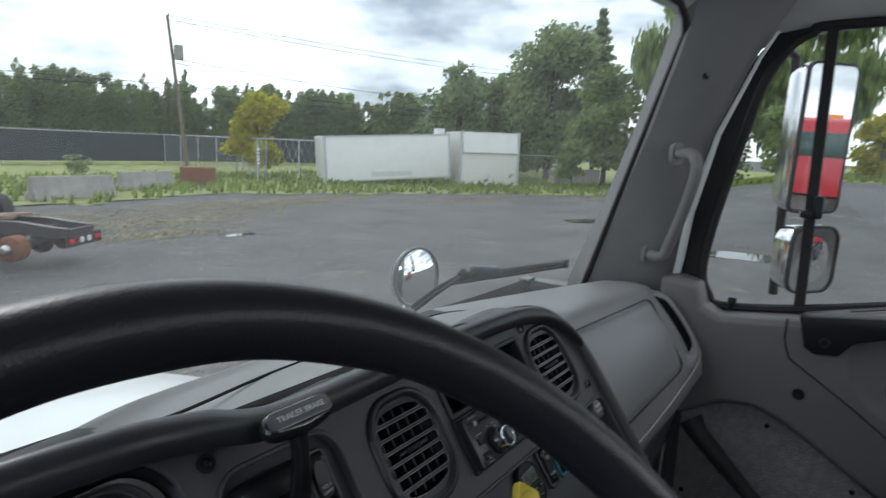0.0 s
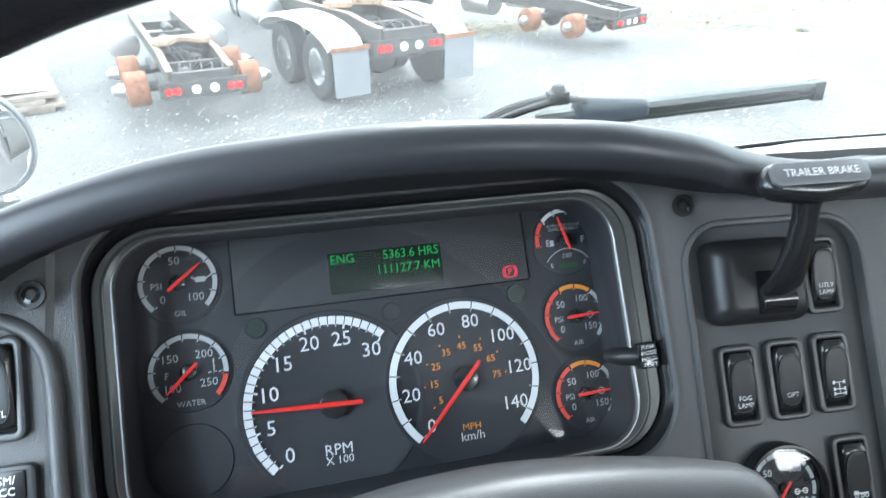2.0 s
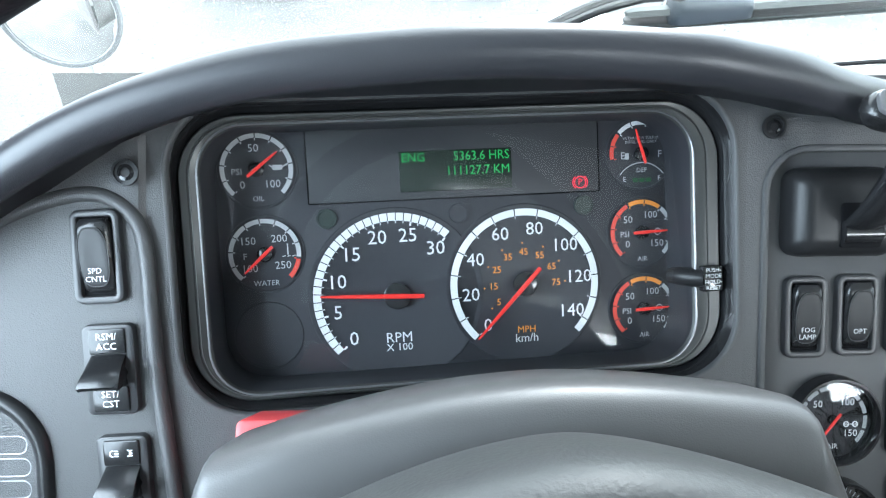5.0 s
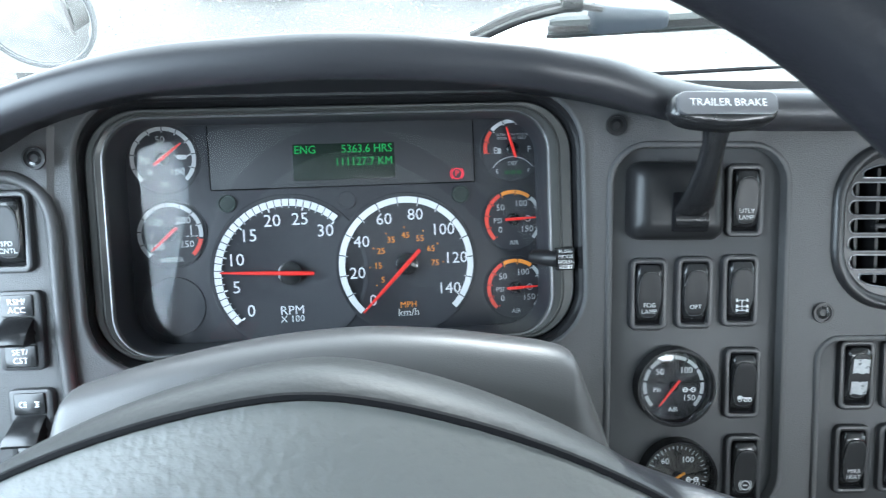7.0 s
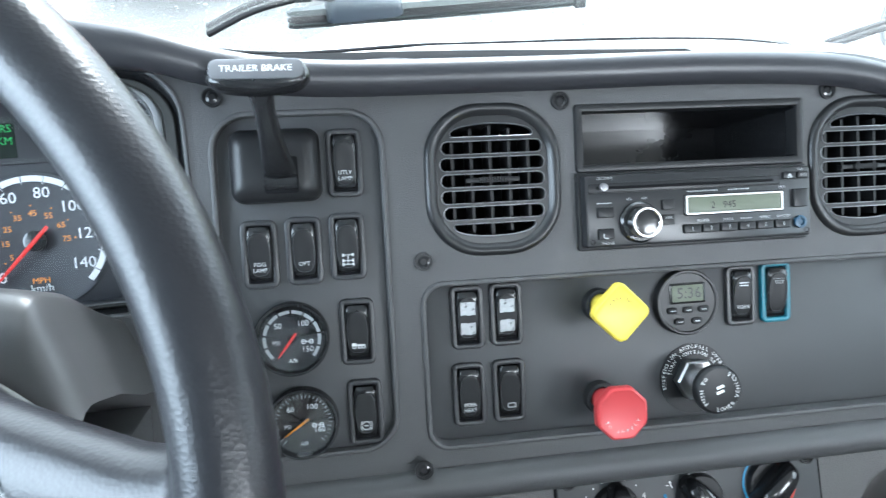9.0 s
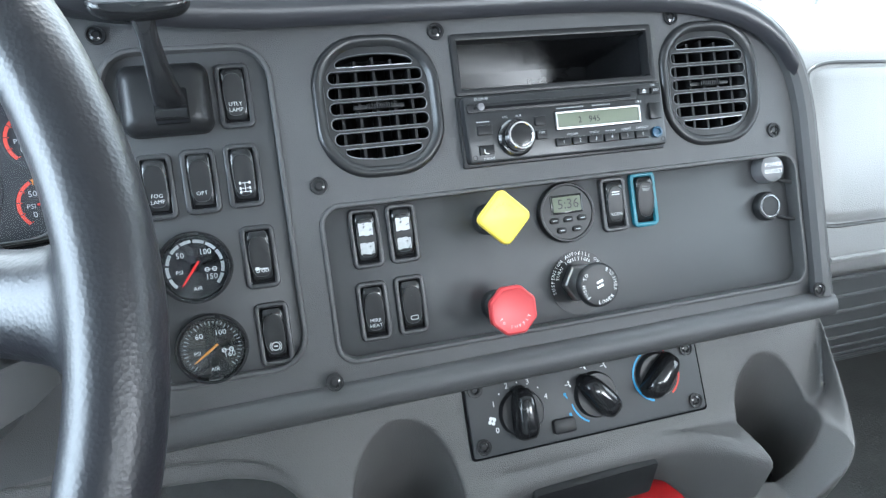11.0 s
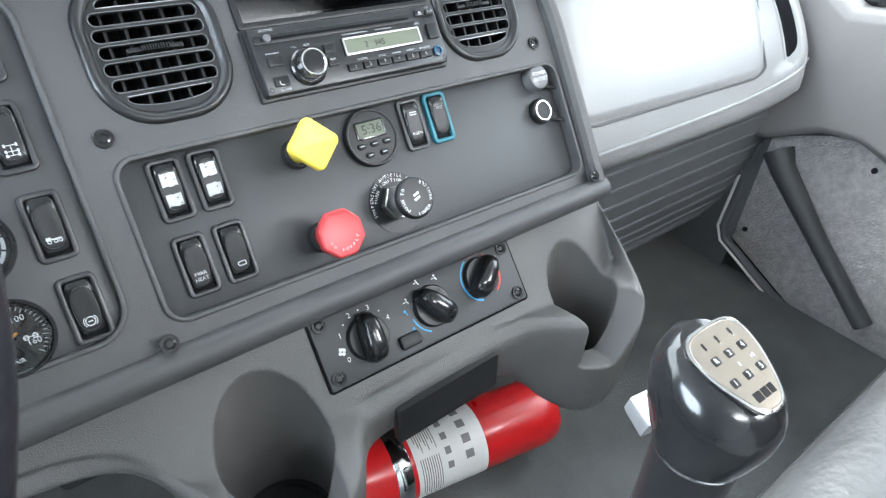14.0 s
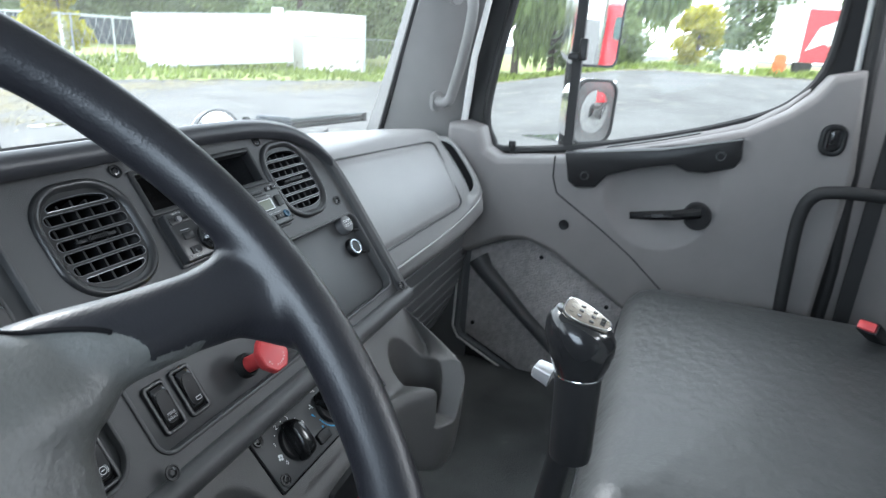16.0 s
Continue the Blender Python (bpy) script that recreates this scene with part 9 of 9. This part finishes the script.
block("concrete_barrier", (9.0, 21.9), (11.9, 22.3), 0.8, 0.6, "weathered concrete road barrier in the grass", "barrier", True)
block("concrete_barrier", (13.4, 24.5), (16.2, 25.4), 0.75, 0.6, "weathered concrete road barrier in the grass", "barrier", True)
block("brick_pallet", (17.3, 26.5), (18.7, 26.0), 0.85, 0.8, "stack of dull red bricks in the grass", "bricks", mat=RUST)
block("concrete_block", (39.3, 17.3), (42.8, 15.4), 1.15, 0.7, "large pale concrete block at the yard's edge", "block")
block("white_block", (33.9, -2.2), (34.1, -3.6), 1.05, 0.9, "pale white block at the yard's edge", "block", mat=BODYW)
bm = bmesh.new()
lathe(bm, [(0, 0), (0.32, 0.01), (0.33, 0.06), (0.3, 0.34), (0.32, 0.36), (0.32, 0.62), (0.29, 0.64), (0.27, 0.95), (0.2, 1.02), (0, 1.02)], 20, at(0, 0, 0, 0, 8))
solo("traffic_barrel", bm, principled("barrel_orange", (0.6, 0.12, 0.03), 0.5), at(35.8, -4.8, ground_z(35.8, -4.8)), "orange plastic traffic barrel at the yard's edge", "barrel")


# ---- stripped lorry chassis ----
def wheel_parts(t, x, y, z, tyre=True, r=0.5, name="wheel"):
    m = at(x, y, z, 0, 90)
    sgn = 1 if x > 0 else -1
    if tyre:
        bm = bmesh.new()
        lathe(bm, [(0.28, -0.13), (0.33, -0.15), (0.46, -0.15), (0.5, -0.11), (0.5, 0.11), (0.46, 0.15), (0.33, 0.15), (0.28, 0.13)], 36, m)
        w_ = part(name, bm, TYRE, t)
        bm = bmesh.new()
        lathe(bm, [(0.29, 0.13 * sgn), (0.27, 0.10 * sgn), (0.25, 0.02 * sgn), (0.14, 0.0), (0.12, 0.1 * sgn), (0.05, 0.12 * sgn), (0, 0.12 * sgn)], 28, m)
        part("rim", bm, BODYW, w_, "dull white painted rim")
    else:
        bm = bmesh.new()
        lathe(bm, [(0.1, -0.18), (0.24, -0.17), (0.265, -0.15), (0.265, 0.12), (0.24, 0.15), (0.16, 0.16), (0.12, 0.12)], 30, m)
        w_ = part("brake_drum", bm, RUST, t)
        bm = bmesh.new()
        lathe(bm, [(0.1, 0.1 * sgn), (0.11, 0.24 * sgn), (0.085, 0.3 * sgn), (0.06, 0.36 * sgn), (0, 0.37 * sgn)], 16, m)
        part("hub", bm, STEEL, w_)


def chassis(x, y, rz, sc, kind, label):
    t = thing("lorry_chassis", at(x, y, ground_z(x, y), 0, 0, rz) @ Matrix.Diagonal((sc, sc, sc, 1)), label, "lorry chassis", "scrap lorries")
    zr = 0.78 if kind != "fender" else 1.0
    rail = IRON
    for s in (-1, 1):
        bm = bmesh.new()
        rings = []
        for yy, hh, dz in ((0.0, 0.1, 0.10), (0.35, 0.13, 0.12), (1.0, 0.15, 0.2), (1.6, 0.15, 0.2), (6.2, 0.15, 0.2)):
            xx = s * 0.43
            rings.append([(xx - 0.035, yy, zr - hh + dz - 0.1), (xx + 0.035, yy, zr - hh + dz - 0.1), (xx + 0.035, yy, zr + dz), (xx - 0.035, yy, zr + dz)])
        loft(bm, rings)
        fr = part("frame_rail", bm, rail, t)
        bm = bmesh.new()
        loft(bm, [[(p[2][0] + 0.012, p[2][1], p[2][2] + 0.002), (p[2][0] + 0.012, p[2][1], p[2][2] + 0.014), (p[3][0] - 0.012, p[3][1], p[3][2] + 0.014), (p[3][0] - 0.012, p[3][1], p[3][2] + 0.002)] for p in rings])
        part("top_flange", bm, DUSTR if kind != "dark" else CONC, fr, "pale rusty top flange")
    for yy in (0.0, 0.75, 1.6, 2.6, 3.8, 5.2):
        bm = bmesh.new()
        box(bm, -0.42, 0.42, yy - 0.05, yy + 0.05, zr - 0.08, zr + 0.08)
        part("crossmember", bm, rail, t)
    bm = bmesh.new()
    box(bm, -0.62, 0.62, -0.1, -0.04, zr - 0.28, zr - 0.04)
    tail = part("tail_beam", bm, IRON, t)
    for xx in (-0.5, -0.38, 0.38, 0.5):
        bm = bmesh.new()
        lathe(bm, [(0.06, 0), (0.055, 0.03), (0.0, 0.04)], 14, at(xx, -0.1, zr - 0.16, 90))
        part("tail_lamp", bm, LAMPG, tail, "red tail lamp")
    for xx in (-0.12, 0.14):
        bm = bmesh.new()
        lathe(bm, [(0.065, 0), (0.06, 0.03), (0.0, 0.04)], 14, at(xx, -0.1, zr - 0.16, 90))
        part("reverse_lamp", bm, PAPER, tail)
    for yy in (0.85, 2.15):
        bm = bmesh.new()
        tube(bm, [(-0.95, yy, 0.52), (-0.3, yy, 0.52), (0.3, yy, 0.52), (0.95, yy, 0.52)], [0.07, 0.09, 0.09, 0.07], 10)
        lathe(bm, [(0.05, -0.2), (0.22, -0.12), (0.26, 0), (0.22, 0.12), (0.05, 0.2)], 18, at(0, yy, 0.52, 90))
        part("axle", bm, IRON, t)
        for s in (-1, 1):
            wheel_parts(t, s * (0.98 if kind == "fender" else 0.85), yy, 0.5, kind == "fender")
    for s in (-1, 1):
        bm = bmesh.new()
        lathe(bm, [(0, -0.02), (0.26, 0), (0.28, 0.04), (0.28, 0.95), (0.26, 0.99), (0, 1.0)], 24, at(s * 0.8, 3.4, zr - 0.05, -90))
        part("fuel_tank", bm, STEEL, t, "dull metal fuel tank")
    # coupling plate, open to the rear between its two ramps
    bm = bmesh.new()
    horn = [(-0.46, -0.1), (-0.4, -0.42), (-0.26, -0.5), (-0.16, -0.3), (-0.07, 0.0), (0.0, 0.06), (0.07, 0.0), (0.16, -0.3), (0.26, -0.5), (0.4, -0.42), (0.46, -0.1), (0.42, 0.25), (0.25, 0.4), (-0.25, 0.4), (-0.42, 0.25)]
    plate(bm, horn, [], 0.0, 0.07)
    bmesh.ops.transform(bm, matrix=at(0, 1.7, zr + 0.22, -4), verts=bm.verts)
    part("coupling_plate", bm, DUSTR, t, "greasy brown coupling plate")
    for s in (-1, 1):
        bm = bmesh.new()
        box(bm, s * 0.36 - 0.05, s * 0.36 + 0.05, 1.55, 1.95, zr + 0.08, zr + 0.22)
        part("plate_bracket", bm, IRON, t)
        for yy in (0.85, 2.15):
            bm = bmesh.new()
            for k, half in enumerate((0.5, 0.42, 0.32, 0.2)):
                box(bm, s * 0.5 - 0.045, s * 0.5 + 0.045, yy - half, yy + half, 0.60 - 0.028 * k, 0.622 - 0.028 * k)
            part("leaf_spring", bm, IRON, t)
    for xx, yy, zz, ln in ((-0.16, 0.3, -0.06, 0.34), (0.15, 1.15, -0.02, 0.4), (-0.1, 2.85, 0.0, 0.6), (0.12, 4.2, 0.02, 0.7)):
        bm = bmesh.new()
        lathe(bm, [(0, 0), (0.08, 0.015), (0.105, 0.05), (0.105, ln - 0.05), (0.08, ln - 0.015), (0, ln)], 16, at(xx, yy, zr + zz, -90))
        part("air_tank", bm, IRON, t, "dirty black air tank")
    for k in range(5):
        xx = -0.3 + 0.15 * k
        bm = bmesh.new()
        tube(bm, smooth_path([(xx, 0.0, zr + 0.02), (xx + 0.06, 0.35, zr + 0.12), (xx * 0.4, 0.8, zr - 0.03), (xx * 0.7, 1.4, zr + 0.08), (xx * 0.5, 2.4, zr + 0.02)], 4), 0.014, 6)
        part("hose", bm, RUBBER, t)
    if kind == "fender":
        for s in (-1, 1):
            bm = bmesh.new()
            rings = []
            for k in range(15):
                a = radians(18 + 144 * k / 14)
                yy, zz = 1.5 - 1.45 * math.cos(a), 0.62 + 0.58 * math.sin(a) ** 0.6
                rings.append([(s * 0.68, yy, zz), (s * 1.22, yy, zz - 0.02), (s * 1.24, yy, zz - 0.07), (s * 1.21, yy, zz - 0.05), (s * 0.69, yy, zz - 0.02)])
            loft(bm, rings)
            part("mudguard", bm, BODYW, t, "white mudguard")
            bm = bmesh.new()
            box(bm, s * 0.95 - 0.28, s * 0.95 + 0.28, -0.03, -0.01, 0.22, 0.88)
            part("mud_flap", bm, principled("flap_grey", (0.15, 0.157, 0.165), 0.6), t)
            bm = bmesh.new()
            box(bm, s * 0.95 - 0.3, s * 0.95 + 0.3, -0.05, 0.0, 0.86, 0.92)
            part("flap_bar", bm, RUST, t)
    return t


chassis(-1.6, 7.15, 20, 0.78, "rust", "rusty stripped lorry chassis with bare brake drums")
chassis(0.85, 7.9, 26, 0.87, "fender", "lorry chassis with white mudguards and twin axles")
chassis(5.15, 10.75, 33, 0.8, "dark", "dark stripped lorry chassis with bare drums")
for k in range(3):
    bm = bmesh.new()
    lathe(bm, [(0.28, -0.13), (0.33, -0.15), (0.46, -0.15), (0.5, -0.11), (0.5, 0.11), (0.46, 0.15), (0.33, 0.15), (0.28, 0.13)], 32)
    solo("spare_tyre", bm, TYRE, at(1.7 + 0.03 * k, 15.3, ground_z(1.7, 15.3) + 0.15 + 0.3 * k), "worn lorry tyre in a stack", "tyre", "stacked tyres")


boards = thing("board_stack", at(-4.75, 9.0, ground_z(-4.75, 9.0), 0, 0, 24), "stack of weathered plywood sheets lying on the yard", "boards")
for k, (dx, dy, rz, tip) in enumerate(((0.0, 0.0, 0, 0), (0.06, -0.05, 3, 0), (-0.04, 0.03, -2, 0), (0.05, 0.04, 2, 0), (-0.12, 0.12, 9, 3.5))):
    bm = bmesh.new()
    slab(bm, 1.24, 2.44, 0.006, 0.0, 0.05, 0.004)
    part("board", bm, BODYW if k == 4 else POLEW, boards).matrix_basis = at(dx, dy, 0.055 * k + (0.04 if tip else 0), 0, tip, rz)


def lorry_cab(x, y, rz, mat, label, sleeper=False, z=None):
    t = thing("lorry_cab", at(x, y, ground_z(x, y) if z is None else z, 0, 0, rz), label, "lorry")
    bm = bmesh.new()
    slab(bm, 2.3, 1.9, 0.25, 1.0, 2.75, 0.22)
    part("cab_body", bm, mat, t)
    bm = bmesh.new()
    slab(bm, 1.7, 1.9, 0.3, 0.9, 1.95, 0.25, 0, 1.75)
    part("bonnet", bm, mat, t)
    for s in (-1, 1):
        bm = bmesh.new()
        slab(bm, 0.9, 0.6, 0.08, 0, 0.02, 0.008, m=Matrix(((0, 0, s, s * 1.145), (1, 0, 0, 0.2), (0, 1, 0, 2.15), (0, 0, 0, 1))))
        part("side_window", bm, WINDOWD, t)
    for yy, s in ((-0.955, -1), (0.955, 1)):
        bm = bmesh.new()
        slab(bm, 1.5 if s < 0 else 1.9, 0.55 if s < 0 else 0.65, 0.08, 0, 0.02, 0.008, m=Matrix(((1, 0, 0, 0), (0, 0, s, yy), (0, 1, 0, 2.15), (0, 0, 0, 1))))
        part("window_pane", bm, WINDOWD, t)
    bm = bmesh.new()
    box(bm, -0.5, 0.5, -4.0, 2.6, 0.7, 0.95)
    part("frame", bm, IRON, t)
    for yy in (1.9, -2.4, -3.5):
        for s in (-1, 1):
            wheel_parts(t, s * 0.98, yy, 0.5)
    for s in (-1, 1):
        bm = bmesh.new()
        slab(bm, 0.35, 1.3, 0.12, 0.9, 1.3, 0.08, s * 0.98, 1.9)
        part("mudguard", bm, mat, t)
        if mat is BODYR:
            bm = bmesh.new()
            tube(bm, smooth_path([(s, -1.1, 1.1), (s, -1.1, 2.6), (s, -1.12, 3.1), (s, -1.24, 3.28)], 4), 0.075, 12)
            part("exhaust_stack", bm, CHROME, t)
    bm = bmesh.new()
    for k in range(7):
        box(bm, -0.55, 0.55, 2.68, 2.72, 1.0 + 0.12 * k, 1.06 + 0.12 * k)
    part("grille", bm, CHROME, t)
    bm = bmesh.new()
    box(bm, -1.15, 1.15, 2.65, 2.85, 0.5, 0.8)
    part("bumper", bm, CHROME, t)
    bm = bmesh.new()
    slab(bm, 0.3, 0.18, 0.05, 2.74, 2.86, 0.03, 0.3, 0.3)
    bmesh.ops.translate(bm, vec=(-0.28, 0, 0), verts=bm.verts)
    part("beacon", bm, principled("amber_lens", (0.8, 0.25, 0.02), 0.25), t)
    return t


lorry_cab(5.2, 22.6, 15, BODYW, "white lorry cab with a dark rear window", z=GROUND_Z - 0.45)
lorry_cab(-0.85, 14.9, 20, BODYR, "red lorry cab with an amber roof beacon", z=GROUND_Z - 0.12)
lorry_cab(4.9, -15.5, 200, BODYR, "red lorry with chrome trim parked behind")
wt = thing("panel_lorry", along((39.0, -5.4), (40.8, -11.5)), "red and white panel-sided lorry at the yard's edge", "lorry")
bm = bmesh.new()
slab(bm, 2.9, 6.2, 0.06, -2.4, 0.0, 0.03, m=Matrix(((0, 1, 0, 3.1), (0, 0, -1, 0), (1, 0, 0, 2.15), (0, 0, 0, 1))))
part("box_body", bm, BODYW, wt)
bm = bmesh.new()
box(bm, 0.7, 6.1, -0.015, 0.0, 0.72, 3.4)
part("red_panel", bm, BODYR, wt)
bm = bmesh.new()
loft(bm, [[(x, -0.025, z0), (x + 0.5, -0.025, z0 + 1.2), (x + 0.5, -0.016, z0 + 1.2), (x, -0.016, z0)] for x, z0 in ((0.9, 1.3), (1.8, 1.7), (2.6, 1.4))])
part("pale_emblem", bm, BODYW, wt)
for xx in (1.0, 4.9):
    bm = bmesh.new()
    lathe(bm, [(0.2, -0.15), (0.46, -0.15), (0.5, -0.1), (0.5, 0.1), (0.46, 0.15), (0.2, 0.15)], 28, at(xx, 0.2, 0.5, 90))
    part("wheel", bm, TYRE, wt)
